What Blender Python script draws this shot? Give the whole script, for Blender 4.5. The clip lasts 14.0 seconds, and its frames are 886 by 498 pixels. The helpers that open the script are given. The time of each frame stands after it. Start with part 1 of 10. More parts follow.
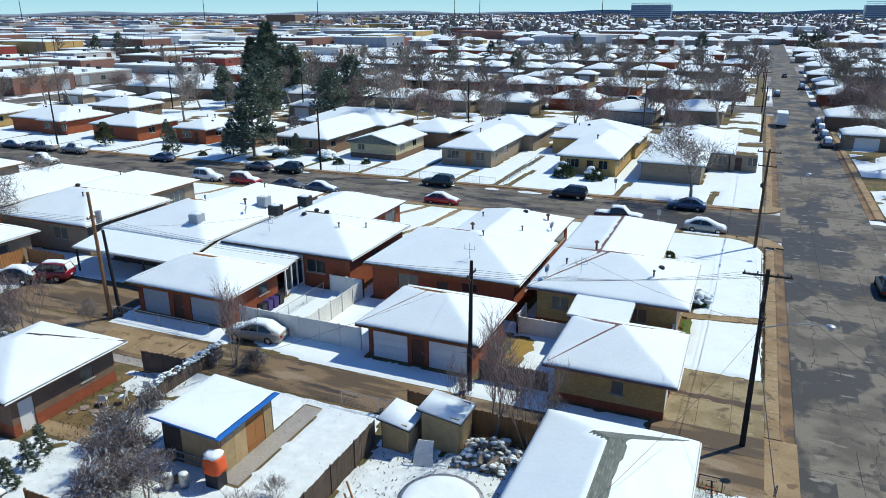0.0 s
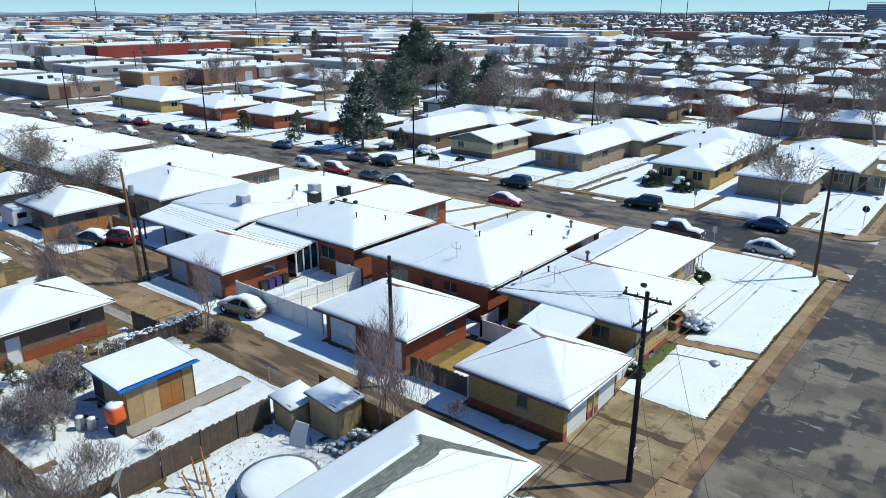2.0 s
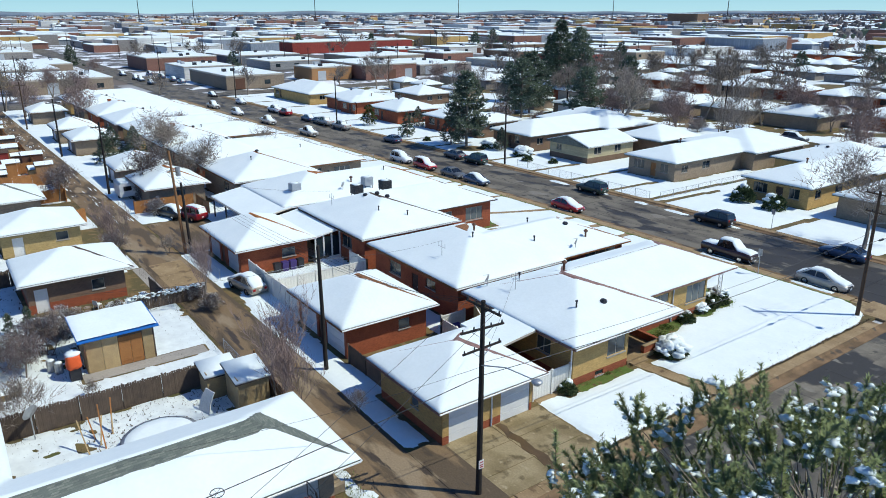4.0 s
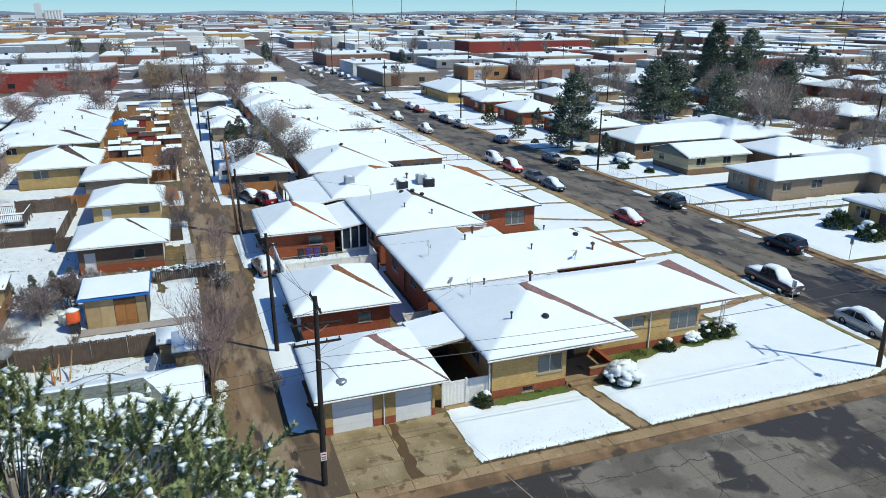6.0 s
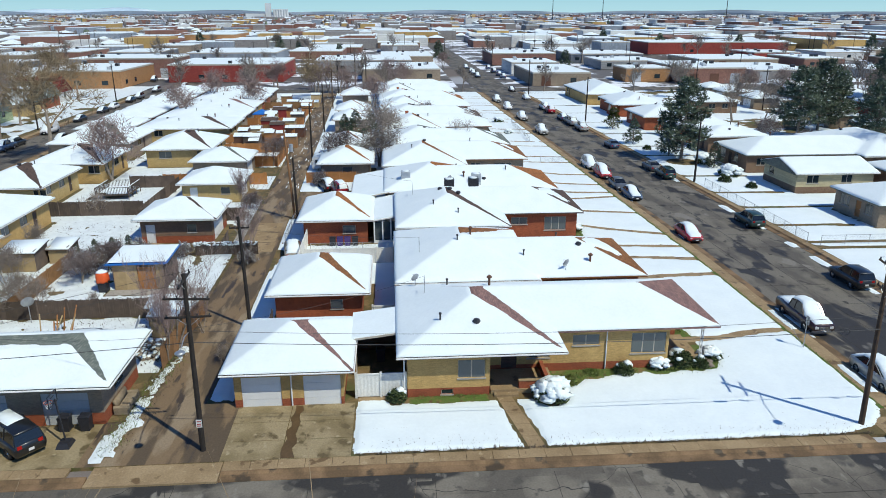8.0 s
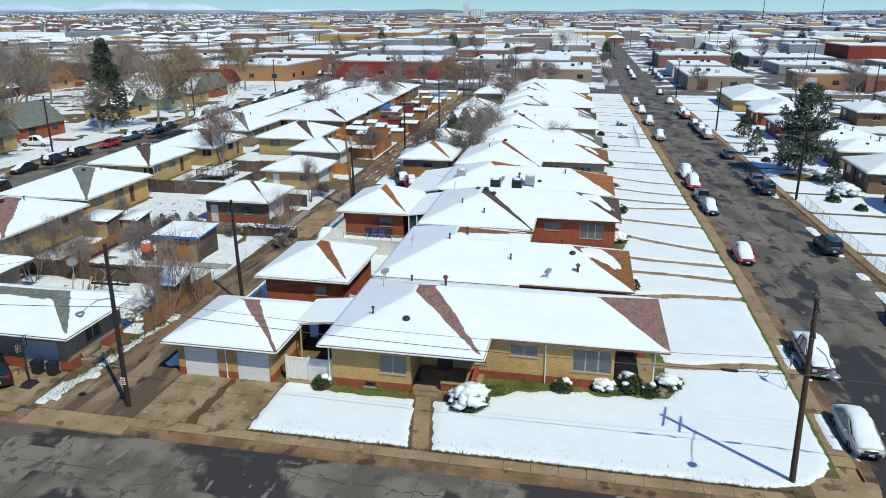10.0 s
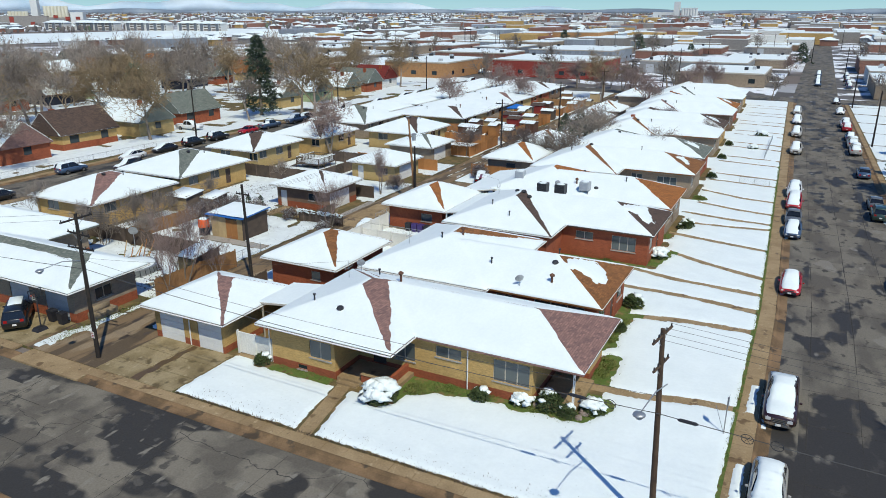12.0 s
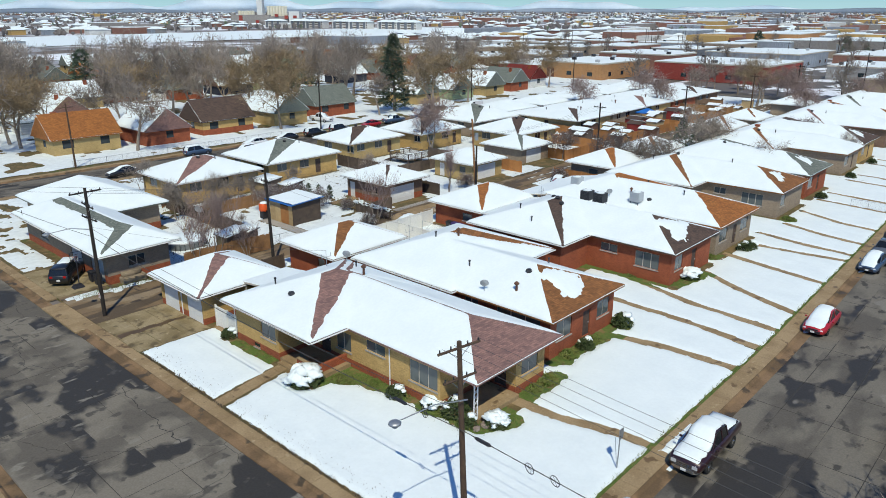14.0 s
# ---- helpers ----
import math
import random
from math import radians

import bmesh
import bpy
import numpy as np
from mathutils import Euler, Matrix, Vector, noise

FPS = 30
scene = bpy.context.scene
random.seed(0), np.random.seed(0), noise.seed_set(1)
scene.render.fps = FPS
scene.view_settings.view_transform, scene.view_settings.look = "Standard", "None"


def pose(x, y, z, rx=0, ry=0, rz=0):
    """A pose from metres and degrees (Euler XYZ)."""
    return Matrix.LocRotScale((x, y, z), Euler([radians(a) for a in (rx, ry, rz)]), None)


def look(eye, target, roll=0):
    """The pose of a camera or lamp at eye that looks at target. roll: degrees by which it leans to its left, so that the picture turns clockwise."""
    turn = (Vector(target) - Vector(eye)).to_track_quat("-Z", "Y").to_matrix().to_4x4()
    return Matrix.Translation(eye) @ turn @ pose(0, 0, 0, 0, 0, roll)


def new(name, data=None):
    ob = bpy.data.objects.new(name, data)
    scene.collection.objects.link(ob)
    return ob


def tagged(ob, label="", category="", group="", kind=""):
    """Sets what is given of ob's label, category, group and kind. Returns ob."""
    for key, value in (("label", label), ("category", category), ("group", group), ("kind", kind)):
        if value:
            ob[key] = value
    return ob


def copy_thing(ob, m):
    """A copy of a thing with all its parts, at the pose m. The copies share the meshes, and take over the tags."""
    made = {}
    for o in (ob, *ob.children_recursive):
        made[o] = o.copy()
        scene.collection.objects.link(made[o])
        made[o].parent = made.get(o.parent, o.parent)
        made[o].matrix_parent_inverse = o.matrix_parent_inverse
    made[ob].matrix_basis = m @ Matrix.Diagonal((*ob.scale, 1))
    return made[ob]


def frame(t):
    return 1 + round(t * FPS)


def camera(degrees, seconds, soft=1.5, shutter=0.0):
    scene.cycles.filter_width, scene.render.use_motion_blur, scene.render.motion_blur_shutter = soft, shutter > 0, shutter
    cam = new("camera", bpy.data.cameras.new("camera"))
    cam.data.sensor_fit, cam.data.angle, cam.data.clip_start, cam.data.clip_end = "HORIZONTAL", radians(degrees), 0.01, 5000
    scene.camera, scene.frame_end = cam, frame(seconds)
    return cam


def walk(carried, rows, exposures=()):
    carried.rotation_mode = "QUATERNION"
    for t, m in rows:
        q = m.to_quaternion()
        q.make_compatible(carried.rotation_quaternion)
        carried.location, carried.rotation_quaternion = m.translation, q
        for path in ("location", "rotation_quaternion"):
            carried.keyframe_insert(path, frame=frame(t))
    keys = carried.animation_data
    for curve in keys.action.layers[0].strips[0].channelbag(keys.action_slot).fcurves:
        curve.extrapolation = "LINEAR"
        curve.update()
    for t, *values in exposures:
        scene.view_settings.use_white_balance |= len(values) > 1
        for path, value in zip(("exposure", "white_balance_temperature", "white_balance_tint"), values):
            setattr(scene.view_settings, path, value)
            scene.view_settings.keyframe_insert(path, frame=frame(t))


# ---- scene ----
cam = camera(63.7, 14.0, 0.9)
METRES, EYE, TILT, LEAN, TURN = 116.8, 24.1, 0.92, 0.69, 23.1
ROWS = [
    (0.0, 0.0, 0.0, 0.0, 0.18, -19.38, -0.51),
    (0.5, 0.0336, 0.0002, 0.0001, 3.85, -19.42, -0.45),
    (1.0, 0.0719, 0.0033, -0.0, 8.1, -19.46, -0.4),
    (1.5, 0.1049, 0.0088, 0.0001, 11.77, -19.48, -0.36),
    (2.0, 0.1421, 0.0171, 0.0002, 15.95, -19.52, -0.31),
    (2.5, 0.1742, 0.0264, 0.0004, 19.59, -19.55, -0.26),
    (3.0, 0.2099, 0.0394, 0.0006, 23.73, -19.57, -0.18),
    (5.5, 0.3603, 0.1325, 0.0025, 43.04, -19.61, 0.21),
    (6.0, 0.3878, 0.1591, 0.0026, 47.2, -19.6, 0.28),
    (6.5, 0.4101, 0.1838, 0.0023, 50.8, -19.59, 0.34),
    (7.0, 0.4336, 0.2138, 0.0022, 54.94, -19.58, 0.42),
    (7.5, 0.4523, 0.2412, 0.0019, 58.57, -19.56, 0.46),
    (8.0, 0.4717, 0.274, 0.0016, 62.78, -19.53, 0.52),
    (10.5, 0.5271, 0.44, -0.0012, 82.0, -19.36, 0.82),
    (11.0, 0.5318, 0.4777, -0.0016, 86.14, -19.32, 0.87),
    (11.5, 0.5332, 0.5109, -0.0018, 89.77, -19.28, 0.9),
    (12.0, 0.5325, 0.5488, -0.0025, 93.91, -19.22, 0.96),
    (12.5, 0.5295, 0.5818, -0.0031, 97.54, -19.17, 0.99),
    (13.0, 0.5238, 0.6194, -0.0036, 101.7, -19.11, 1.05),
    (13.5, 0.5165, 0.6518, -0.0041, 105.35, -19.05, 1.07),
    (14.0, 0.5058, 0.6882, -0.0045, 109.47, -18.98, 1.1),
]
walk(cam, [(t, pose(0, 0, EYE, TILT, LEAN, TURN) @ pose(METRES * x, METRES * y, METRES * z, 90 + pitch, roll, yaw)) for t, x, y, z, yaw, pitch, roll in ROWS],
     [(0.0, 0.10, 6760, 0), (5.5, 0.03, 6800, 0), (14.0, -0.09, 7180, 1)])

# ---- light ----
SUN_DIR = Vector((0.527, 0.556, 1.0)).normalized()
world = bpy.data.worlds.new("sky")
scene.world = world
world.use_nodes = True
wn = world.node_tree.nodes
sky = wn.new("ShaderNodeTexSky")
sky.sky_type, sky.sun_disc = "NISHITA", False
sky.sun_elevation = math.asin(SUN_DIR.z)
sky.sun_rotation = math.atan2(SUN_DIR.x, SUN_DIR.y)
sky.air_density, sky.dust_density, sky.ozone_density = 1.0, 0.0, 3.0
wn["Background"].inputs[1].default_value = 0.124
cool = wn.new("ShaderNodeMix")
cool.data_type, cool.blend_type = "RGBA", "MULTIPLY"
cool.inputs["Factor"].default_value = 1.0
cool.inputs["B"].default_value = (0.50, 0.755, 1.19, 1)
world.node_tree.links.new(sky.outputs[0], cool.inputs["A"])
world.node_tree.links.new(cool.outputs["Result"], wn["Background"].inputs[0])
sun_data = bpy.data.lights.new("sun", "SUN")
sun_data.energy, sun_data.angle, sun_data.color = 3.8, radians(0.53), (1.0, 0.975, 0.92)
sun = new("sun", sun_data)
sun.matrix_world = look((60, 80, 120), Vector((60, 80, 120)) - SUN_DIR)

# ---- materials ----
MATS = {}


def mat(name, a, b=None, rough=0.8, scale=3.0, fine=40.0, bump=0.2, metal=0.0, jitter=0.0, detail=5.0, spec=0.3, kind="", cut=0.5, soft=0.25, space="Object"):
    """A two-scale noise material: a and b mixed by broad noise, fine grain in value and relief."""
    m = bpy.data.materials.new(name)
    m.use_nodes = True
    n, l = m.node_tree.nodes, m.node_tree.links
    p = n["Principled BSDF"]
    p.inputs["Roughness"].default_value, p.inputs["Metallic"].default_value = rough, metal
    p.inputs["Specular IOR Level"].default_value = spec
    b = b or tuple(c * 0.8 for c in a)
    tc = n.new("ShaderNodeTexCoord")
    out = tc.outputs["Object"]
    if space == "World":
        geo = n.new("ShaderNodeNewGeometry")
        out = geo.outputs["Position"]
    big = n.new("ShaderNodeTexNoise")
    big.inputs["Scale"].default_value, big.inputs["Detail"].default_value = scale, detail
    l.new(out, big.inputs["Vector"])
    ramp = n.new("ShaderNodeValToRGB")
    ramp.color_ramp.elements[0].position, ramp.color_ramp.elements[1].position = cut - soft, cut + soft
    ramp.color_ramp.elements[0].color, ramp.color_ramp.elements[1].color = (*a, 1), (*b, 1)
    l.new(big.outputs[0], ramp.inputs[0])
    col = ramp.outputs[0]
    small = n.new("ShaderNodeTexNoise")
    small.inputs["Scale"].default_value, small.inputs["Detail"].default_value = fine, 3
    l.new(out, small.inputs["Vector"])
    grain = n.new("ShaderNodeMapRange")
    grain.inputs["To Min"].default_value, grain.inputs["To Max"].default_value = 0.75, 1.25
    l.new(small.outputs[0], grain.inputs["Value"])
    mul = n.new("ShaderNodeMix")
    mul.data_type, mul.blend_type = "RGBA", "MULTIPLY"
    mul.inputs["Factor"].default_value = 1.0
    l.new(col, mul.inputs["A"])
    l.new(grain.outputs[0], mul.inputs["B"])
    col = mul.outputs["Result"]
    if jitter:
        info = n.new("ShaderNodeObjectInfo")
        rng = n.new("ShaderNodeMapRange")
        rng.inputs["To Min"].default_value, rng.inputs["To Max"].default_value = 1 - jitter, 1 + jitter
        l.new(info.outputs["Random"], rng.inputs["Value"])
        mj = n.new("ShaderNodeMix")
        mj.data_type, mj.blend_type = "RGBA", "MULTIPLY"
        mj.inputs["Factor"].default_value = 1.0
        l.new(col, mj.inputs["A"])
        l.new(rng.outputs[0], mj.inputs["B"])
        col = mj.outputs["Result"]
    l.new(col, p.inputs["Base Color"])
    if bump:
        bm = n.new("ShaderNodeBump")
        bm.inputs["Strength"].default_value, bm.inputs["Distance"].default_value = bump, 0.03
        l.new(small.outputs[0], bm.inputs["Height"])
        l.new(bm.outputs[0], p.inputs["Normal"])
    MATS[name] = m
    return m


def brick_mat(name, a, b, mortar, w=0.21, h=0.075, joint=0.010):
    """Small brickwork or boards seen from far: rows in z, lengths along x+y."""
    m = mat(name, a, b, rough=0.9, scale=1.3, fine=14, bump=0.1)
    n, l = m.node_tree.nodes, m.node_tree.links
    p = n["Principled BSDF"]
    tc = n.new("ShaderNodeTexCoord")
    sep = n.new("ShaderNodeSeparateXYZ")
    l.new(tc.outputs["Object"], sep.inputs[0])
    add = n.new("ShaderNodeMath")
    l.new(sep.outputs[0], add.inputs[0])
    l.new(sep.outputs[1], add.inputs[1])
    com = n.new("ShaderNodeCombineXYZ")
    l.new(add.outputs[0], com.inputs[0])
    l.new(sep.outputs[2], com.inputs[1])
    br = n.new("ShaderNodeTexBrick")
    br.inputs["Scale"].default_value = 1.0
    br.inputs["Brick Width"].default_value, br.inputs["Row Height"].default_value, br.inputs["Mortar Size"].default_value = w, h, joint
    br.inputs["Color1"].default_value, br.inputs["Color2"].default_value = (0.82, 0.82, 0.82, 1), (1.12, 1.1, 1.08, 1)
    br.inputs["Mortar"].default_value = (*mortar, 1)
    l.new(com.outputs[0], br.inputs["Vector"])
    mx = n.new("ShaderNodeMix")
    mx.data_type, mx.blend_type = "RGBA", "MULTIPLY"
    mx.inputs["Factor"].default_value = 1.0
    old = p.inputs["Base Color"].links[0].from_socket
    l.new(old, mx.inputs["A"])
    l.new(br.outputs["Color"], mx.inputs["B"])
    l.new(mx.outputs["Result"], p.inputs["Base Color"])
    return m


def layered(name, layers, rough=0.85, bump=0.3, wet=None, cracks=0, slabs=None, pool=None, detail=6.0):
    """Ground cover: each layer (colour, noise scale, threshold, softness) laid over the one before, in world space."""
    m = bpy.data.materials.new(name)
    m.use_nodes = True
    n, l = m.node_tree.nodes, m.node_tree.links
    p = n["Principled BSDF"]
    geo = n.new("ShaderNodeNewGeometry")
    col = None
    rsock = None
    slab_tone = pool_tone = None
    if slabs:  # road slabs laid and patched at different times: each has its own tone
        br = n.new("ShaderNodeTexBrick")
        br.offset, br.inputs["Scale"].default_value, br.inputs["Mortar Size"].default_value = 0.37, 1.0, 0.0
        br.inputs["Brick Width"].default_value, br.inputs["Row Height"].default_value = slabs[0], slabs[1]
        br.inputs["Color1"].default_value, br.inputs["Color2"].default_value = (0, 0, 0, 1), (1, 1, 1, 1)
        l.new(geo.outputs["Position"], br.inputs["Vector"])
        slab_tone = n.new("ShaderNodeMapRange")
        slab_tone.inputs["To Min"].default_value, slab_tone.inputs["To Max"].default_value = -slabs[2], slabs[2]
        l.new(br.outputs["Color"], slab_tone.inputs["Value"])
    if pool:  # a wide wet stain with ragged edges: centre and radii
        pm = n.new("ShaderNodeMapping")
        pm.inputs["Location"].default_value = (-pool[0] / pool[2], -pool[1] / pool[3], 0)
        pm.inputs["Scale"].default_value = (1 / pool[2], 1 / pool[3], 0)
        l.new(geo.outputs["Position"], pm.inputs["Vector"])
        pl = n.new("ShaderNodeVectorMath")
        pl.operation = "LENGTH"
        l.new(pm.outputs[0], pl.inputs[0])
        pool_tone = n.new("ShaderNodeMapRange")
        pool_tone.inputs["From Min"].default_value, pool_tone.inputs["From Max"].default_value = 0.5, 1.2
        pool_tone.inputs["To Min"].default_value, pool_tone.inputs["To Max"].default_value = 0.28, 0.0
        l.new(pl.outputs["Value"], pool_tone.inputs["Value"])
    for i, (c, s, th, so, stretch) in enumerate(layers):
        if col is None:
            base = n.new("ShaderNodeRGB")
            base.outputs[0].default_value = (*c, 1)
            col = base.outputs[0]
            continue
        mp = n.new("ShaderNodeMapping")
        mp.inputs["Scale"].default_value = (stretch[0], stretch[1], 1)
        mp.inputs["Location"].default_value = (i * 13.7, i * 5.1, 0)
        l.new(geo.outputs["Position"], mp.inputs["Vector"])
        nz = n.new("ShaderNodeTexNoise")
        nz.inputs["Scale"].default_value, nz.inputs["Detail"].default_value = s, detail
        l.new(mp.outputs[0], nz.inputs["Vector"])
        mr = n.new("ShaderNodeMapRange")
        mr.inputs["From Min"].default_value, mr.inputs["From Max"].default_value = th - so, th + so
        val = nz.outputs[0]
        for tone in (slab_tone if i in (1, wet) else None, pool_tone if i == wet else None):
            if tone:
                ad = n.new("ShaderNodeMath")
                l.new(val, ad.inputs[0])
                l.new(tone.outputs[0], ad.inputs[1])
                val = ad.outputs[0]
        l.new(val, mr.inputs["Value"])
        mx = n.new("ShaderNodeMix")
        mx.data_type = "RGBA"
        l.new(mr.outputs[0], mx.inputs["Factor"])
        l.new(col, mx.inputs["A"])
        mx.inputs["B"].default_value = (*c, 1)
        col = mx.outputs["Result"]
        if wet is not None and i == wet:
            rr = n.new("ShaderNodeMapRange")
            rr.inputs["To Min"].default_value, rr.inputs["To Max"].default_value = rough, 0.6
            l.new(mr.outputs[0], rr.inputs["Value"])
            rsock = rr.outputs[0]
    if cracks:
        wob = n.new("ShaderNodeTexNoise")
        wob.inputs["Scale"].default_value, wob.inputs["Detail"].default_value = 0.6, 4
        l.new(geo.outputs["Position"], wob.inputs["Vector"])
        vm = n.new("ShaderNodeVectorMath")
        vm.operation = "MULTIPLY_ADD"
        vm.inputs[1].default_value = (1.3, 1.3, 0)
        l.new(wob.outputs["Color"], vm.inputs[0])
        l.new(geo.outputs["Position"], vm.inputs[2])
        vo = n.new("ShaderNodeTexVoronoi")
        vo.feature = "DISTANCE_TO_EDGE"
        vo.inputs["Scale"].default_value = cracks
        l.new(vm.outputs[0], vo.inputs["Vector"])
        cr = n.new("ShaderNodeMapRange")
        cr.inputs["From Min"].default_value, cr.inputs["From Max"].default_value = 0.0008, 0.0028
        l.new(vo.outputs["Distance"], cr.inputs["Value"])
        mx = n.new("ShaderNodeMix")
        mx.data_type = "RGBA"
        l.new(cr.outputs[0], mx.inputs["Factor"])
        mx.inputs["A"].default_value = (0.036, 0.034, 0.031, 1)
        l.new(col, mx.inputs["B"])
        col = mx.outputs["Result"]
    fine = n.new("ShaderNodeTexNoise")
    fine.inputs["Scale"].default_value, fine.inputs["Detail"].default_value = 9, 6
    l.new(geo.outputs["Position"], fine.inputs["Vector"])
    g = n.new("ShaderNodeMapRange")
    g.inputs["To Min"].default_value, g.inputs["To Max"].default_value = 0.7, 1.3
    l.new(fine.outputs[0], g.inputs["Value"])
    mul = n.new("ShaderNodeMix")
    mul.data_type, mul.blend_type = "RGBA", "MULTIPLY"
    mul.inputs["Factor"].default_value = 1.0
    l.new(col, mul.inputs["A"])
    l.new(g.outputs[0], mul.inputs["B"])
    l.new(mul.outputs["Result"], p.inputs["Base Color"])
    p.inputs["Roughness"].default_value = rough
    p.inputs["Specular IOR Level"].default_value = 0.3
    if rsock:
        l.new(rsock, p.inputs["Roughness"])
    bm = n.new("ShaderNodeBump")
    bm.inputs["Strength"].default_value, bm.inputs["Distance"].default_value = bump, 0.03
    l.new(fine.outputs[0], bm.inputs["Height"])
    l.new(bm.outputs[0], p.inputs["Normal"])
    MATS[name] = m
    return m


SNOW = mat("snow", (0.78, 0.835, 0.83), (0.72, 0.78, 0.785), rough=0.65, scale=0.5, fine=4.5, bump=0.32, spec=0.2, space="World")
# grain of snow stays faint
for nd in SNOW.node_tree.nodes:
    if nd.type == "MAP_RANGE":
        nd.inputs["To Min"].default_value, nd.inputs["To Max"].default_value = 0.95, 1.05
def shingle(name, a, b):
    m = brick_mat(name, a, b, (0.8, 0.8, 0.8), 0.30, 0.05, 0.006)
    for nd in m.node_tree.nodes:
        if nd.type == "TEX_BRICK":
            nd.inputs["Color1"].default_value, nd.inputs["Color2"].default_value = (0.72, 0.74, 0.76, 1), (1.32, 1.25, 1.2, 1)
    m.node_tree.nodes["Principled BSDF"].inputs["Roughness"].default_value = 0.95
    return m


SHINGLE = {
    "mauve": shingle("shingle_mauve", (0.26, 0.15, 0.13), (0.19, 0.115, 0.105)),
    "brown": shingle("shingle_brown", (0.26, 0.115, 0.045), (0.17, 0.075, 0.03)),
    "dark": shingle("shingle_dark", (0.105, 0.07, 0.055), (0.07, 0.05, 0.042)),
    "grey": shingle("shingle_grey", (0.17, 0.19, 0.165), (0.12, 0.135, 0.12)),
    "rust": shingle("shingle_rust", (0.33, 0.13, 0.04), (0.25, 0.095, 0.03)),
    "red": shingle("shingle_red", (0.18, 0.03, 0.025), (0.13, 0.025, 0.02)),
}
BRICK = {
    "tan": brick_mat("brick_tan", (0.50, 0.33, 0.135), (0.42, 0.27, 0.105), (1.05, 1.05, 1.0)),
    "red": brick_mat("brick_red", (0.30, 0.085, 0.04), (0.22, 0.06, 0.03), (1.25, 1.3, 1.3)),
    "brown": brick_mat("brick_brown", (0.20, 0.13, 0.085), (0.16, 0.10, 0.07), (1.2, 1.2, 1.2)),
    "yellow": brick_mat("brick_yellow", (0.46, 0.33, 0.15), (0.38, 0.27, 0.12), (1.05, 1.05, 1.0)),
    "cream": brick_mat("siding_cream", (0.50, 0.43, 0.27), (0.44, 0.38, 0.24), (0.7, 0.7, 0.7), 4.0, 0.18, 0.012),
    "grey": brick_mat("siding_grey", (0.33, 0.33, 0.32), (0.27, 0.27, 0.27), (0.7, 0.7, 0.7), 4.0, 0.18, 0.012),
    "dull": brick_mat("block_dull", (0.30, 0.28, 0.26), (0.22, 0.20, 0.19), (0.95, 0.95, 0.95), 0.4, 0.2, 0.012),
    "green": brick_mat("siding_green", (0.36, 0.42, 0.24), (0.32, 0.38, 0.22), (0.7, 0.7, 0.7), 4.0, 0.18, 0.012),
    "navy": brick_mat("siding_navy", (0.035, 0.04, 0.06), (0.03, 0.035, 0.05), (0.7, 0.7, 0.7), 4.0, 0.18, 0.012),
    "white": brick_mat("siding_white", (0.66, 0.65, 0.62), (0.60, 0.59, 0.56), (0.8, 0.8, 0.8), 4.0, 0.18, 0.012),
    "orange": brick_mat("block_orange", (0.42, 0.22, 0.10), (0.36, 0.19, 0.085), (0.9, 0.9, 0.9), 0.4, 0.2, 0.012),
    # blue-grey for far walls: distance haze mixed into the siding colour
    "metal": brick_mat("siding_haze_grey", (0.30, 0.33, 0.37), (0.24, 0.27, 0.31), (0.85, 0.85, 0.85), 0.6, 6.0, 0.03),
    "slate": brick_mat("block_slate", (0.16, 0.175, 0.20), (0.12, 0.135, 0.155), (0.95, 0.95, 0.95), 0.6, 3.0, 0.02),
    "rose": brick_mat("block_rose", (0.27, 0.135, 0.10), (0.21, 0.11, 0.085), (0.95, 0.95, 0.95), 0.4, 0.2, 0.012),
    "barn": brick_mat("block_barn_red", (0.30, 0.058, 0.045), (0.24, 0.045, 0.036), (0.9, 0.9, 0.9), 0.4, 0.2, 0.012),
    "taupe": brick_mat("brick_taupe", (0.30, 0.235, 0.17), (0.24, 0.185, 0.135), (1.1, 1.1, 1.1)),
}
WHITE = mat("white_paint", (0.74, 0.73, 0.70), (0.68, 0.67, 0.65), 0.5, 2, 20, 0.05, jitter=0.06)
GREYPAINT = mat("grey_paint", (0.42, 0.44, 0.46), (0.37, 0.39, 0.41), 0.55, 2, 20, 0.05)
VINYL = mat("white_vinyl", (0.72, 0.70, 0.64), (0.66, 0.64, 0.59), 0.45, 0.7, 8, 0.04, jitter=0.05)
TRIM = mat("trim_paint", (0.52, 0.46, 0.38), (0.42, 0.38, 0.32), 0.6, 2, 20, 0.05)
WOOD = mat("fence_wood", (0.30, 0.16, 0.07), (0.20, 0.105, 0.05), 0.9, 1.5, 12, 0.4, jitter=0.3)
OLDWOOD = mat("grey_fence_wood", (0.13, 0.095, 0.07), (0.08, 0.06, 0.05), 0.95, 1.5, 12, 0.4, jitter=0.3)
ORANGEWOOD = mat("new_fence_wood", (0.38, 0.17, 0.06), (0.30, 0.13, 0.045), 0.85, 1.5, 12, 0.3, jitter=0.25)
PLY = mat("weathered_plywood", (0.45, 0.33, 0.17), (0.34, 0.24, 0.13), 0.9, 2.0, 15, 0.3, jitter=0.2)
POLE = mat("pole_wood", (0.11, 0.07, 0.045), (0.06, 0.04, 0.03), 0.95, 3, 20, 0.5)
DARKPOLE = mat("creosote_wood", (0.035, 0.028, 0.024), (0.02, 0.017, 0.015), 0.9, 3, 20, 0.5)
PALEPOLE = mat("new_pole_wood", (0.30, 0.15, 0.07), (0.22, 0.11, 0.05), 0.9, 3, 20, 0.4)
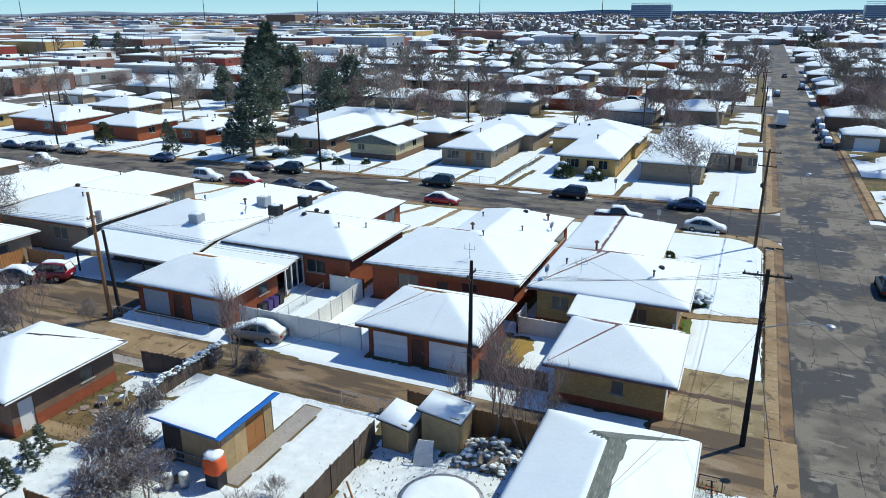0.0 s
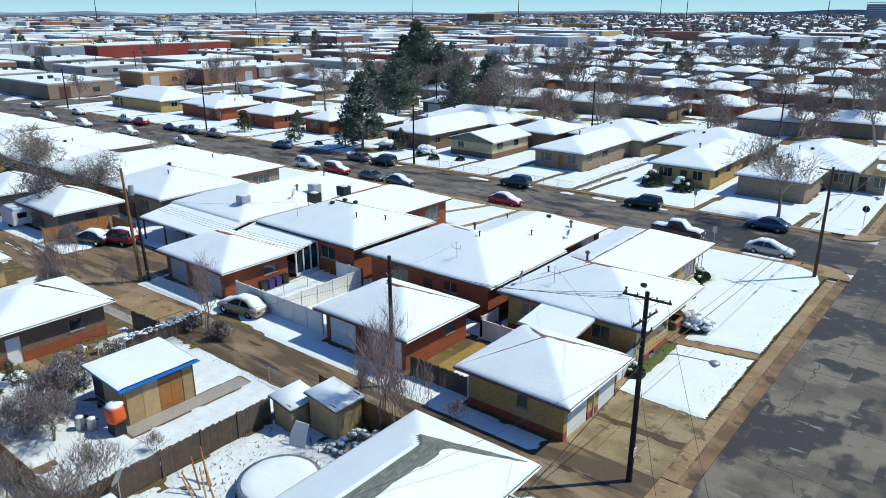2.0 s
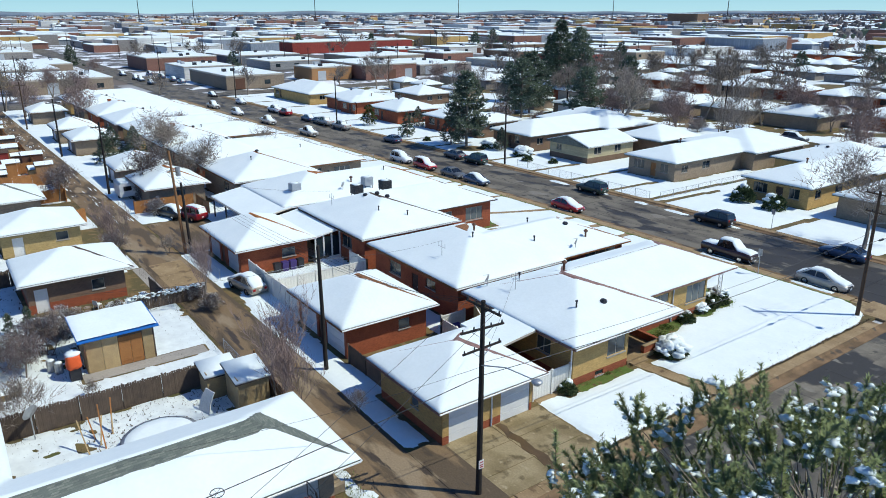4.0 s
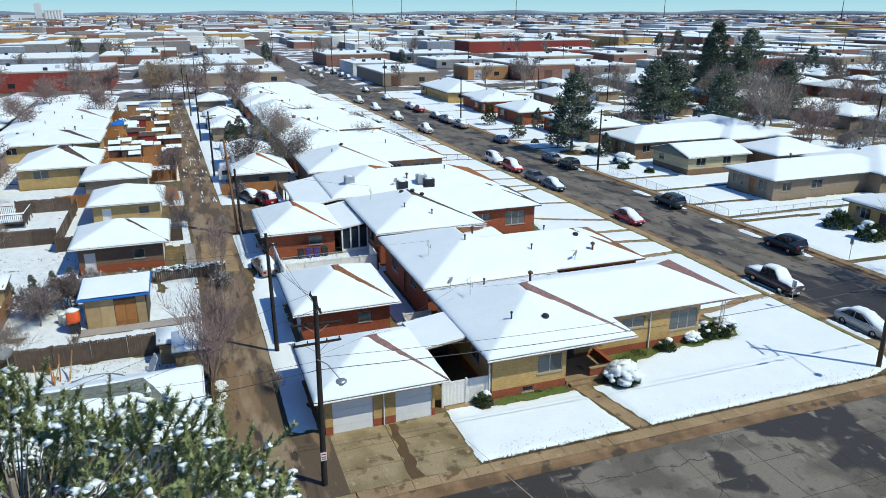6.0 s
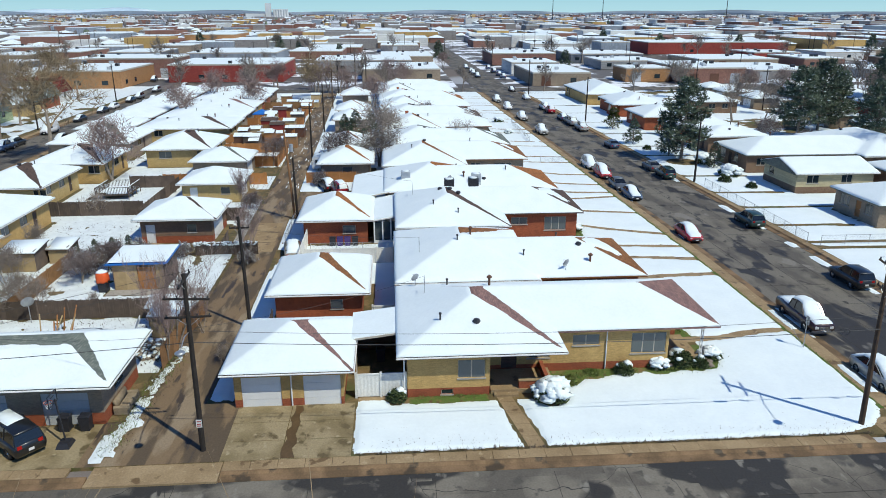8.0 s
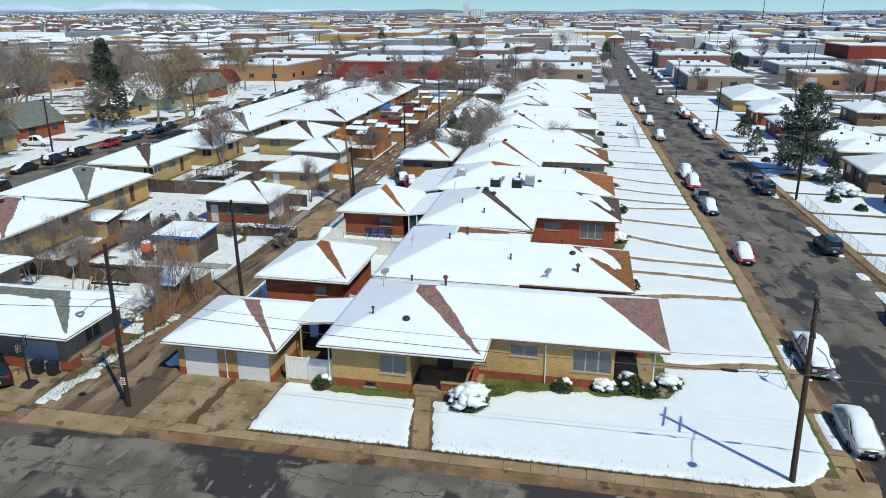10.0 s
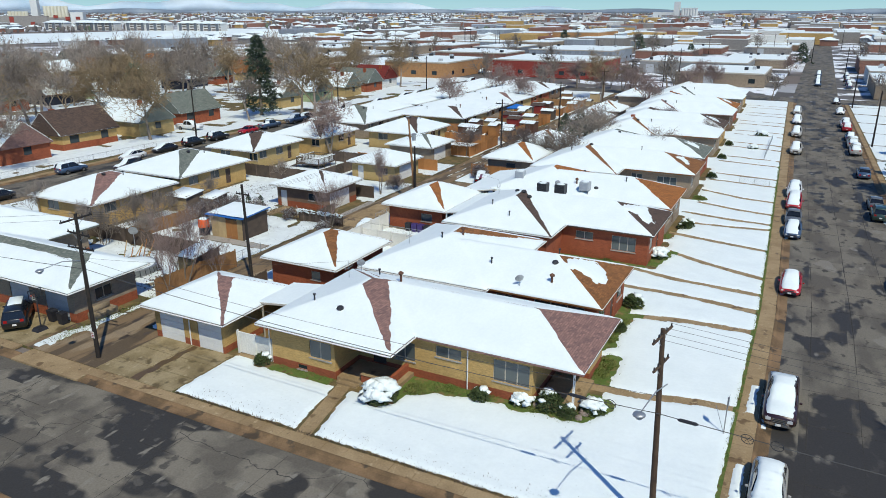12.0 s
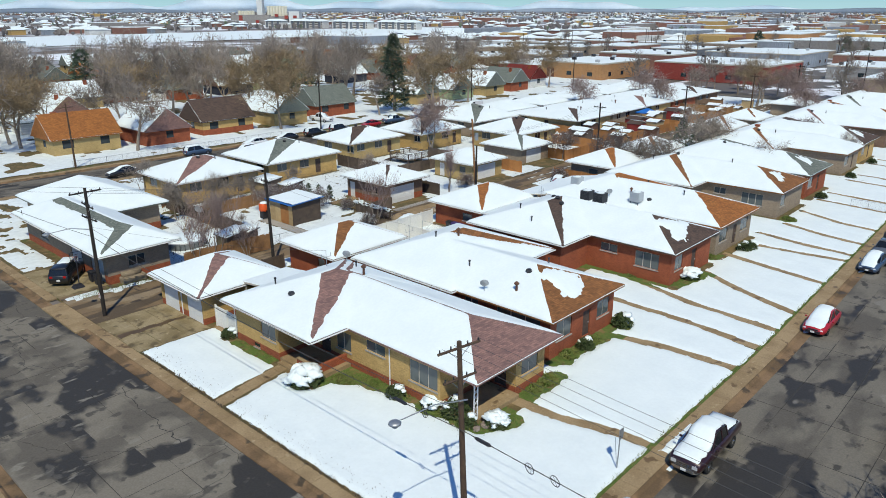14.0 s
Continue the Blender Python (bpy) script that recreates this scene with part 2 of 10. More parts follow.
METAL = mat("galvanised_metal", (0.45, 0.46, 0.47), (0.35, 0.36, 0.37), 0.45, 4, 30, 0.05, metal=0.7)
DARKMETAL = mat("dark_metal", (0.05, 0.05, 0.055), (0.035, 0.035, 0.04), 0.5, 4, 30, 0.05, metal=0.4)
BLACKPLASTIC = mat("black_plastic", (0.02, 0.02, 0.025), (0.03, 0.03, 0.035), 0.5, 4, 30, 0.02)
PURPLE = mat("purple_plastic", (0.06, 0.04, 0.16), (0.05, 0.03, 0.13), 0.5, 4, 30, 0.02)
WIRE = mat("cable", (0.06, 0.06, 0.06), (0.05, 0.05, 0.05), 0.7, 4, 30, 0.0)
RUBBER = mat("tyre_rubber", (0.018, 0.018, 0.018), (0.03, 0.03, 0.03), 0.85, 6, 30, 0.05)
BARK = mat("bark", (0.29, 0.24, 0.19), (0.18, 0.145, 0.115), 0.95, 4, 25, 0.5, jitter=0.2)
TWIG = mat("twigs", (0.30, 0.25, 0.21), (0.22, 0.18, 0.15), 0.95, 0.6, 25, 0.0, jitter=0.2)
BUSHTWIG = mat("dark_bush_twigs", (0.20, 0.155, 0.14), (0.13, 0.10, 0.09), 0.95, 0.6, 25, 0.0, jitter=0.2)
GOLDTWIG = mat("golden_twigs", (0.30, 0.22, 0.13), (0.22, 0.16, 0.10), 0.95, 0.6, 25, 0.0, jitter=0.2)
REDTWIG = mat("red_twigs", (0.30, 0.215, 0.19), (0.24, 0.175, 0.155), 0.95, 0.6, 25, 0.0)
NEEDLE = mat("pine_needles", (0.30, 0.335, 0.14), (0.21, 0.245, 0.095), 0.8, 0.9, 8, 0.0, jitter=0.15)
SPRUCE = mat("spruce_needles", (0.10, 0.135, 0.085), (0.13, 0.155, 0.11), 0.85, 0.9, 8, 0.0, jitter=0.2)
YEW = mat("juniper_green", (0.09, 0.10, 0.02), (0.06, 0.075, 0.02), 0.85, 2, 9, 0.0)
SHRUB = mat("shrub_green", (0.05, 0.075, 0.025), (0.07, 0.085, 0.035), 0.85, 2, 9, 0.0)
LIVEGRASS = mat("live_grass", (0.11, 0.175, 0.035), (0.19, 0.18, 0.06), 0.9, 2, 20, 0.2, space="World")
LITTER = mat("yard_litter", (0.12, 0.085, 0.055), (0.055, 0.042, 0.032), 0.95, 3, 20, 0.2, space="World")
STONE = mat("landscape_rock", (0.30, 0.25, 0.22), (0.22, 0.16, 0.13), 0.9, 2, 9, 0.4)
ORANGE = mat("orange_fabric", (0.75, 0.12, 0.03), (0.65, 0.10, 0.03), 0.6, 3, 20, 0.05)
BLUETARP = mat("blue_tarp", (0.02, 0.16, 0.50), (0.02, 0.12, 0.40), 0.5, 3, 20, 0.1)
TURBINE = mat("rust_metal", (0.18, 0.09, 0.06), (0.12, 0.06, 0.04), 0.7, 6, 30, 0.1, metal=0.4)
CONC = layered("concrete_slab", [((0.335, 0.24, 0.135), 1, 0, 0, (1, 1)), ((0.25, 0.172, 0.092), 0.45, 0.5, 0.12, (1, 1)), ((0.15, 0.095, 0.047), 0.9, 0.625, 0.02, (1, 1)), ((0.38, 0.285, 0.17), 2.4, 0.66, 0.05, (1, 1))], 0.9, 0.2, wet=2)
DRIVE = layered("driveway_slab", [((0.30, 0.235, 0.135), 1, 0, 0, (1, 1)), ((0.205, 0.155, 0.08), 0.5, 0.5, 0.09, (1, 1)), ((0.125, 0.092, 0.045), 0.8, 0.60, 0.03, (1, 1)), ((0.36, 0.29, 0.18), 1.6, 0.66, 0.05, (1, 1))], 0.85, 0.2, wet=2)
CURB = layered("curb_concrete", [((0.225, 0.14, 0.075), 1, 0, 0, (1, 1)), ((0.13, 0.083, 0.044), 0.5, 0.5, 0.08, (1, 1)), ((0.07, 0.05, 0.03), 0.8, 0.60, 0.03, (1, 1))], 0.85, 0.2, wet=2)
GREYCONC = mat("grey_concrete", (0.38, 0.35, 0.31), (0.30, 0.27, 0.24), 0.9, 0.5, 6, 0.2, jitter=0.08, space="World")
ASPH = layered("asphalt", [((0.185, 0.163, 0.130), 1, 0, 0, (1, 1)), ((0.112, 0.098, 0.080), 0.2, 0.50, 0.05, (1, 1)), ((0.042, 0.038, 0.033), 0.2, 0.54, 0.02, (1.15, 0.75)), ((0.085, 0.077, 0.065), 0.9, 0.63, 0.03, (1, 1)), ((0.205, 0.186, 0.152), 0.5, 0.65, 0.03, (1, 2))], 0.9, 0.25, wet=2, cracks=0.13, slabs=(3.3, 4.8, 0.06), pool=(6.0, 84.0, 6.0, 6.0), detail=3.5)
ASPH2 = layered("worn_asphalt", [((0.160, 0.142, 0.115), 1, 0, 0, (1, 1)), ((0.102, 0.090, 0.075), 0.3, 0.51, 0.06, (0.5, 1.2)), ((0.040, 0.036, 0.032), 0.42, 0.58, 0.026, (0.55, 1.0)), ((0.060, 0.054, 0.047), 1.1, 0.65, 0.03, (0.6, 1)), ((0.19, 0.172, 0.145), 0.35, 0.64, 0.02, (0.5, 1))], 0.9, 0.25, wet=2, slabs=(4.6, 2.95, 0.045), pool=(-4.0, 88.0, 12.0, 4.6), detail=3.5)
DIRT = layered("alley_dirt", [((0.195, 0.132, 0.075), 1, 0, 0, (1, 1)), ((0.100, 0.072, 0.046), 0.55, 0.49, 0.03, (0.22, 1.1)), ((0.26, 0.195, 0.125), 0.35, 0.58, 0.03, (0.4, 1.3)), ((0.060, 0.045, 0.034), 0.9, 0.62, 0.02, (0.3, 1.2))], 0.8, 0.5, wet=3)
YARD = layered("yard_soil", [((0.17, 0.115, 0.05), 1, 0, 0, (1, 1)), ((0.105, 0.085, 0.038), 0.4, 0.46, 0.08, (1, 1)), ((0.085, 0.095, 0.03), 0.22, 0.60, 0.05, (1, 1)), ((0.21, 0.14, 0.07), 1.2, 0.6, 0.08, (1, 1))], 0.95, 0.6)
FARGROUND = layered("snowy_plain", [((0.33, 0.33, 0.34), 1, 0, 0, (1, 1)), ((0.16, 0.13, 0.11), 0.02, 0.5, 0.05, (1, 1)), ((0.78, 0.80, 0.83), 0.011, 0.52, 0.04, (1, 1)), ((0.10, 0.09, 0.085), 0.05, 0.60, 0.03, (1, 1))], 0.9, 0.1)
LOT = layered("parking_lot", [((0.13, 0.12, 0.115), 1, 0, 0, (1, 1)), ((0.75, 0.77, 0.80), 0.06, 0.52, 0.02, (1, 1)), ((0.07, 0.065, 0.065), 0.15, 0.6, 0.03, (1, 1))], 0.85, 0.2)
FARTREES = mat("distant_woods", (0.19, 0.165, 0.15), (0.12, 0.11, 0.11), 0.95, 0.05, 0.6, 0.0, space="World")
YARDSNOW = mat("trampled_snow", (0.77, 0.82, 0.815), (0.64, 0.68, 0.68), rough=0.7, scale=1.1, fine=2.4, bump=0.9, spec=0.2, space="World")
for nd in YARDSNOW.node_tree.nodes:
    if nd.type == "MAP_RANGE":
        nd.inputs["To Min"].default_value, nd.inputs["To Max"].default_value = 0.88, 1.08
JOINT = mat("road_tar", (0.06, 0.054, 0.047), (0.04, 0.036, 0.032), 0.9, 2, 20, 0.2, space="World")


def plain(name, c, rough=0.4, metal=0.0, coat=0.0, spec=0.5):
    m = mat(name, c, tuple(x * 0.92 for x in c), rough, 1.5, 30, 0.0, metal, spec=spec)
    m.node_tree.nodes["Principled BSDF"].inputs["Coat Weight"].default_value = coat
    return m


GLASS = plain("window_glass", (0.02, 0.03, 0.035), 0.08, spec=0.6)
CARGLASS = plain("car_glass", (0.012, 0.014, 0.016), 0.06, spec=0.6)
CURTAIN = plain("curtained_glass", (0.09, 0.105, 0.105), 0.12, spec=0.6)
RED_LENS = plain("red_lens", (0.35, 0.01, 0.01), 0.25)
CLEAR_LENS = plain("clear_lens", (0.55, 0.55, 0.55), 0.2)
CHROME = plain("chrome", (0.6, 0.6, 0.6), 0.2, 0.9)
PAINT = {k: plain("car_paint_" + k, c, 0.35, 0.1, 0.6) for k, c in {
    "red": (0.42, 0.012, 0.02), "maroon": (0.032, 0.010, 0.011), "black": (0.012, 0.013, 0.015), "silver": (0.40, 0.38, 0.34), "white": (0.72, 0.72, 0.72),
    "blue": (0.05, 0.09, 0.16), "grey": (0.12, 0.125, 0.13), "beige": (0.36, 0.32, 0.25), "darkred": (0.24, 0.01, 0.02), "green": (0.03, 0.06, 0.045)}.items()}

# ---- mesh kit ----
ORIGIN = {}


class Shape:
    """Gathers vertices and faces of one mesh."""

    def __init__(self):
        self.v, self.f = [], []

    def poly(self, pts):
        i = len(self.v)
        self.v.extend([tuple(p) for p in pts])
        self.f.append(tuple(range(i, i + len(pts))))
        return self

    def box(self, x0, x1, y0, y1, z0, z1):
        i = len(self.v)
        self.v.extend([(x0, y0, z0), (x1, y0, z0), (x1, y1, z0), (x0, y1, z0), (x0, y0, z1), (x1, y0, z1), (x1, y1, z1), (x0, y1, z1)])
        self.f.extend([tuple(i + k for k in q) for q in ((3, 2, 1, 0), (4, 5, 6, 7), (0, 1, 5, 4), (1, 2, 6, 5), (2, 3, 7, 6), (3, 0, 4, 7))])
        return self

    def tube(self, a, b, r0, r1, n=6, caps=True):
        a, b = Vector(a), Vector(b)
        d = (b - a)
        if d.length < 1e-6:
            return self
        d.normalize()
        u = d.orthogonal().normalized()
        w = d.cross(u)
        i = len(self.v)
        for c, r in ((a, r0), (b, r1)):
            for k in range(n):
                q = 2 * math.pi * k / n
                self.v.append(tuple(c + u * (r * math.cos(q)) + w * (r * math.sin(q))))
        for k in range(n):
            self.f.append((i + k, i + (k + 1) % n, i + n + (k + 1) % n, i + n + k))
        if caps:
            self.f.append(tuple(i + k for k in reversed(range(n))))
            self.f.append(tuple(i + n + k for k in range(n)))
        return self

    def rings(self, rings, cap=True):
        """Skin over a list of rings with the same number of points."""
        n, i = len(rings[0]), len(self.v)
        for r in rings:
            self.v.extend([tuple(p) for p in r])
        for j in range(len(rings) - 1):
            for k in range(n):
                self.f.append((i + j * n + k, i + j * n + (k + 1) % n, i + (j + 1) * n + (k + 1) % n, i + (j + 1) * n + k))
        if cap:
            self.f.append(tuple(i + k for k in reversed(range(n))))
            self.f.append(tuple(i + (len(rings) - 1) * n + k for k in range(n)))
        return self

    def lump(self, c, rx, ry, rz, seed, n=8, m=5, rough=0.25):
        """An uneven rounded lump."""
        rnd = random.Random(seed)
        rings = []
        for j in range(m + 1):
            a = math.pi * (j + 0.02) / (m + 0.04) - math.pi / 2
            ring = []
            for k in range(n):
                q = 2 * math.pi * k / n
                s = 1 + rough * (rnd.random() - 0.5) * 2
                ring.append((c[0] + rx * math.cos(a) * math.cos(q) * s, c[1] + ry * math.cos(a) * math.sin(q) * s, c[2] + rz * math.sin(a) * (1 + rough * (rnd.random() - 0.5))))
            rings.append(ring)
        return self.rings(rings)


def thing(name, x, y, z=0.0, label="", category="", group="", kind=""):
    ob = new(name)
    ob.empty_display_size = 0.2
    ob.location = (x, y, z)
    ORIGIN[ob.name] = Vector((x, y, z))
    return tagged(ob, label, category, group, kind)


def part(name, shape, material, parent=None, label="", smooth=False):
    """Links a shape, given in world places, as one mesh object, under a thing or a part if given."""
    o = ORIGIN[parent.name] if parent else Vector((0, 0, 0))
    me = bpy.data.meshes.new(name)
    me.from_pydata([(v[0] - o.x, v[1] - o.y, v[2] - o.z) for v in shape.v], [], shape.f)
    me.materials.append(material)
    if smooth:
        me.polygons.foreach_set("use_smooth", [True] * len(me.polygons))
    me.update()
    ob = new(name, me)
    if parent:
        ob.parent = parent
        ORIGIN[ob.name] = o
    else:
        ORIGIN[ob.name] = Vector((0, 0, 0))
    return tagged(ob, label)


def lone(name, shape, material, label, category="", group="", kind="", smooth=False):
    """A thing of one mesh."""
    return tagged(part(name, shape, material, None, "", smooth), label, category, group, kind)


def put_all(proto, poses):
    """Stands a thing built at the origin at the first pose, and copies of it at the others."""
    out = [copy_thing(proto, m) for m in poses[1:]]
    proto.matrix_basis = poses[0]
    return [proto] + out


def vnoise(x, y, s, seed=0, octaves=3):
    """Smooth lattice noise, -1 to 1, for arrays."""
    x, y = np.asarray(x, float) / s, np.asarray(y, float) / s
    tab = np.random.RandomState(seed + 7).rand(64, 64)
    tot, amp, norm = 0, 1.0, 0.0
    for _ in range(octaves):
        i, j = np.floor(x).astype(int), np.floor(y).astype(int)
        u, v = x - i, y - j
        u, v = u * u * (3 - 2 * u), v * v * (3 - 2 * v)
        g = lambda a, b: tab[a % 64, b % 64]
        tot = tot + amp * ((g(i, j) * (1 - u) + g(i + 1, j) * u) * (1 - v) + (g(i, j + 1) * (1 - u) + g(i + 1, j + 1) * u) * v)
        norm += amp
        amp *= 0.5
        x, y = x * 2.03 + 17.1, y * 2.03 + 5.3
    return tot / norm * 2 - 1


def smooth01(d, w):
    q = np.clip(d / w, 0, 1)
    return q * q * (3 - 2 * q)


def sheet(xs, ys, zfun, keep):
    """A height sheet over the grid xs, ys: zfun(X, Y) gives z, keep(X, Y) says which cells stay."""
    X, Y = np.meshgrid(xs, ys, indexing="ij")
    Z = zfun(X, Y)
    cx, cy = (X[:-1, :-1] + X[1:, 1:]) / 2, (Y[:-1, :-1] + Y[1:, 1:]) / 2
    K = keep(cx, cy)
    ny = len(ys)
    used = np.zeros(X.shape, bool)
    used[:-1, :-1] |= K
    used[1:, :-1] |= K
    used[:-1, 1:] |= K
    used[1:, 1:] |= K
    idx = -np.ones(X.shape, int)
    idx[used] = np.arange(used.sum())
    s = Shape()
    s.v = list(map(tuple, np.stack([X[used], Y[used], Z[used]], 1).tolist()))
    ii, jj = np.nonzero(K)
    s.f = list(map(tuple, np.stack([idx[ii, jj], idx[ii + 1, jj], idx[ii + 1, jj + 1], idx[ii, jj + 1]], 1).tolist()))
    return s


# ---- roofs and houses ----
class Roof:
    """A union of hips (or gables) over rectangles (x0, x1, y0, y1[, gable axis])."""

    def __init__(self, rects, ze, slope):
        self.r = [(r + ("",))[:5] if len(r) == 4 else r for r in rects]
        self.ze, self.s = ze, slope

    def dists(self, r, x, y):
        w, e, so, no = x - r[0], r[1] - x, y - r[2], r[3] - y
        big = 1e3
        if "x" in r[4]:
            w, e = w * 0 + big, e * 0 + big
        if "y" in r[4]:
            so, no = so * 0 + big, no * 0 + big
        return w, e, so, no

    def height(self, x, y):
        h = -1e3
        for r in self.r:
            inside = np.minimum(np.minimum(x - r[0], r[1] - x), np.minimum(y - r[2], r[3] - y))
            d = np.minimum.reduce(self.dists(r, x, y))
            h = np.maximum(h, np.where(inside >= -1e-6, d, -1e3))
        return self.ze + self.s * h

    def inside(self, x, y):
        k = np.zeros(np.shape(x), bool)
        for r in self.r:
            k |= (x > r[0]) & (x < r[1]) & (y > r[2]) & (y < r[3])
        return k

    def solid(self, fascia=0.2):
        s = Shape()
        for i, r in enumerate(self.r):
            e = 0.012 * i
            x0, x1, y0, y1 = r[0] + e, r[1] - e, r[2] + e, r[3] - e
            z, zl = self.ze - e * self.s, self.ze - fascia + e
            w, d = x1 - x0, y1 - y0
            c = [(x0, y0), (x1, y0), (x1, y1), (x0, y1)]
            if "x" in r[4]:
                p, q = (x0, (y0 + y1) / 2), (x1, (y0 + y1) / 2)
                h = z + self.s * d / 2
            elif "y" in r[4]:
                p, q = ((x0 + x1) / 2, y0), ((x0 + x1) / 2, y1)
                h = z + self.s * w / 2
            elif w > d:
                p, q = (x0 + d / 2, (y0 + y1) / 2), (x1 - d / 2, (y0 + y1) / 2)
                h = z + self.s * d / 2
            else:
                p, q = ((x0 + x1) / 2, y0 + w / 2), ((x0 + x1) / 2, y1 - w / 2)
                h = z + self.s * w / 2
            k = len(s.v)
            s.v.extend([(a, b, z) for a, b in c] + [(*p, h), (*q, h)] + [(a, b, zl) for a, b in c])
            if "x" in r[4] or ("y" not in r[4] and w > d):
                top = [(0, 1, 5, 4), (1, 2, 5), (2, 3, 4, 5), (3, 0, 4)]
            else:
                top = [(0, 1, 4), (1, 2, 5, 4), (2, 3, 5), (3, 0, 4, 5)]
            s.f.extend([tuple(k + a for a in f) for f in top + [(9, 8, 7, 6), (0, 6, 7, 1), (1, 7, 8, 2), (2, 8, 9, 3), (3, 9, 6, 0)]])
        return s

    def snow(self, thick=0.11, res=0.3, bare=None, seed=0, wear=0.12):
        """The snow on it: a rounded sheet that thins out where the shingles are bare."""
        def axis(k):
            cuts = sorted({v for r in self.r for v in (r[k], r[k + 1])})
            out = []
            for a, b in zip(cuts[:-1], cuts[1:]):
                if b - a > 1e-3:
                    out.extend(np.linspace(a, b, max(2, int((b - a) / res) + 1))[:-1])
            return np.array(out + [cuts[-1]])
        xs, ys = axis(0), axis(2)

        def zf(X, Y):
            h = self.height(X, Y)
            edge = -1e3
            for r in self.r:
                edge = np.maximum(edge, np.minimum(np.minimum(X - r[0], r[1] - X), np.minimum(Y - r[2], r[3] - Y)))
            m = np.full(X.shape, 1.0)
            if bare:
                m = bare(self, X, Y)
            m = m + wear * vnoise(X, Y, 1.1, seed) * (np.abs(m) < 3)
            t = smooth01(m, 0.45)
            lip = 0.35 + 0.65 * smooth01(edge, 0.28)
            und = 0.02 * vnoise(X, Y, 2.6, seed + 3)
            return h + np.where(m > 0, (thick * lip + und * lip) * t, -0.03)
        s = sheet(xs, ys, zf, lambda x, y: self.inside(x, y))
        # a skirt closes the sheet down to the eave
        cnt = {}
        for f in s.f:
            for a, b in zip(f, f[1:] + f[:1]):
                key = (min(a, b), max(a, b))
                cnt[key] = None if key in cnt else (a, b)
        low = {}
        for e in [e for e in cnt.values() if e]:
            for k in e:
                if k not in low:
                    x, y, z = s.v[k]
                    low[k] = len(s.v)
                    s.v.append((x, y, min(z, self.ze) - 0.05 if abs(z - self.ze) < 0.4 else z - 0.15))
            s.f.append((e[1], e[0], low[e[0]], low[e[1]]))
        return s


def sunny(front=1.0, wing=0.0, patch=0.0, seed=1, side=1, ridge=0.0, west=0.0):
    """Bare shingles where the sun has worked: the last rectangle's +y end (front; patch: size of the snow left on it), a strip beside the first one's hip
    on its +y slope (wing: width per metre up the slope; side: which hip), along the ridge (ridge, metres), and on the -x slope (west, metres)."""
    def f(roof, X, Y):
        m = np.full(X.shape, 5.0)
        top = roof.height(X, Y)
        last = len(roof.r) - 1
        for i, r in enumerate(roof.r):
            w, e, so, no = roof.dists(r, X, Y)
            d = np.minimum.reduce((w, e, so, no))
            mine = (np.abs(top - (roof.ze + roof.s * d)) < 0.05) & (d > -0.01)
            wob = 0.24 * vnoise(X, Y, 2.4, seed + i) + 0.12 * vnoise(X, Y, 0.35, seed + i + 5)
            mid = min(r[1] - r[0], r[3] - r[2]) / 2
            if i == last and front > 0:
                dd = np.minimum(w, e) - no
                b = np.maximum(-dd, -0.6)
                if patch:
                    cx, cy = (r[0] + r[1]) / 2, r[3] - mid * 0.42
                    pd = patch - np.hypot((X - cx - 0.6 * np.sin(Y * 1.7)) / 1.25, (Y - cy + 0.4) * 0.85) + wob * 3.2 + 0.28 * vnoise(X, Y, 0.22, 77)
                    b = np.where(no < d + 0.3, np.maximum(b, np.clip(pd, -0.6, 2)), b)
                m = np.minimum(m, np.where(mine, b, 5.0))
            if i == 0 and wing > 0:
                sd = (e if side > 0 else w) - no
                b = np.maximum(-sd, sd - wing * no - 0.08 + wob * 0.85 * np.clip(no, 0, 1.8))
                b = np.where(no < np.minimum(so, w if side > 0 else e) + 0.4, b, 5.0)
                m = np.minimum(m, np.where(mine, b, 5.0))
            if i == 0 and ridge > 0:
                up = mid - e
                b = np.where(e <= d + 0.15, np.maximum(up - ridge + wob * 0.25, -0.5), 5.0)
                m = np.minimum(m, np.where(mine & (w >= e - 0.05), b, 5.0))
            if west > 0:
                up = mid - w
                b = np.where((w <= d + 0.1), np.minimum(up - west, np.maximum(np.minimum(so, no) - w, 0) * 1.0 - west * 0.6 * np.clip(w, 0, 2)), 5.0) + wob * 0.15
                m = np.minimum(m, np.where(mine, np.maximum(b, -0.5), 5.0))
        return m
    return f


def wall_run(s, p0, p1, z0, z1, t, holes, short):
    """A wall from p0 to p1 (axis aligned, outside to the right of the way), with openings (a, b, zlo, zhi) along it."""
    dx, dy = p1[0] - p0[0], p1[1] - p0[1]
    ln = math.hypot(dx, dy)
    ux, uy = dx / ln, dy / ln
    ix, iy = -uy, ux
    end = ln - short

    def blk(a, b, lo, hi):
        lo, hi = max(lo, z0), min(hi, z1)
        if b - a < 1e-4 or hi - lo < 1e-4:
            return
        xa, ya, xb, yb = p0[0] + ux * a, p0[1] + uy * a, p0[0] + ux * b + ix * t, p0[1] + uy * b + iy * t
        s.box(min(xa, xb), max(xa, xb), min(ya, yb), max(ya, yb), lo, hi)
    at = 0.0
    for a, b, lo, hi in sorted(holes):
        blk(at, a, z0, z1)
        blk(a, b, z0, lo)
        blk(a, b, hi, z1)
        at = b
    blk(at, end, z0, z1)


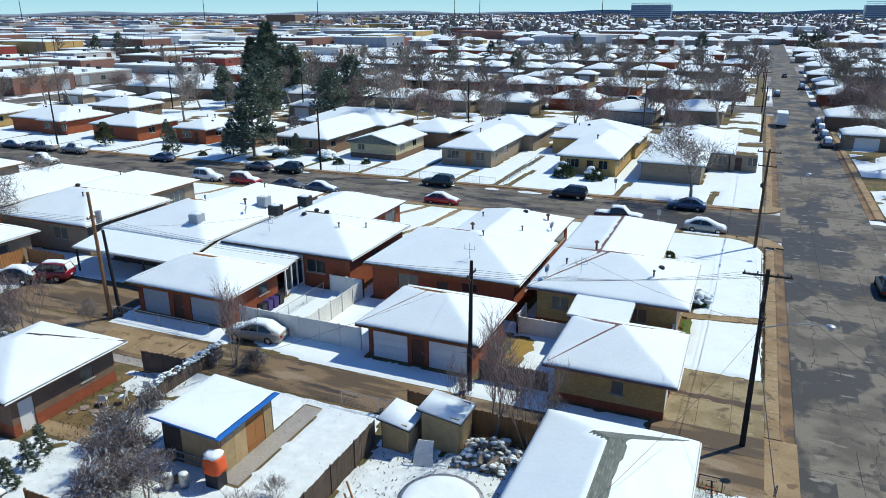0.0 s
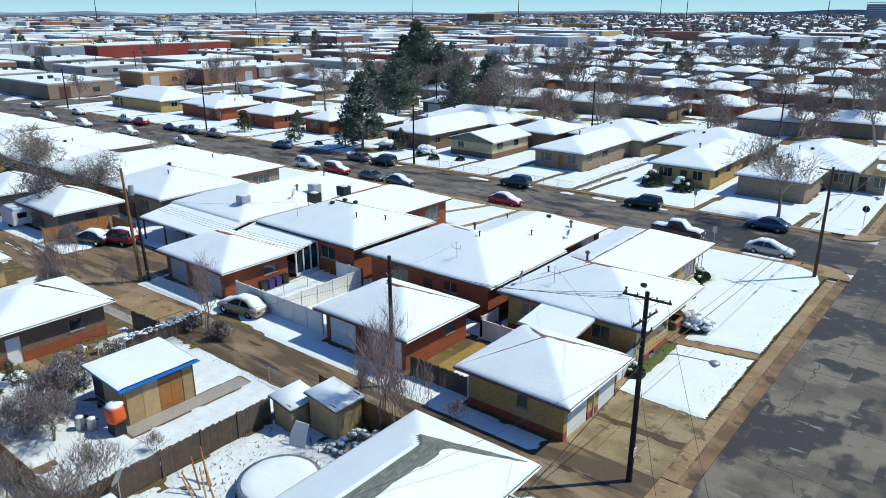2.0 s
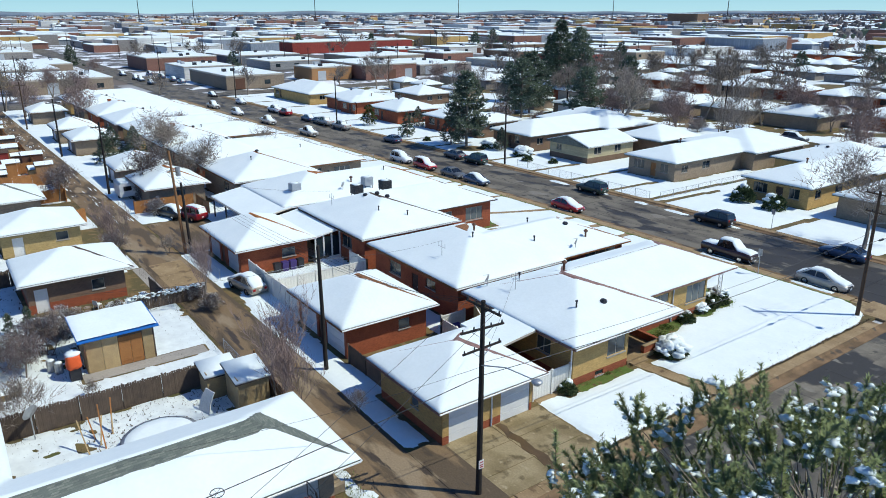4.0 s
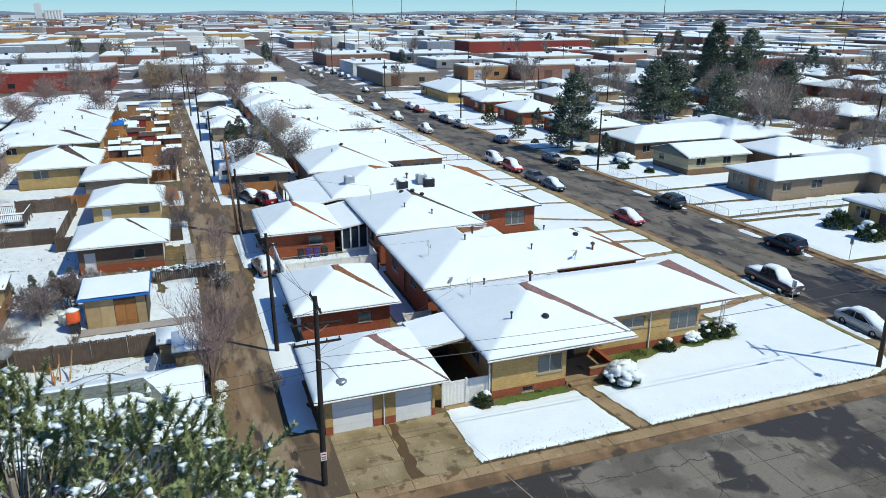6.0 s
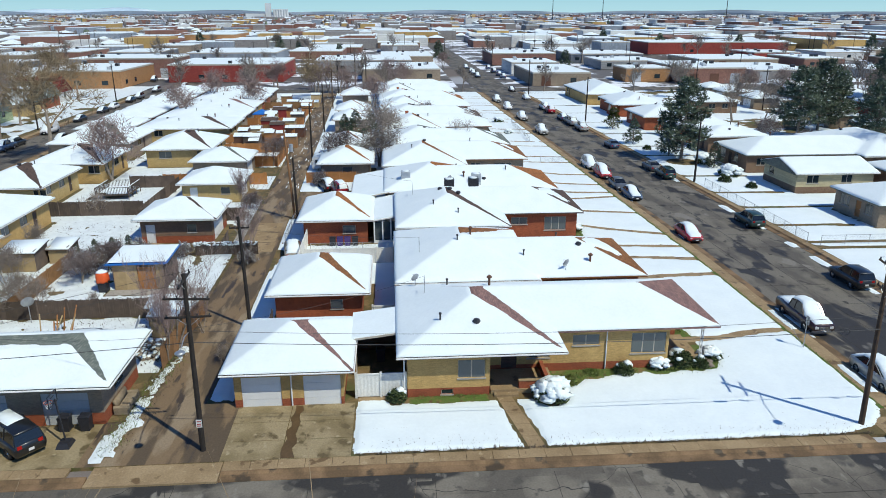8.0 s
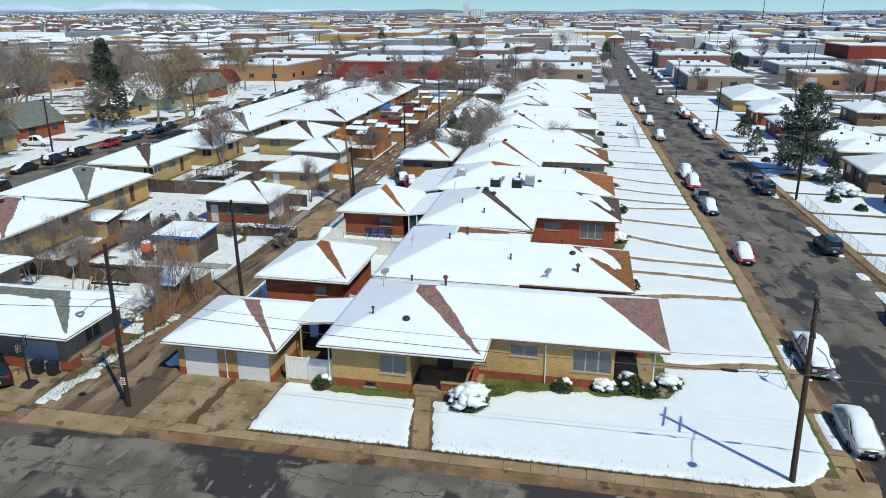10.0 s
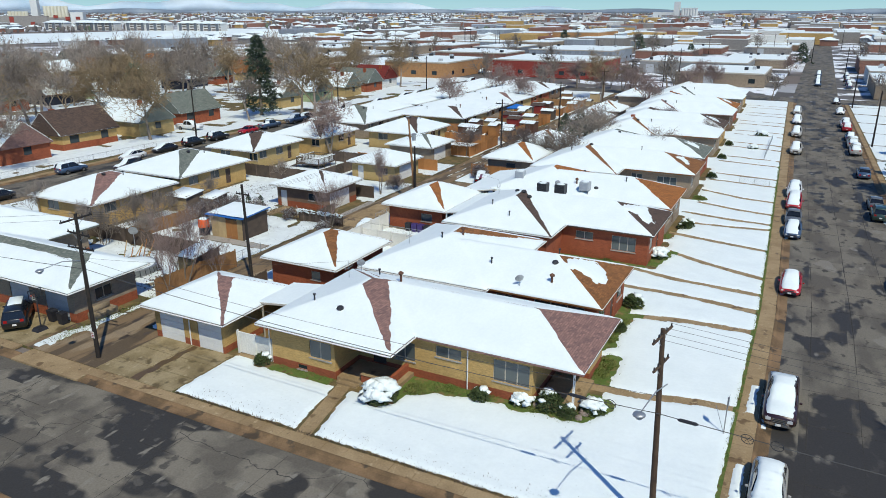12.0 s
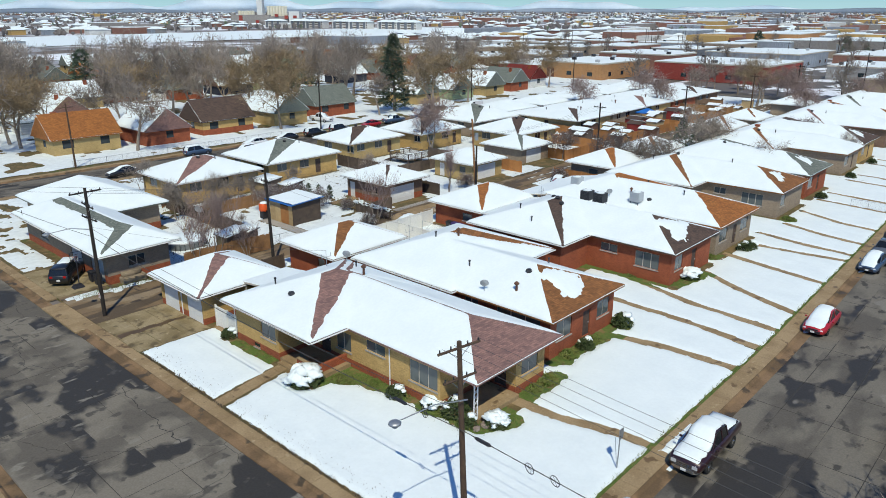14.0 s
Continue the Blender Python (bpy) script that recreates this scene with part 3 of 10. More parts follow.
def fitted(p0, p1, a, b, lo, hi, back, thick):
    """Bounds of a panel set into the opening a..b of a wall, `back` metres behind its face."""
    ln = math.hypot(p1[0] - p0[0], p1[1] - p0[1])
    ux, uy = (p1[0] - p0[0]) / ln, (p1[1] - p0[1]) / ln
    ix, iy = -uy, ux
    xs = sorted((p0[0] + ux * a + ix * back, p0[0] + ux * b + ix * (back + thick)))
    ys = sorted((p0[1] + uy * a + iy * back, p0[1] + uy * b + iy * (back + thick)))
    return xs[0], xs[1], ys[0], ys[1], lo, hi


def add_window(parent, p0, p1, a, b, lo, hi, glass=None, mull=1, frame_mat=None):
    axis = "x" if abs(p1[0] - p0[0]) > abs(p1[1] - p0[1]) else "y"
    n = mull + 1
    win = part("window", Shape().box(*fitted(p0, p1, a, b, lo, hi, 0.07, 0.05)), frame_mat or TRIM, parent)
    gl = fitted(p0, p1, a, b, lo, hi, 0.05, 0.016)
    w = 0.045
    for i in range(n):
        q0, q1 = i / n, (i + 1) / n
        g = Shape()
        if axis == "x":
            g.box(gl[0] + (gl[1] - gl[0]) * q0 + w, gl[0] + (gl[1] - gl[0]) * q1 - w, gl[2], gl[3], lo + w, hi - w)
        else:
            g.box(gl[0], gl[1], gl[2] + (gl[3] - gl[2]) * q0 + w, gl[2] + (gl[3] - gl[2]) * q1 - w, lo + w, hi - w)
        part("pane", g, glass or GLASS, win)
    sl = fitted(p0, p1, a - 0.06, b + 0.06, lo - 0.09, lo - 0.004, -0.07, 0.10)
    part("sill", Shape().box(*sl), GREYCONC, win)
    return win


def add_door(parent, p0, p1, a, b, lo, hi, material, name="door", panels=0):
    axis = "x" if abs(p1[0] - p0[0]) > abs(p1[1] - p0[1]) else "y"
    bb = fitted(p0, p1, a, b, lo, hi, 0.08, 0.05)
    d = part(name, Shape().box(*bb), material, parent)
    if panels:
        for i in range(panels):
            z0, z1 = lo + (hi - lo) * i / panels + 0.02, lo + (hi - lo) * (i + 1) / panels - 0.02
            pb = fitted(p0, p1, a + 0.03, b - 0.03, z0, z1, 0.055, 0.03)
            part("panel", Shape().box(*pb), material, d)
    else:
        kb = fitted(p0, p1, b - 0.16, b - 0.10, lo + 0.95, lo + 1.05, 0.02, 0.06)
        part("handle", Shape().box(*kb), METAL, d)
    return d


def outline(rects, ov):
    """Wall line, anticlockwise, of one or two rectangles (the second joined to the first's +y or -y side), inset by the overhang."""
    R = [(r[0] + ov, r[1] - ov, r[2] + ov, r[3] - ov) for r in rects]
    if len(R) == 1:
        x0, x1, y0, y1 = R[0]
        return [(x0, y0), (x1, y0), (x1, y1), (x0, y1)]
    a, b = R[0], R[1]
    if rects[1][3] > rects[0][3]:
        y1, y2 = a[3], b[3]
        pts = [(a[0], a[2]), (a[1], a[2]), (a[1], y1), (b[1], y1), (b[1], y2), (b[0], y2), (b[0], y1), (a[0], y1)]
    else:
        y1, y2 = a[2], b[2]
        pts = [(a[0], a[3]), (a[0], y1), (b[0], y1), (b[0], y2), (b[1], y2), (b[1], y1), (a[1], y1), (a[1], a[3])]
    out = []
    for p in pts:
        if not out or math.hypot(p[0] - out[-1][0], p[1] - out[-1][1]) > 0.05:
            out.append(p)
    # drop points on a straight line
    keep = []
    for i, p in enumerate(out):
        a, c = out[i - 1], out[(i + 1) % len(out)]
        if abs((p[0] - a[0]) * (c[1] - p[1]) - (p[1] - a[1]) * (c[0] - p[0])) > 0.02:
            keep.append(p)
    return keep


def turn_at(pts, i):
    a, p, c = pts[i - 1], pts[i], pts[(i + 1) % len(pts)]
    return (p[0] - a[0]) * (c[1] - p[1]) - (p[1] - a[1]) * (c[0] - p[0])


def house(name, label, rects, ze, slope, wall, roof_col, bare=None, ov=0.6, base=None, base_h=0.8, openings=(), category="house", group="", res=0.3, thick=0.11,
          vents=(), gutters=True, seed=0, wall_label="", pts=None, simple=False):
    """A house or garage: walls with real openings, soffit and roof, snow, windows, doors, pipes on the roof.
    openings: (edge number, from, to, low, high, kind), metres along the wall line."""
    cx = sum(r[0] + r[1] for r in rects) / 2 / len(rects)
    cy = sum(r[2] + r[3] for r in rects) / 2 / len(rects)
    h = thing(name, cx, cy, 0, label, category, group)
    rf = Roof(rects, ze, slope)
    pts = pts or outline(rects, ov)
    t = 0.18
    ws, bs = Shape(), Shape()
    for i, p in enumerate(pts):
        q = pts[(i + 1) % len(pts)]
        holes = [o[1:5] for o in openings if o[0] == i]
        short = t if turn_at(pts, (i + 1) % len(pts)) > 0 else 0.0
        if base:
            wall_run(bs, p, q, 0, base_h, t, holes, short)
            wall_run(ws, p, q, base_h, ze - 0.205, t, holes, short)
        else:
            wall_run(ws, p, q, 0, ze - 0.205, t, holes, short)
        for o in openings:
            if o[0] != i:
                continue
            k = o[5]
            if k[0] == "w" and k not in ("white", "wood") and simple:
                part("window", Shape().box(*fitted(p, q, *o[1:5], 0.04, 0.05)), GLASS, h)
            elif k[0] == "w" and k not in ("white", "wood"):
                add_window(h, p, q, *o[1:5], CURTAIN if "c" in k else GLASS, 2 if "3" in k else (0 if "1" in k else 1))
            elif k == "garage" and simple:
                part("garage_door", Shape().box(*fitted(p, q, *o[1:5], 0.04, 0.05)), WHITE, h)
            elif k == "garage":
                add_door(h, p, q, *o[1:5], WHITE, "garage_door", 4)
            elif k == "greygarage":
                add_door(h, p, q, *o[1:5], GREYPAINT, "garage_door", 4)
            elif k == "void":
                pass
            else:
                add_door(h, p, q, *o[1:5], {"white": WHITE, "wood": ORANGEWOOD, "dark": SHINGLE["dark"], "brown": TURBINE}[k])
    part("wall", ws, wall, h, wall_label)
    if base:
        part("wall_base", bs, base, h)
    # gable ends
    for r in rf.r:
        if r[4]:
            g = Shape()
            if "x" in r[4]:
                for x in (r[0] + ov, r[1] - ov - t):
                    ym = (r[2] + r[3]) / 2
                    hh = ze - 0.2 + slope * (r[3] - r[2]) / 2
                    pr = [(r[2] + ov, ze - 0.2), (r[3] - ov, ze - 0.2), (ym, hh - 0.05)]
                    g.rings([[(x, a, b) for a, b in pr], [(x + t, a, b) for a, b in pr]])
            else:
                for y in (r[2] + ov, r[3] - ov - t):
                    xm = (r[0] + r[1]) / 2
                    hh = ze - 0.2 + slope * (r[1] - r[0]) / 2
                    pr = [(r[0] + ov, ze - 0.2), (r[1] - ov, ze - 0.2), (xm, hh - 0.05)]
                    g.rings([[(a, y + t, b) for a, b in pr], [(a, y, b) for a, b in pr]])
            part("gable_wall", g, wall, h)
    part("roof", rf.solid(), roof_col, h)
    part("snow", rf.snow(thick, res, bare, seed), SNOW, h, "melting snow cover", True)
    for kind, x, y in vents:
        z = float(rf.height(np.array([x]), np.array([y]))[0])
        v = Shape()
        if kind == "pipe":
            part("vent_pipe", v.tube((x, y, z - 0.1), (x, y, z + 0.55), 0.06, 0.06, 8).tube((x, y, z + 0.5), (x, y, z + 0.6), 0.1, 0.1, 8), DARKMETAL, h)
        elif kind == "cap":
            part("roof_vent", v.lump((x, y, z + 0.16), 0.28, 0.28, 0.2, 3, 8, 4, 0.05), DARKMETAL, h)
        elif kind == "flue":
            part("flue", v.tube((x, y, z - 0.1), (x, y, z + 0.7), 0.09, 0.09, 8).tube((x, y, z + 0.62), (x, y, z + 0.66), 0.2, 0.2, 8).tube((x, y, z + 0.7), (x, y, z + 0.85), 0.22, 0.05, 8), TURBINE, h)
        elif kind == "chimney":
            part("chimney", v.box(x - 0.4, x + 0.4, y - 0.3, y + 0.3, z - 0.6, z + 0.9).box(x - 0.46, x + 0.46, y - 0.36, y + 0.36, z + 0.9, z + 1.0), BRICK["red"], h)
        elif kind == "dish":
            dd = part("satellite_dish", dish_shape(x, y, z + 0.75, 0.34), METAL, h)
            part("mast", Shape().tube((x, y, z - 0.05), (x, y, z + 0.7), 0.03, 0.03, 6), METAL, dd)
        elif kind == "mast":
            a = Shape().tube((x, y, z - 0.1), (x, y, z + 1.5), 0.025, 0.02, 6).tube((x - 0.5, y, z + 0.9), (x + 0.5, y, z + 0.9), 0.02, 0.02, 5).tube((x - 0.45, y, z + 0.9), (x - 0.45, y, z + 1.25), 0.02, 0.02, 5)
            part("mast", a.tube((x + 0.45, y, z + 0.9), (x + 0.45, y, z + 1.25), 0.02, 0.02, 5), METAL, h)
    if gutters:
        e = Shape()
        zz = ze - 0.1
        for r in rf.r[:1]:
            e.tube((r[0], r[3] + 0.04, zz), (r[1], r[3] + 0.04, zz), 0.055, 0.055, 6)
            e.tube((r[1] + 0.04, r[2], zz), (r[1] + 0.04, r[3], zz), 0.055, 0.055, 6)
        part("gutter", e, WHITE, h)
    return h


def dish_shape(x, y, z, r):
    """A shallow bowl seen from its back, tilted to the sky, with a feed arm."""
    s, rings = Shape(), []
    c, n = Vector((x, y, z)), Vector((0.74, 0.55, -0.38)).normalized()
    u = Vector((-n.y, n.x, 0)).normalized()
    v = n.cross(u)
    for q, d in ((0.05, 0.12), (0.5, 0.09), (1.0, 0.0)):
        rings.append([tuple(c + u * (r * q * math.cos(a)) + v * (r * q * math.sin(a)) + n * d) for a in [2 * math.pi * k / 16 for k in range(16)]])
    s.rings(rings, False)
    s.tube((x, y, z - r), tuple(c + n * 0.1), 0.02, 0.02, 5)
    s.tube(tuple(c + v * r * .8), tuple(c - n * 0.35), 0.015, 0.015, 5)
    return s.rings([[tuple(Vector(p) - n * 0.02) for p in reversed(rg)] for rg in rings], False)


# ---- ground, roads, walks ----
WETCONC = mat("wet_concrete", (0.12, 0.075, 0.035), (0.085, 0.055, 0.028), 0.4, 0.8, 6, 0.1, space="World")
GRASS_EDGE = layered("verge_grass", [((0.20, 0.135, 0.06), 1, 0, 0, (1, 1)), ((0.085, 0.135, 0.028), 1.1, 0.40, 0.06, (1, 1)), ((0.12, 0.15, 0.04), 3.0, 0.56, 0.06, (1, 1)), ((0.11, 0.07, 0.035), 1.7, 0.63, 0.04, (1, 1))], 0.95, 0.6)
ROAD_Z = -0.14


BENDS = (-206.0, -30.0)  # the block's grid runs askew between these


def skew(x):
    """How far the streets and rows swing towards -y on their way west."""
    return 0.027 * min(0.0, max(x, BENDS[0]) - BENDS[1])


def stretch(x0, x1):
    """x0 to x1 in pieces, cut where the grid bends."""
    cuts = [x0] + [b for b in BENDS if x0 < b < x1] + [x1]
    return list(zip(cuts[:-1], cuts[1:]))


def long_box(x0, x1, y0, y1, z0, z1):
    s = Shape()
    for a, b in stretch(x0, x1):
        s.box(a, b, y0, y1, z0, z1)
    return s


def slab(name, x0, x1, y0, y1, z1, material, label, z0=-0.5):
    return lone(name, long_box(x0, x1, y0, y1, z0, z1), material, label, "ground", "", "structure")


def seg_d(X, Y, x0, y0, x1, y1, hw):
    dx, dy = x1 - x0, y1 - y0
    q = np.clip(((X - x0) * dx + (Y - y0) * dy) / (dx * dx + dy * dy), 0, 1)
    return np.hypot(X - x0 - q * dx, Y - y0 - q * dy) - hw


def rect_d(X, Y, x0, x1, y0, y1):
    ax, ay = np.maximum(x0 - X, X - x1), np.maximum(y0 - Y, Y - y1)
    return np.where((ax > 0) | (ay > 0), np.hypot(np.maximum(ax, 0), np.maximum(ay, 0)), np.maximum(ax, ay))


gs = Shape()
gx = [-4800, -2600, -1400, -800, -400, -200, 0, 200, 500, 1200, 4800]
for a, b in zip(gx[:-1], gx[1:]):
    for c, d in zip(gx[:-1], gx[1:]):
        gs.poly([(a, c, -0.22), (b, c, -0.22), (b, d, -0.22), (a, d, -0.22)])
lone("ground", gs, FARGROUND, "snowy plain reaching the horizon", "ground", "", "structure")

# side street along y, front streets along x
lone("road", Shape().poly([(4.7, -700, ROAD_Z), (14.5, -700, ROAD_Z), (14.5, 900, ROAD_Z), (4.7, 900, ROAD_Z)]), ASPH, "patched wet asphalt side street", "road", "", "structure")
for k, yy in enumerate((-19.4, 83.1, 83.1 + 112, 83.1 + 224)):
    far = -1400 if k == 1 else -560
    wide = 11.7 if k else 9.5
    for xa, xb in ((far, 4.7), (14.5, 300)):
        rs = Shape()
        for a, b in stretch(xa, xb):
            rs.poly([(a, yy, ROAD_Z - 0.004), (b, yy, ROAD_Z - 0.004), (b, yy + wide, ROAD_Z - 0.004), (a, yy + wide, ROAD_Z - 0.004)])
        lone("road", rs, ASPH2, "worn asphalt street with wet streaks", "road", "", "structure")
jt = Shape()
jr = random.Random(12)
for yy, xa, xb in ((83.1, -210, 3), (-19.9, -210, 3)):
    for yl in (yy + 2.9, yy + 5.85, yy + 8.8):
        x = xa
        while x < xb:
            ln = jr.uniform(2, 7)
            jt.box(x, min(x + ln, xb), yl - .018 + jr.uniform(-.03, .03), yl + .018, ROAD_Z - .01, ROAD_Z + .003)
            x += ln
    x = xa
    while x < xb:
        y = yy + .6
        while y < yy + (11.1 if yy > 0 else 8.6):
            ox = jr.uniform(-.05, .05)
            jt.box(x + ox - .016, x + ox + .016, y, y + 1.8, ROAD_Z - .01, ROAD_Z + .0035)
            y += 1.85
        x += jr.choice((4.6, 4.6, 6.5))
y = 24.0
while y < 185:
    x = 5.0
    while x < 14.2:
        oy = jr.uniform(-.06, .06) + .5 * math.sin(y)
        jt.box(x, x + 1.3, y + oy - .014, y + oy + .014, ROAD_Z - .01, ROAD_Z + .0055)
        x += 1.32
    y += jr.choice((3.8, 5.2, 7.0))
for xl in (7.9, 11.2):
    y = 20
    while y < 190:
        ln = jr.uniform(2, 6)
        jt.box(xl - .008 + jr.uniform(-.05, .05), xl + .008, y, y + ln, ROAD_Z - .01, ROAD_Z + .006)
        y += ln + (0 if jr.random() < .7 else 3)
lone("road_joint", jt, JOINT, "dark tarred joints and cracks in the road", "road joints", "", "stuff")
lone("road", Shape().poly([(-200.5, -400, ROAD_Z + 0.006), (-187.2, -400, ROAD_Z + 0.006), (-187.2, 600, ROAD_Z + 0.006), (-200.5, 600, ROAD_Z + 0.006)]), ASPH2, "asphalt cross street by the workshops", "road", "", "structure")

# raised blocks of yards between the streets
for xa, xb in ((-187, 3.0), (16.2, 250)):
    for k in (-2, -1, 0, 1, 2):
        ya, yb = (96.4 - 112 + 112 * k if k else -8.3), (82.1 + 112 * k if k != -1 else -21.0)
        slab("yard", xa, xb, ya, yb, 0.0, YARD, "bare winter yard soil under the snow")
# alley
for k in (-1, 0, 1):
    lone("alley", long_box(-187, 2.98, 34.6 + 112 * k, 38.7 + 112 * k, -0.3, 0.015), DIRT, "muddy brown alley with tyre tracks", "road", "", "structure")

# walks: kerb strip and slabs piece by piece
rnd = random.Random(4)


def walk_line(name, label, along, fixed0, fixed1, a0, a1, step, kerb_side, every=True):
    """A pavement of slabs with a kerb on the road side. along: 'x' or 'y'."""
    root = thing(name, (a0 if along == "x" else fixed0), (fixed0 if along == "x" else a0), 0, label, "pavement", "", "structure")
    ks = Shape()
    edge, sg = (fixed1 - 0.85, 1) if kerb_side > 0 else (fixed0 + 0.85, -1)
    w0, w1 = (fixed0, edge - 0.012) if kerb_side > 0 else (edge + 0.012, fixed1)
    prof = [(edge, -0.4), (edge, 0.008), (edge + sg * 0.10, 0.0), (edge + sg * 0.24, ROAD_Z + 0.03), (edge + sg * 0.82, ROAD_Z + 0.010), (edge + sg * 0.85, -0.4)]
    ks.rings([[(c, w, z) if along == "x" else (w, c, z) for w, z in prof] for c in ([a0] + [b for a, b in stretch(a0, a1)] if along == "x" else (a0, a1))])
    part("kerb", ks, CURB, root)
    proto = None
    n = int((a1 - a0) / step)
    far = Shape()
    for i in range(n):
        c = a0 + i * step
        dz = rnd.uniform(-0.006, 0.006)
        near = abs((c if along == "x" else 0) + 0) < 95
        if not near:
            if along == "x":
                far.box(c + 0.01, c + step - 0.01, w0, w1, -0.3, 0.012 + dz)
            continue
        if proto is None:
            s = Shape()
            if along == "x":
                s.box(c + 0.012, c + step - 0.012, w0, w1, -0.12, 0.012)
            else:
                s.box(w0, w1, c + 0.012, c + step - 0.012, -0.12, 0.012)
            proto = part("slab", s, CONC, root)
            c_first = c
        else:
            o = new("slab", proto.data)
            o.parent = root
            o.location = ((c - c_first, 0, dz) if along == "x" else (0, c - c_first, dz))
    if far.v:
        tagged(part("distant_slabs", far, CONC, root), kind="stuff")
    return root


walk_line("pavement", "tan concrete pavement with rounded kerb", "y", 3.0, 4.7, 41.2, 80.3, 1.52, 1)
walk_line("pavement", "tan concrete pavement with rounded kerb", "y", 3.0, 4.7, -8.2, 34.0, 1.52, 1)
walk_line("pavement", "tan concrete pavement with rounded kerb", "y", 3.0, 4.7, 98.0, 190, 1.52, 1)
walk_line("pavement", "tan concrete pavement with rounded kerb", "y", 14.5, 16.2, -15, 81, 1.52, -1)
walk_line("pavement", "tan concrete pavement with rounded kerb", "y", 14.5, 16.2, 97, 190, 1.52, -1)
walk_line("pavement", "tan concrete pavement with rounded kerb", "x", 82.1, 84.12, -187, 1.2, 1.52, 1)
walk_line("pavement", "tan concrete pavement with rounded kerb", "x", 94.8, 96.4, -187, 1.4, 1.52, -1)
walk_line("pavement", "tan concrete pavement with rounded kerb", "x", -21.0, -18.9, -187, 3.0, 1.52, 1)
walk_line("pavement", "tan concrete pavement with rounded kerb", "x", -10.4, -8.3, -187, 3.0, 1.52, -1)
# rounded street corners
for cx, cy, q0, nm in ((1.2, 80.3, 0, "pavement"), (1.4, 98.3, 270, "pavement")):
    s = Shape()
    for k in range(9):
        a0, a1 = radians(q0 + 10 * k), radians(q0 + 10 * (k + 1))
        s.rings([[(cx + r * math.cos(a), cy + r * math.sin(a), z) for r, z in ((0.3, -0.3), (0.3, 0.012), (3.3, 0.012), (3.6, -0.02), (3.62, -0.3))] for a in (a0, a1)])
    lone("pavement", s, CONC, "rounded concrete corner pavement", "pavement", "", "structure")
# apron where the alley meets the street
lone("apron", Shape().box(3.0, 4.75, 34.1, 41.15, -0.4, -0.02), CONC, "stained concrete alley apron", "pavement", "", "structure")

# driveway of the corner garage: six big slabs
drive = thing("driveway", 0, 44, 0, "stained tan concrete driveway beside the garage", "driveway", "", "structure")
for i, (y0, y1) in enumerate(((40.6, 44.3), (44.33, 48.3))):
    for j, (x0, x1) in enumerate(((-2.9, -0.95), (-0.93, 1.05), (1.07, 2.98))):
        part("slab", Shape().box(x0 + 0.01, x1 - 0.01, y0 + 0.01, y1 - 0.01, -0.2, 0.02 - 0.004 * j), DRIVE, drive)
ws = Shape()
rings = []
for k in range(13):
    x = -2.7 + 5.6 * k / 12
    w = 0.22 + 0.012 * k + 0.05 * math.sin(k * 2.3)
    o = 44.75 + 0.10 * math.sin(k * 1.7) - 0.012 * k
    rings.append([(x, o - w, 0.010), (x, o - w, 0.026), (x, o + w, 0.026), (x, o + w, 0.010)])
part("wet_streak", ws.rings(rings), WETCONC, drive, "dark meltwater streak")
part("walkway", Shape().box(-3.6, -2.95, 48.5, 51.4, -0.2, 0.02), CONC, drive)
# concrete pads
for nm, x0, x1, y0, y1, m in (("concrete_pad", -44.8, -37, 33.6, 34.55, GREYCONC), ("concrete_pad", -34, -29.5, 34.9, 37.4, DIRT), ("concrete_pad", -24.2, -22.9, 25.2, 33.6, GREYCONC), ("concrete_pad", -38.4, -33.9, 24.9, 26.1, CONC),
                             ("concrete_pad", -45, -41.2, 35.2, 38.3, CONC), ("concrete_pad", -41.1, -37.6, 35.1, 38.2, CONC), ("concrete_pad", -37.4, -34.2, 35.3, 38.3, CONC), ("driveway", -1.4, 2.98, 24.2, 33.0, DRIVE), ("concrete_pad", -60, -46.5, 39, 45.6, DIRT)):
    lone(nm, Shape().box(x0, x1, y0, y1, -0.2, 0.025), m, "cracked concrete slab with meltwater stains", "paving", "", "structure")

lone("concrete_pad", Shape().box(-3.4, 2.98, 38.72, 40.9, -0.2, 0.021), DIRT, "wet brown dirt apron beside the alley", "paving", "", "structure")
lone("concrete_pad", Shape().box(0.1, 1.7, 82.06, 83.1, -0.3, 0.010), CONC, "worn concrete corner ramp", "paving", "", "structure")
lone("concrete_pad", Shape().box(-1.6, 2.98, 33.0, 34.6, -0.2, 0.021), DIRT, "wet brown dirt apron beside the alley", "paving", "", "structure")

DRYGRASS = mat("dry_grass", (0.36, 0.24, 0.06), (0.26, 0.17, 0.05), 0.95, 2, 18, 0.6, space="World")
lone("verge", Shape().box(-14.6, -12.6, 41.6, 48.6, -0.1, 0.024), DRYGRASS, "strip of dry yellow grass between the garages", "grass", "", "structure")

# ---- things' footprints used by the lying snow ----
ROOFS = []

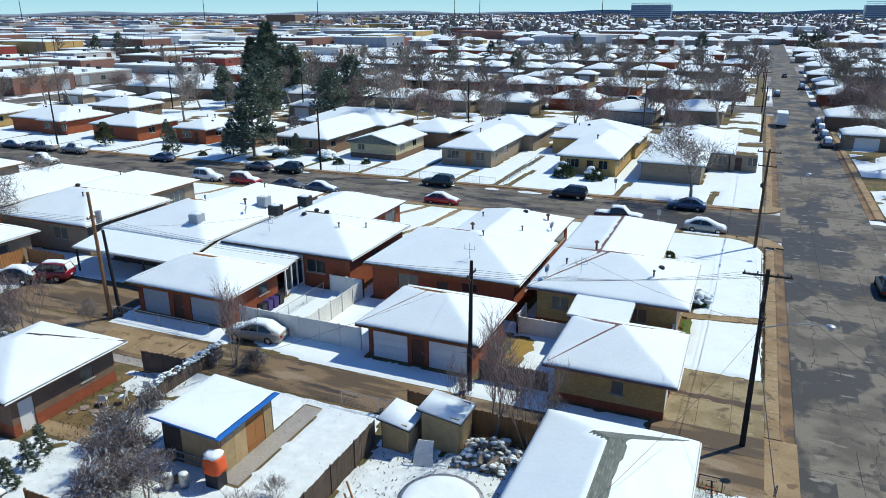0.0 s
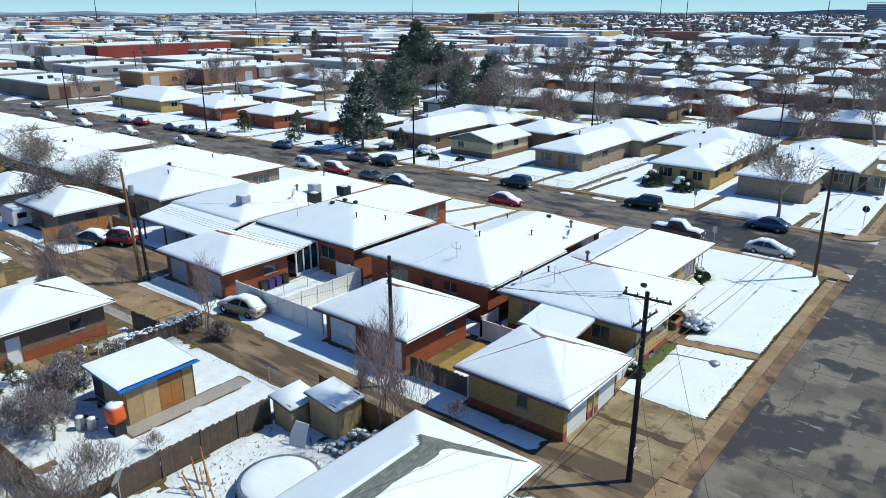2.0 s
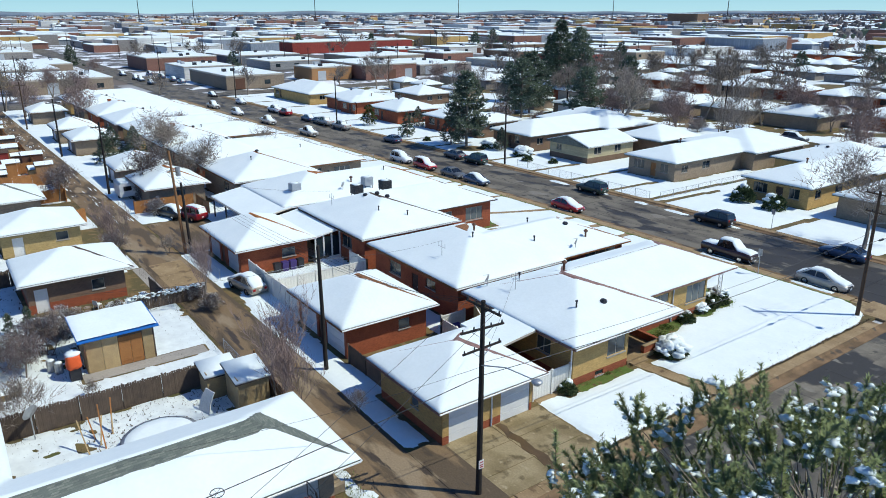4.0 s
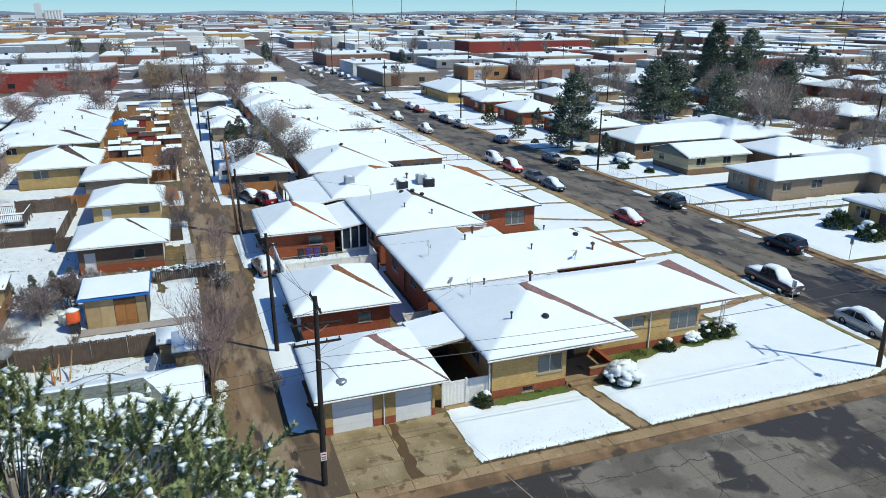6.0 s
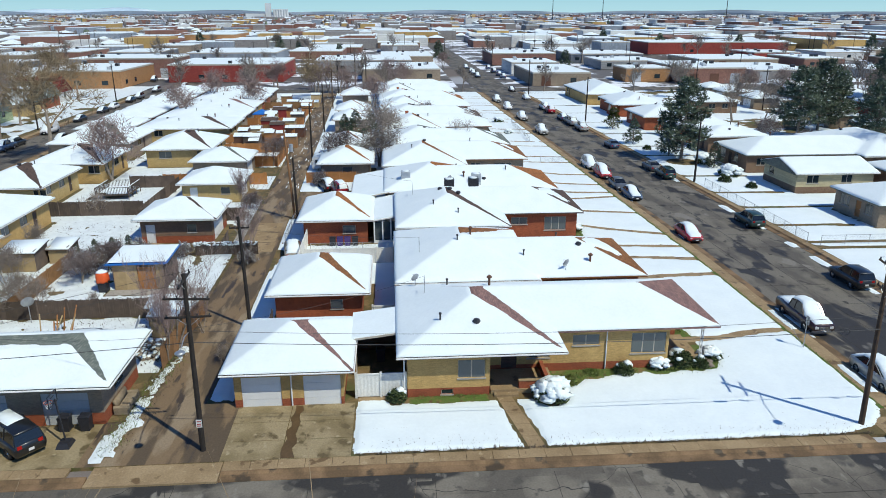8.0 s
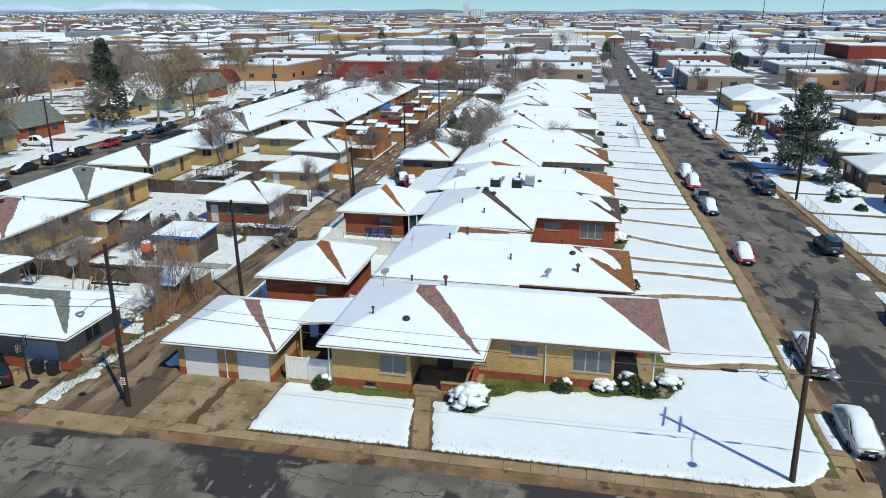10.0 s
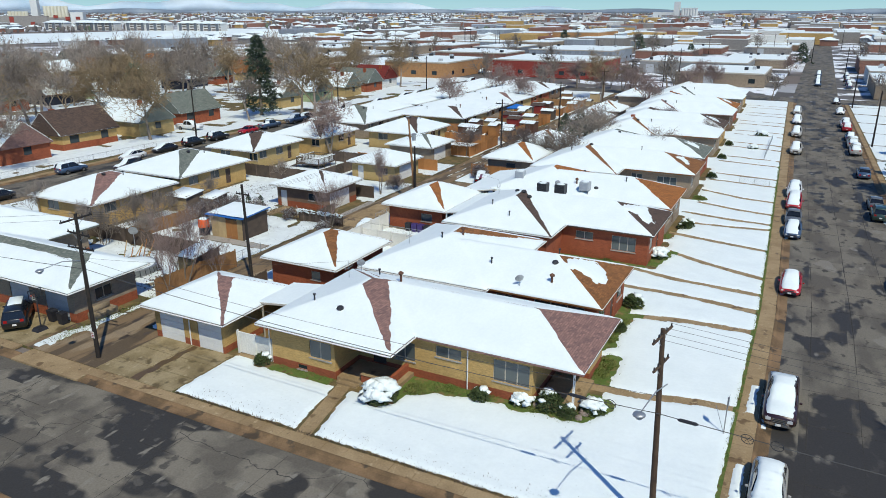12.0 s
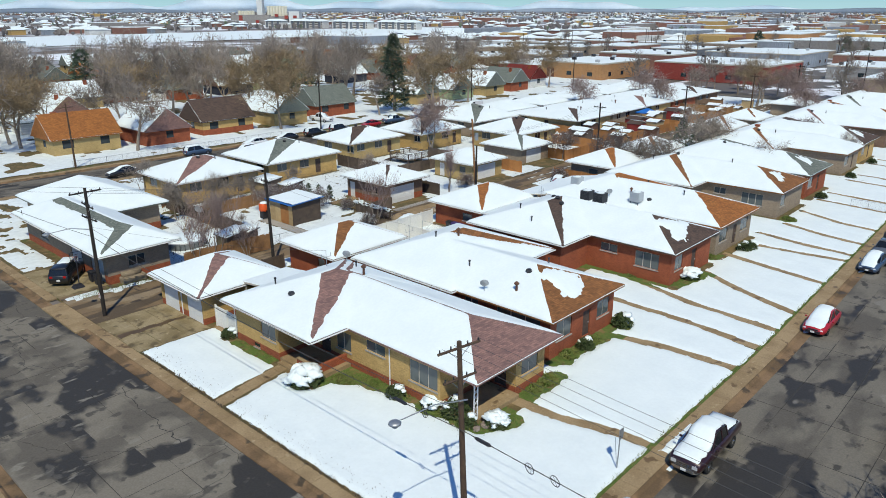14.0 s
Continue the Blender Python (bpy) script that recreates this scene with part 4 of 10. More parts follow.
# front walks from the houses to the street pavement: x at the house, y at the house, x at the pavement
FRONT_WALKS = [[(-10.4, 72.8), (-10.6, 76.1), (-11.5, 79.4), (-11.7, 82.1)], [(-23.5, 70.6), (-23.3, 72.5), (-24.1, 75.9), (-24.4, 79.6), (-24.4, 82.1)], [(-30.1, 66.0), (-29.7, 75.8), (-28.8, 82.1)],
               [(-36.0, 66.6), (-33.7, 74.3), (-32.9, 82.1)], [(-41.9, 72.4), (-39.2, 77.4), (-37.4, 82.1)], [(-48.7, 71.6), (-47.2, 77.9), (-46.2, 82.1)], [(-53.8, 73), (-54.0, 77), (-54.6, 82.1)],
               [(-58.5, 72), (-57.4, 77), (-57.0, 82.1)], [(-64.3, 73), (-62.4, 78), (-61.6, 82.1)], [(-71.5, 73), (-69.0, 78), (-68.2, 82.1)]]
for k in range(7):
    FRONT_WALKS += [[(-79 - 15.2 * k, 73), (-77.5 - 15.2 * k, 82.1)], [(-84 - 15.2 * k, 73), (-82.5 - 15.2 * k, 82.1)]]


def bend(pts, n=5):
    """A line eased through its points."""
    out = []
    for i in range(len(pts) - 1):
        p0, p1, p2, p3 = [Vector(pts[max(0, min(len(pts) - 1, i + d))]) for d in (-1, 0, 1, 2)]
        for k in range(n):
            q = k / n
            out.append(0.5 * (2 * p1 + (p2 - p0) * q + (2 * p0 - 5 * p1 + 4 * p2 - p3) * q * q + (3 * p1 - p0 - 3 * p2 + p3) * q ** 3))
    return out + [Vector(pts[-1])]


for pts in FRONT_WALKS:
    s = Shape()
    w = 0.45
    line = bend(pts)
    for p, q in zip(line[:-1], line[1:]):
        q = p.lerp(q, 0.985)
        s.rings([[(p.x - w, p.y, -0.1), (p.x + w, p.y, -0.1), (p.x + w, p.y, 0.02), (p.x - w, p.y, 0.02)], [(q.x - w, q.y, -0.1), (q.x + w, q.y, -0.1), (q.x + w, q.y, 0.02), (q.x - w, q.y, 0.02)]])
    lone("front_walk", s, CONC, "damp concrete front walk through the snow", "walkway", "front walks", "structure")
s = Shape()
for i in range(5):
    x0, x1 = -3.6 + 1.33 * i, -3.6 + 1.33 * (i + 1) - 0.02
    yy = 57.4 + 0.25 * i
    s.rings([[(x0, yy, -0.1), (x0, yy + 1.0, -0.1), (x0, yy + 1.0, 0.025), (x0, yy, 0.025)], [(x1, yy + 0.25, -0.1), (x1, yy + 1.25, -0.1), (x1, yy + 1.25, 0.025), (x1, yy + 0.25, 0.025)]])
lone("front_walk", s, CONC, "damp concrete front walk through the snow", "walkway", "front walks", "structure")

# ---- houses of the main row (fronts towards +y) ----
E1, SL = 3.35, 0.36


def reg(rects):
    ROOFS.extend(rects)
    return rects


# corner house
A_R = reg([(-14.8, -2.5, 51.0, 62.0), (-14.8, -5.7, 52.0, 73.6)])
A_P = [(-14.1, 51.7), (-3.3, 51.7), (-3.3, 57.1), (-6.2, 57.1), (-6.2, 70.2), (-10.9, 70.2), (-10.9, 72.6), (-14.1, 72.6)]
hA = house("house", "tan brick corner house with melting snow on a mauve hip roof", A_R, E1, SL, BRICK["tan"], SHINGLE["mauve"], sunny(1.0, 0.60, patch=0.0, seed=2, west=0.3), 0.6, BRICK["red"], 0.62,
           [(1, 3.3, 5.1, 1.3, 2.6, "wc"), (1, 2.2, 3.0, 0.15, 0.5, "w1"), (3, 1.2, 2.3, 0.35, 2.5, "dark"), (3, 3.0, 4.6, 1.1, 2.5, "wc"), (3, 6.2, 8.1, 1.95, 2.75, "wc"), (3, 10.4, 12.9, 1.2, 2.75, "w3c"), (6, 0.6, 2.4, 1.2, 2.6, "wc"),
            (0, 1.2, 2.6, 1.6, 2.6, "wc"), (0, 7.2, 8.6, 1.5, 2.6, "wc"), (5, 0.6, 1.6, 0.35, 2.45, "dark")],
           res=0.2, vents=(("flue", -10.8, 58.0), ("cap", -5.2, 56.4), ("pipe", -12.6, 55.0), ("mast", -11.0, 53.2), ("dish", -13.6, 52.6), ("pipe", -5.5, 54.0)), pts=A_P, seed=11)
# porch: floor, lattice post, step
part("porch_floor", Shape().box(-6.18, -3.3, 57.2, 61.6, -0.1, 0.32).box(-3.3, -2.9, 57.4, 59.0, -0.1, 0.16), CONC, hA)
part("porch_floor", Shape().box(-10.8, -6.3, 70.3, 73.0, -0.1, 0.3), CONC, hA)
lp = Shape()
for dx in (0, 0.34):
    lp.box(-6.5 - dx, -6.45 - dx, 72.75, 72.8, 0.3, 3.14)
for i in range(7):
    z = 0.45 + 0.38 * i
    lp.tube((-6.475, 72.775, z), (-6.815, 72.775, z + 0.36), 0.015, 0.015, 4).tube((-6.815, 72.775, z), (-6.475, 72.775, z + 0.36), 0.015, 0.015, 4)
part("lattice_post", lp, WHITE, hA, "white wrought iron lattice post")
for px, py in ((-6.13, 65.7), (-3.3, 51.5)):
    part("downpipe", Shape().tube((px, py, 0.1), (px, py, 3.14), 0.05, 0.05, 6), WHITE, hA)
part("porch_wall", Shape().box(-3.7, -3.4, 59.1, 61.2, 0.0, 0.86).box(-6.3, -3.7, 60.95, 61.2, 0.0, 0.86), BRICK["red"], hA)
part("coping", Shape().box(-3.74, -3.36, 59.06, 61.24, 0.862, 0.92), CONC, hA)
# breezeway roof between garage and house
bw = thing("breezeway", -8, 49.6, 0, "low snow-covered breezeway roof between garage and house", "roof")
part("deck", Shape().rings([[(-10.8, 47.9, 2.75), (-6.3, 47.9, 2.75), (-6.3, 47.9, 2.9), (-10.8, 47.9, 2.9)], [(-10.8, 51.3, 3.15), (-6.3, 51.3, 3.15), (-6.3, 51.3, 3.3), (-10.8, 51.3, 3.3)]]), TRIM, bw)
part("snow", Shape().rings([[(-10.75, 47.9, 2.9), (-6.32, 47.9, 2.9), (-6.36, 47.9, 2.98), (-10.7, 47.9, 2.98)], [(-10.75, 51.4, 3.31), (-6.32, 51.4, 3.31), (-6.36, 51.4, 3.40), (-10.7, 51.4, 3.40)]]), SNOW, bw)
part("post", Shape().box(-6.5, -6.4, 48.2, 48.3, 0, 2.76), TRIM, bw)
part("back_wall", Shape().box(-10.6, -10.45, 48.0, 51.3, 0, 2.75), OLDWOOD, bw)

gA = house("garage", "tan brick two-door garage under a snow-covered hip roof", reg([(-10.4, -2.1, 40.0, 48.3)]), 2.75, 0.42, BRICK["tan"], SHINGLE["mauve"], sunny(0, 0.42, seed=5, west=0.22), 0.7, BRICK["red"], 0.55,
           [(1, 0.45, 2.95, 0, 2.12, "garage"), (1, 4.35, 6.75, 0, 2.12, "garage"), (0, 3.6, 4.4, 1.2, 2.1, "w1c")], "garage", "garages on the alley", 0.2, seed=12)
part("downpipe", Shape().tube((-2.75, 44.3, 0.05), (-2.75, 44.3, 2.6), 0.05, 0.05, 6), WHITE, gA)

hB = house("house", "red brick house with brown shingles and thick roof snow", reg([(-29.6, -15.4, 51.0, 62.9), (-26.0, -15.9, 52.0, 72.0)]), E1, SL, BRICK["red"], SHINGLE["brown"],
           sunny(1.0, 0.30, patch=1.2, seed=8, side=-1), 0.6, None, 0.8,
           [(0, 2.5, 4.4, 1.4, 2.6, "w"), (0, 6.2, 7.2, 0.3, 2.4, "dark"), (0, 8.4, 9.8, 1.8, 2.6, "w"), (1, 3, 4.6, 1.4, 2.6, "wc"), (1, 7, 8.6, 1.4, 2.6, "wc"), (3, 1.0, 2.4, 1.7, 2.8, "wc"), (3, 4.2, 8.2, 1.5, 2.85, "w3c"), (4, 0.8, 2.8, 1.2, 2.7, "wc"), (4, 4.4, 5.4, 0.3, 2.4, "dark"), (4, 6.4, 8.2, 1.2, 2.6, "wc"), (6, 0.8, 2.6, 1.3, 2.5, "wc")],
           res=0.22, vents=(("flue", -22.0, 57.8), ("pipe", -20.5, 56.5), ("cap", -19.8, 67.0), ("dish", -16.6, 65.2), ("flue", -17.6, 67.5), ("pipe", -18.6, 62.0), ("mast", -20.5, 53.2), ("pipe", -24, 66)), seed=13)
gB = house("garage", "red brick garage with white sectional doors on the alley", reg([(-24.5, -15.0, 40.7, 49.0)]), 2.75, 0.42, BRICK["red"], SHINGLE["brown"], sunny(0, 0.5, seed=15, west=0.25), 0.7, None, 0.8,
           [(0, 0.35, 3.15, 0, 2.1, "garage"), (0, 3.5, 4.45, 0, 2.05, "brown"), (0, 4.8, 7.7, 0, 2.1, "garage"), (1, 4.4, 5.4, 1.2, 2.0, "w1c")], "garage", "garages on the alley", 0.22, seed=14)

hC = house("house", "red brick house with dark shingles bared at the hips", reg([(-45.2, -30.8, 51.4, 63.2), (-45.3, -35.5, 52.4, 72.0)]), E1, SL, BRICK["red"], SHINGLE["dark"],
           sunny(1.0, 0.42, patch=1.3, seed=18), 0.6, None, 0.8,
           [(0, 8.6, 10.6, 1.4, 2.6, "w"), (0, 3, 4.4, 1.4, 2.6, "wc"), (1, 4, 5.6, 1.4, 2.6, "wc"), (3, 1.5, 3.3, 1.9, 2.7, "wc"), (3, 5.2, 7.6, 1.2, 2.7, "w3c"), (4, 0.8, 2.4, 1.2, 2.6, "wc"), (4, 4.4, 5.4, 0.3, 2.4, "dark")],
           res=0.25, vents=(("cap", -38.2, 57.5), ("cap", -39.0, 56.5), ("cap", -37.6, 58.4), ("pipe", -34.5, 55.5), ("pipe", -33, 58), ("mast", -41, 53.5)), seed=16)
gC = house("garage", "red brick garage with grey doors on the alley", reg([(-46.6, -36.0, 40.9, 49.2)]), 2.75, 0.42, BRICK["red"], SHINGLE["rust"], sunny(0, 0.5, seed=19, west=0.2), 0.7, None, 0.8,
           [(0, 0.5, 3.3, 0, 2.1, "greygarage"), (0, 3.8, 4.8, 0, 2.05, "brown"), (0, 5.6, 8.6, 0, 2.1, "greygarage"), (1, 4.2, 5.6, 1.1, 2.0, "w1c")], "garage", "garages on the alley", 0.25, seed=17)
# enclosed patio between garage C and its house
pc = thing("sunroom", -40, 50.4, 0, "white framed glass sunroom under a ribbed snowy roof", "sunroom")
part("roof", Shape().rings([[(-45.8, 48.9, 2.5), (-36.2, 48.9, 2.5), (-36.2, 48.9, 2.62), (-45.8, 48.9, 2.62)], [(-45.8, 52.1, 3.0), (-36.2, 52.1, 3.0), (-36.2, 52.1, 3.12), (-45.8, 52.1, 3.12)]]), WHITE, pc)
part("snow", Shape().rings([[(-45.7, 48.95, 2.62), (-36.3, 48.95, 2.62), (-36.3, 48.95, 2.69), (-45.7, 48.95, 2.69)], [(-45.7, 52.0, 3.115), (-36.3, 52.0, 3.115), (-36.3, 52.0, 3.2), (-45.7, 52.0, 3.2)]]), SNOW, pc)
for i, y in enumerate((49.2, 50.1, 51.0, 51.9)):
    part("post", Shape().box(-36.45, -36.3, y - 0.07, y + 0.07, 0, 2.55 + 0.12 * i), WHITE, pc)
    if i:
        part("pane", Shape().box(-36.4, -36.38, y - 0.83, y - 0.08, 0.35, 2.45), GLASS, pc)
        part("panel", Shape().box(-36.41, -36.36, y - 0.83, y - 0.08, 0.02, 0.33), WHITE, pc)

hD = house("house", "long brick house with roof coolers and rust shingles", reg([(-59.2, -46.0, 50.4, 63.0), (-57.0, -46.4, 52, 72.0)]), E1, SL, BRICK["taupe"], SHINGLE["rust"],
           sunny(1.0, 0.35, seed=28, side=-1), 0.6, None, 0.8, [(1, 4, 5.6, 1.4, 2.6, "wc"), (3, 3, 5, 1.4, 2.6, "wc"), (4, 0.8, 2.8, 1.2, 2.6, "wc"), (4, 4.4, 5.4, 0.3, 2.4, "dark"), (4, 6.4, 8.4, 1.2, 2.6, "wc")],
           res=0.3, vents=(("pipe", -50.5, 66), ("cap", -48.5, 63), ("pipe", -54, 60), ("flue", -49, 60.5), ("dish", -47.5, 58.6)), seed=26)
# covered porch behind house D
pd = thing("patio_cover", -52, 48.6, 0, "dark open patio under a snowy shed roof", "patio cover")
part("roof", Shape().rings([[(-58.8, 46.4, 2.5), (-45.6, 46.4, 2.5), (-45.6, 46.4, 2.62), (-58.8, 46.4, 2.62)], [(-58.8, 51.2, 3.3), (-45.6, 51.2, 3.3), (-45.6, 51.2, 3.42), (-58.8, 51.2, 3.42)]]), TRIM, pd)
part("snow", Shape().rings([[(-58.75, 46.45, 2.62), (-45.65, 46.45, 2.62), (-45.65, 46.5, 2.71), (-58.75, 46.5, 2.71)], [(-58.75, 51.2, 3.42), (-45.65, 51.2, 3.42), (-45.65, 51.2, 3.51), (-58.75, 51.2, 3.51)]]), SNOW, pd)
for x in (-58.5, -54.3, -50.1, -45.9):
    part("post", Shape().box(x - 0.07, x + 0.07, 46.6, 46.74, 0, 2.55), OLDWOOD, pd)
part("back_wall", Shape().box(-58.4, -46.6, 50.7, 50.9, 0, 3.1), OLDWOOD, pd)


def cooler(x, y, z, m, label, turn=0):
    c = thing("roof_cooler", x, y, z, label, "cooler", "roof coolers")
    part("housing", Shape().box(x - 0.55, x + 0.55, y - 0.55, y + 0.55, z + 0.35, z + 1.35), m, c)
    for dx, dy, ax in ((0.56, 0, "y"), (0, -0.56, "x")):
        lv = Shape()
        for i in range(6):
            zz = z + 0.48 + 0.14 * i
            if ax == "y":
                lv.box(x + 0.552, x + 0.585, y - 0.45, y + 0.45, zz, zz + 0.07)
            else:
                lv.box(x - 0.45, x + 0.45, y - 0.585, y - 0.552, zz, zz + 0.07)
        part("louvre", lv, m, c)
    lg = Shape()
    for a in (-0.45, 0.45):
        for b in (-0.45, 0.45):
            lg.box(x + a - 0.03, x + a + 0.03, y + b - 0.03, y + b + 0.03, z - 0.35, z + 0.35)
    part("stand", lg, DARKMETAL, c)
    part("snow", Shape().lump((x, y, z + 1.36), 0.5, 0.5, 0.09, 5, 10, 4, 0.1), SNOW, c, "", True)


cooler(-49.2, 53.2, 3.85, GREYPAINT, "pale grey evaporative cooler on the snowy roof")
cooler(-41.6, 60.6, 4.6, DARKMETAL, "dark metal evaporative cooler on the snowy roof")
cooler(-43.4, 58.0, 4.1, DARKMETAL, "dark metal evaporative cooler on the snowy roof")
cooler(-47.6, 61.8, 3.75, GREYPAINT, "pale grey evaporative cooler on the snowy roof")

hE = house("house", "brown brick house with rust shingles and open front porch", reg([(-75.2, -61.0, 50.6, 62.8), (-75.3, -65.2, 52, 72.2)]), E1, SL, BRICK["taupe"], SHINGLE["brown"],
           sunny(1.0, 0.35, patch=0.9, seed=38), 0.6, None, 0.8, [(0, 8, 10, 1.4, 2.6, "wc"), (1, 4, 6, 1.4, 2.6, "wc"), (3, 1.5, 3, 1.9, 2.7, "wc"), (3, 5, 7.6, 1.2, 2.6, "w3c"), (4, 1, 2.6, 1.2, 2.6, "wc")], res=0.3,
           vents=(("pipe", -70, 64), ("cap", -69, 57), ("pipe", -66, 55)), seed=36)
house("garage", "tan brick garage with bared rust shingles", reg([(-76.4, -66.2, 41.0, 49.4)]), 2.75, 0.42, BRICK["taupe"], SHINGLE["rust"], sunny(0, 0.6, seed=39), 0.7, None, 0.8, [(1, 3, 4.5, 1.2, 2.1, "w1c"), (0, 1, 4, 0, 2.1, "garage")], "garage", "garages on the alley", 0.3, seed=37)

SH = ["grey", "brown", "dark", "mauve", "rust"]
for k in range(7):
    x = -91.2 - 30.4 * k / 2
    mirror = k % 2 == 0
    if x < -200:
        break
    r = ([(x, x + 14.2, 51, 63), (x + 3.6, x + 13.7, 52, 72)] if mirror else [(x, x + 14.2, 51, 63), (x, x + 9.8, 52, 72)])
    house("house", "snow-roofed brick bungalow in the row", reg(r), E1, SL, BRICK[["red", "taupe", "tan", "brown"][k % 4]], SHINGLE[SH[k % 5]], sunny([1.0, 0, 1.0, 0, 1.0, 0, 0][k], 0.25 + 0.1 * (k % 3), patch=0.8, seed=40 + k, side=-1 if mirror else 1), 0.6, None, 0.8,
          [(0, 3, 4.5, 1.3, 2.5, "wc"), (1, 3, 5, 1.3, 2.5, "wc"), (4, 1, 3, 1.2, 2.6, "wc"), (4, 5, 6, .3, 2.4, "dark")], "house", "bungalow row", 0.5, vents=(("pipe", x + 6, 60), ("cap", x + 8, 58), ("chimney", x + 3, 56)) if k % 3 == 1 else (("pipe", x + 6, 60), ("cap", x + 8, 58)), seed=50 + k)
    if k in (0, 2, 3, 5):
        house("garage", "snow-roofed brick garage on the alley", reg([(x + 1, x + 10.5, 41, 49)]), 2.75, 0.42, BRICK["taupe"], SHINGLE["brown"], sunny(0, 0.4, seed=60 + k), 0.7, None, 0.8, [(0, 1, 4, 0, 2.1, "garage")], "garage", "garages on the alley", 0.5, seed=61 + k)

# ---- south row: garages, sheds and houses behind the alley ----
SA_R = reg([(-8.4, -0.4, 12.0, 34.1), (-14.5, -3.4, 4.0, 20.0)])
house("house", "low brick house with grey shingles and attached garage", SA_R, 3.15, 0.42, BRICK["taupe"], SHINGLE["grey"], sunny(0, 0.52, seed=70, ridge=0.75), 0.9, BRICK["red"], 0.8,
      [(3, 16.6, 19.4, 0, 2.2, "greygarage"), (3, 12.0, 14.6, 0, 2.2, "greygarage"), (3, 4, 6, 1.2, 2.4, "w"), (4, 2, 3.6, 1.3, 2.3, "w")], res=0.22, seed=71,
      pts=[(-13.6, 4.9), (-4.3, 4.9), (-4.3, 12.9), (-1.5, 12.9), (-1.5, 33.1), (-7.5, 33.1), (-7.5, 19.1), (-13.6, 19.1)])
house("garage", "brown brick garage with a white door and patio", reg([(-45.4, -37.3, 23.3, 32.3)]), 2.85, 0.38, BRICK["brown"], SHINGLE["dark"], sunny(0, 0.12, seed=72), 0.7, BRICK["red"], 0.8,
      [(1, 0.5, 1.5, 0, 2.1, "white"), (1, 4.9, 5.9, 1.2, 2.1, "w1"), (2, 0.8, 5.2, 0, 2.15, "garage")], "garage", "garages south of the alley", 0.25, seed=73)
house("garage", "yellow stucco garage beside a timber fence", reg([(-63.4, -55.1, 23.5, 32.1)]), 2.6, 0.35, BRICK["yellow"], SHINGLE["grey"], None, 0.6, None, 0.8,
      [(1, 1, 2, 0, 2.0, "white"), (1, 5, 6.2, 1.1, 2.0, "w1"), (2, 1.4, 5.6, 0, 2.1, "garage")], "garage", "garages south of the alley", 0.3, seed=74)
house("garage", "tan stucco garage with a wide white door", reg([(-78.6, -69.8, 21.6, 30.6)]), 2.6, 0.35, BRICK["taupe"], SHINGLE["grey"], sunny(0, 0.3, seed=75), 0.6, None, 0.8, [(2, 1.4, 5.6, 0, 2.1, "garage")], "garage", "garages south of the alley", 0.3, seed=75)
for r, wl, sh, sd in (((-32.4, -19.4, 1.2, 12.4), "tan", "mauve", 80), ((-47.8, -34.1, -1.2, 11.0), "tan", "grey", 81), ((-65.3, -52.6, -2.2, 7.8), "yellow", "dark", 82), ((-79.4, -67.4, -0.8, 10.2), "tan", "dark", 83), ((-99, -84.6, -5, 8.6), "taupe", "grey", 84), ((-91.4, -78.2, 12.4, 23.6), "yellow", "dark", 85)):
    house("house", "brick bungalow with a part-melted hip roof", reg([r]), 3.0, 0.36, BRICK[wl], SHINGLE[sh], sunny(0, 0.75, seed=sd), 0.6, None, 0.8,
          [(2, 1.5, 3.2, 1.5, 2.6, "wc"), (2, 5.5, 7.2, 1.5, 2.6, "w"), (2, 8.4, 9.4, 0.3, 2.4, "dark"), (1, 2, 4, 1.5, 2.6, "wc"), (1, 8, 9.6, 1.5, 2.6, "w")], "house", "bungalows south of the alley", 0.3, vents=(("pipe", r[0] + 5, r[3] - 4), ("cap", r[0] + 7, r[3] - 5)), seed=sd)

# low hip roofs along the far part of the south side
for k in range(5):
    x = -114.5 - 15.0 * k
    house("house", "low brick bungalow under a broad snowy hip roof", reg([(x, x + 14.2, 4.5, 22.6)]), 2.9, 0.2, BRICK[["yellow", "taupe", "tan", "red", "brown"][k]], SHINGLE[["dark", "grey", "mauve", "grey", "dark"][k]], sunny(0, 0.5 if k % 2 == 0 else 0.0, seed=110 + k), 0.6, None, 0.8,
          [(2, 1.5, 3.2, 1.4, 2.5, "w"), (2, 5.5, 7.2, 1.4, 2.5, "w"), (1, 3, 4.6, 1.4, 2.5, "w"), (1, 9, 10, .3, 2.3, "dark")], "house", "bungalows south of the alley", 0.5, vents=(("pipe", x + 4, 16), ("cap", x + 7, 9), ("pipe", x + 10, 12), ("flue", x + 6, 18)), seed=110 + k)
    house("house", "brick bungalow along the far street", reg([(x + 0.4, x + 13.4, -7.0, 3.6)]), 2.9, 0.3, BRICK[["tan", "red", "taupe", "tan", "yellow"][k]], SHINGLE["grey"], None, 0.6, None, 0.8, [(0, 2, 4, 1.2, 2.4, "w"), (1, 3, 4.6, 1.4, 2.5, "w")], "house", "bungalows south of the alley", 0.6, seed=120 + k)

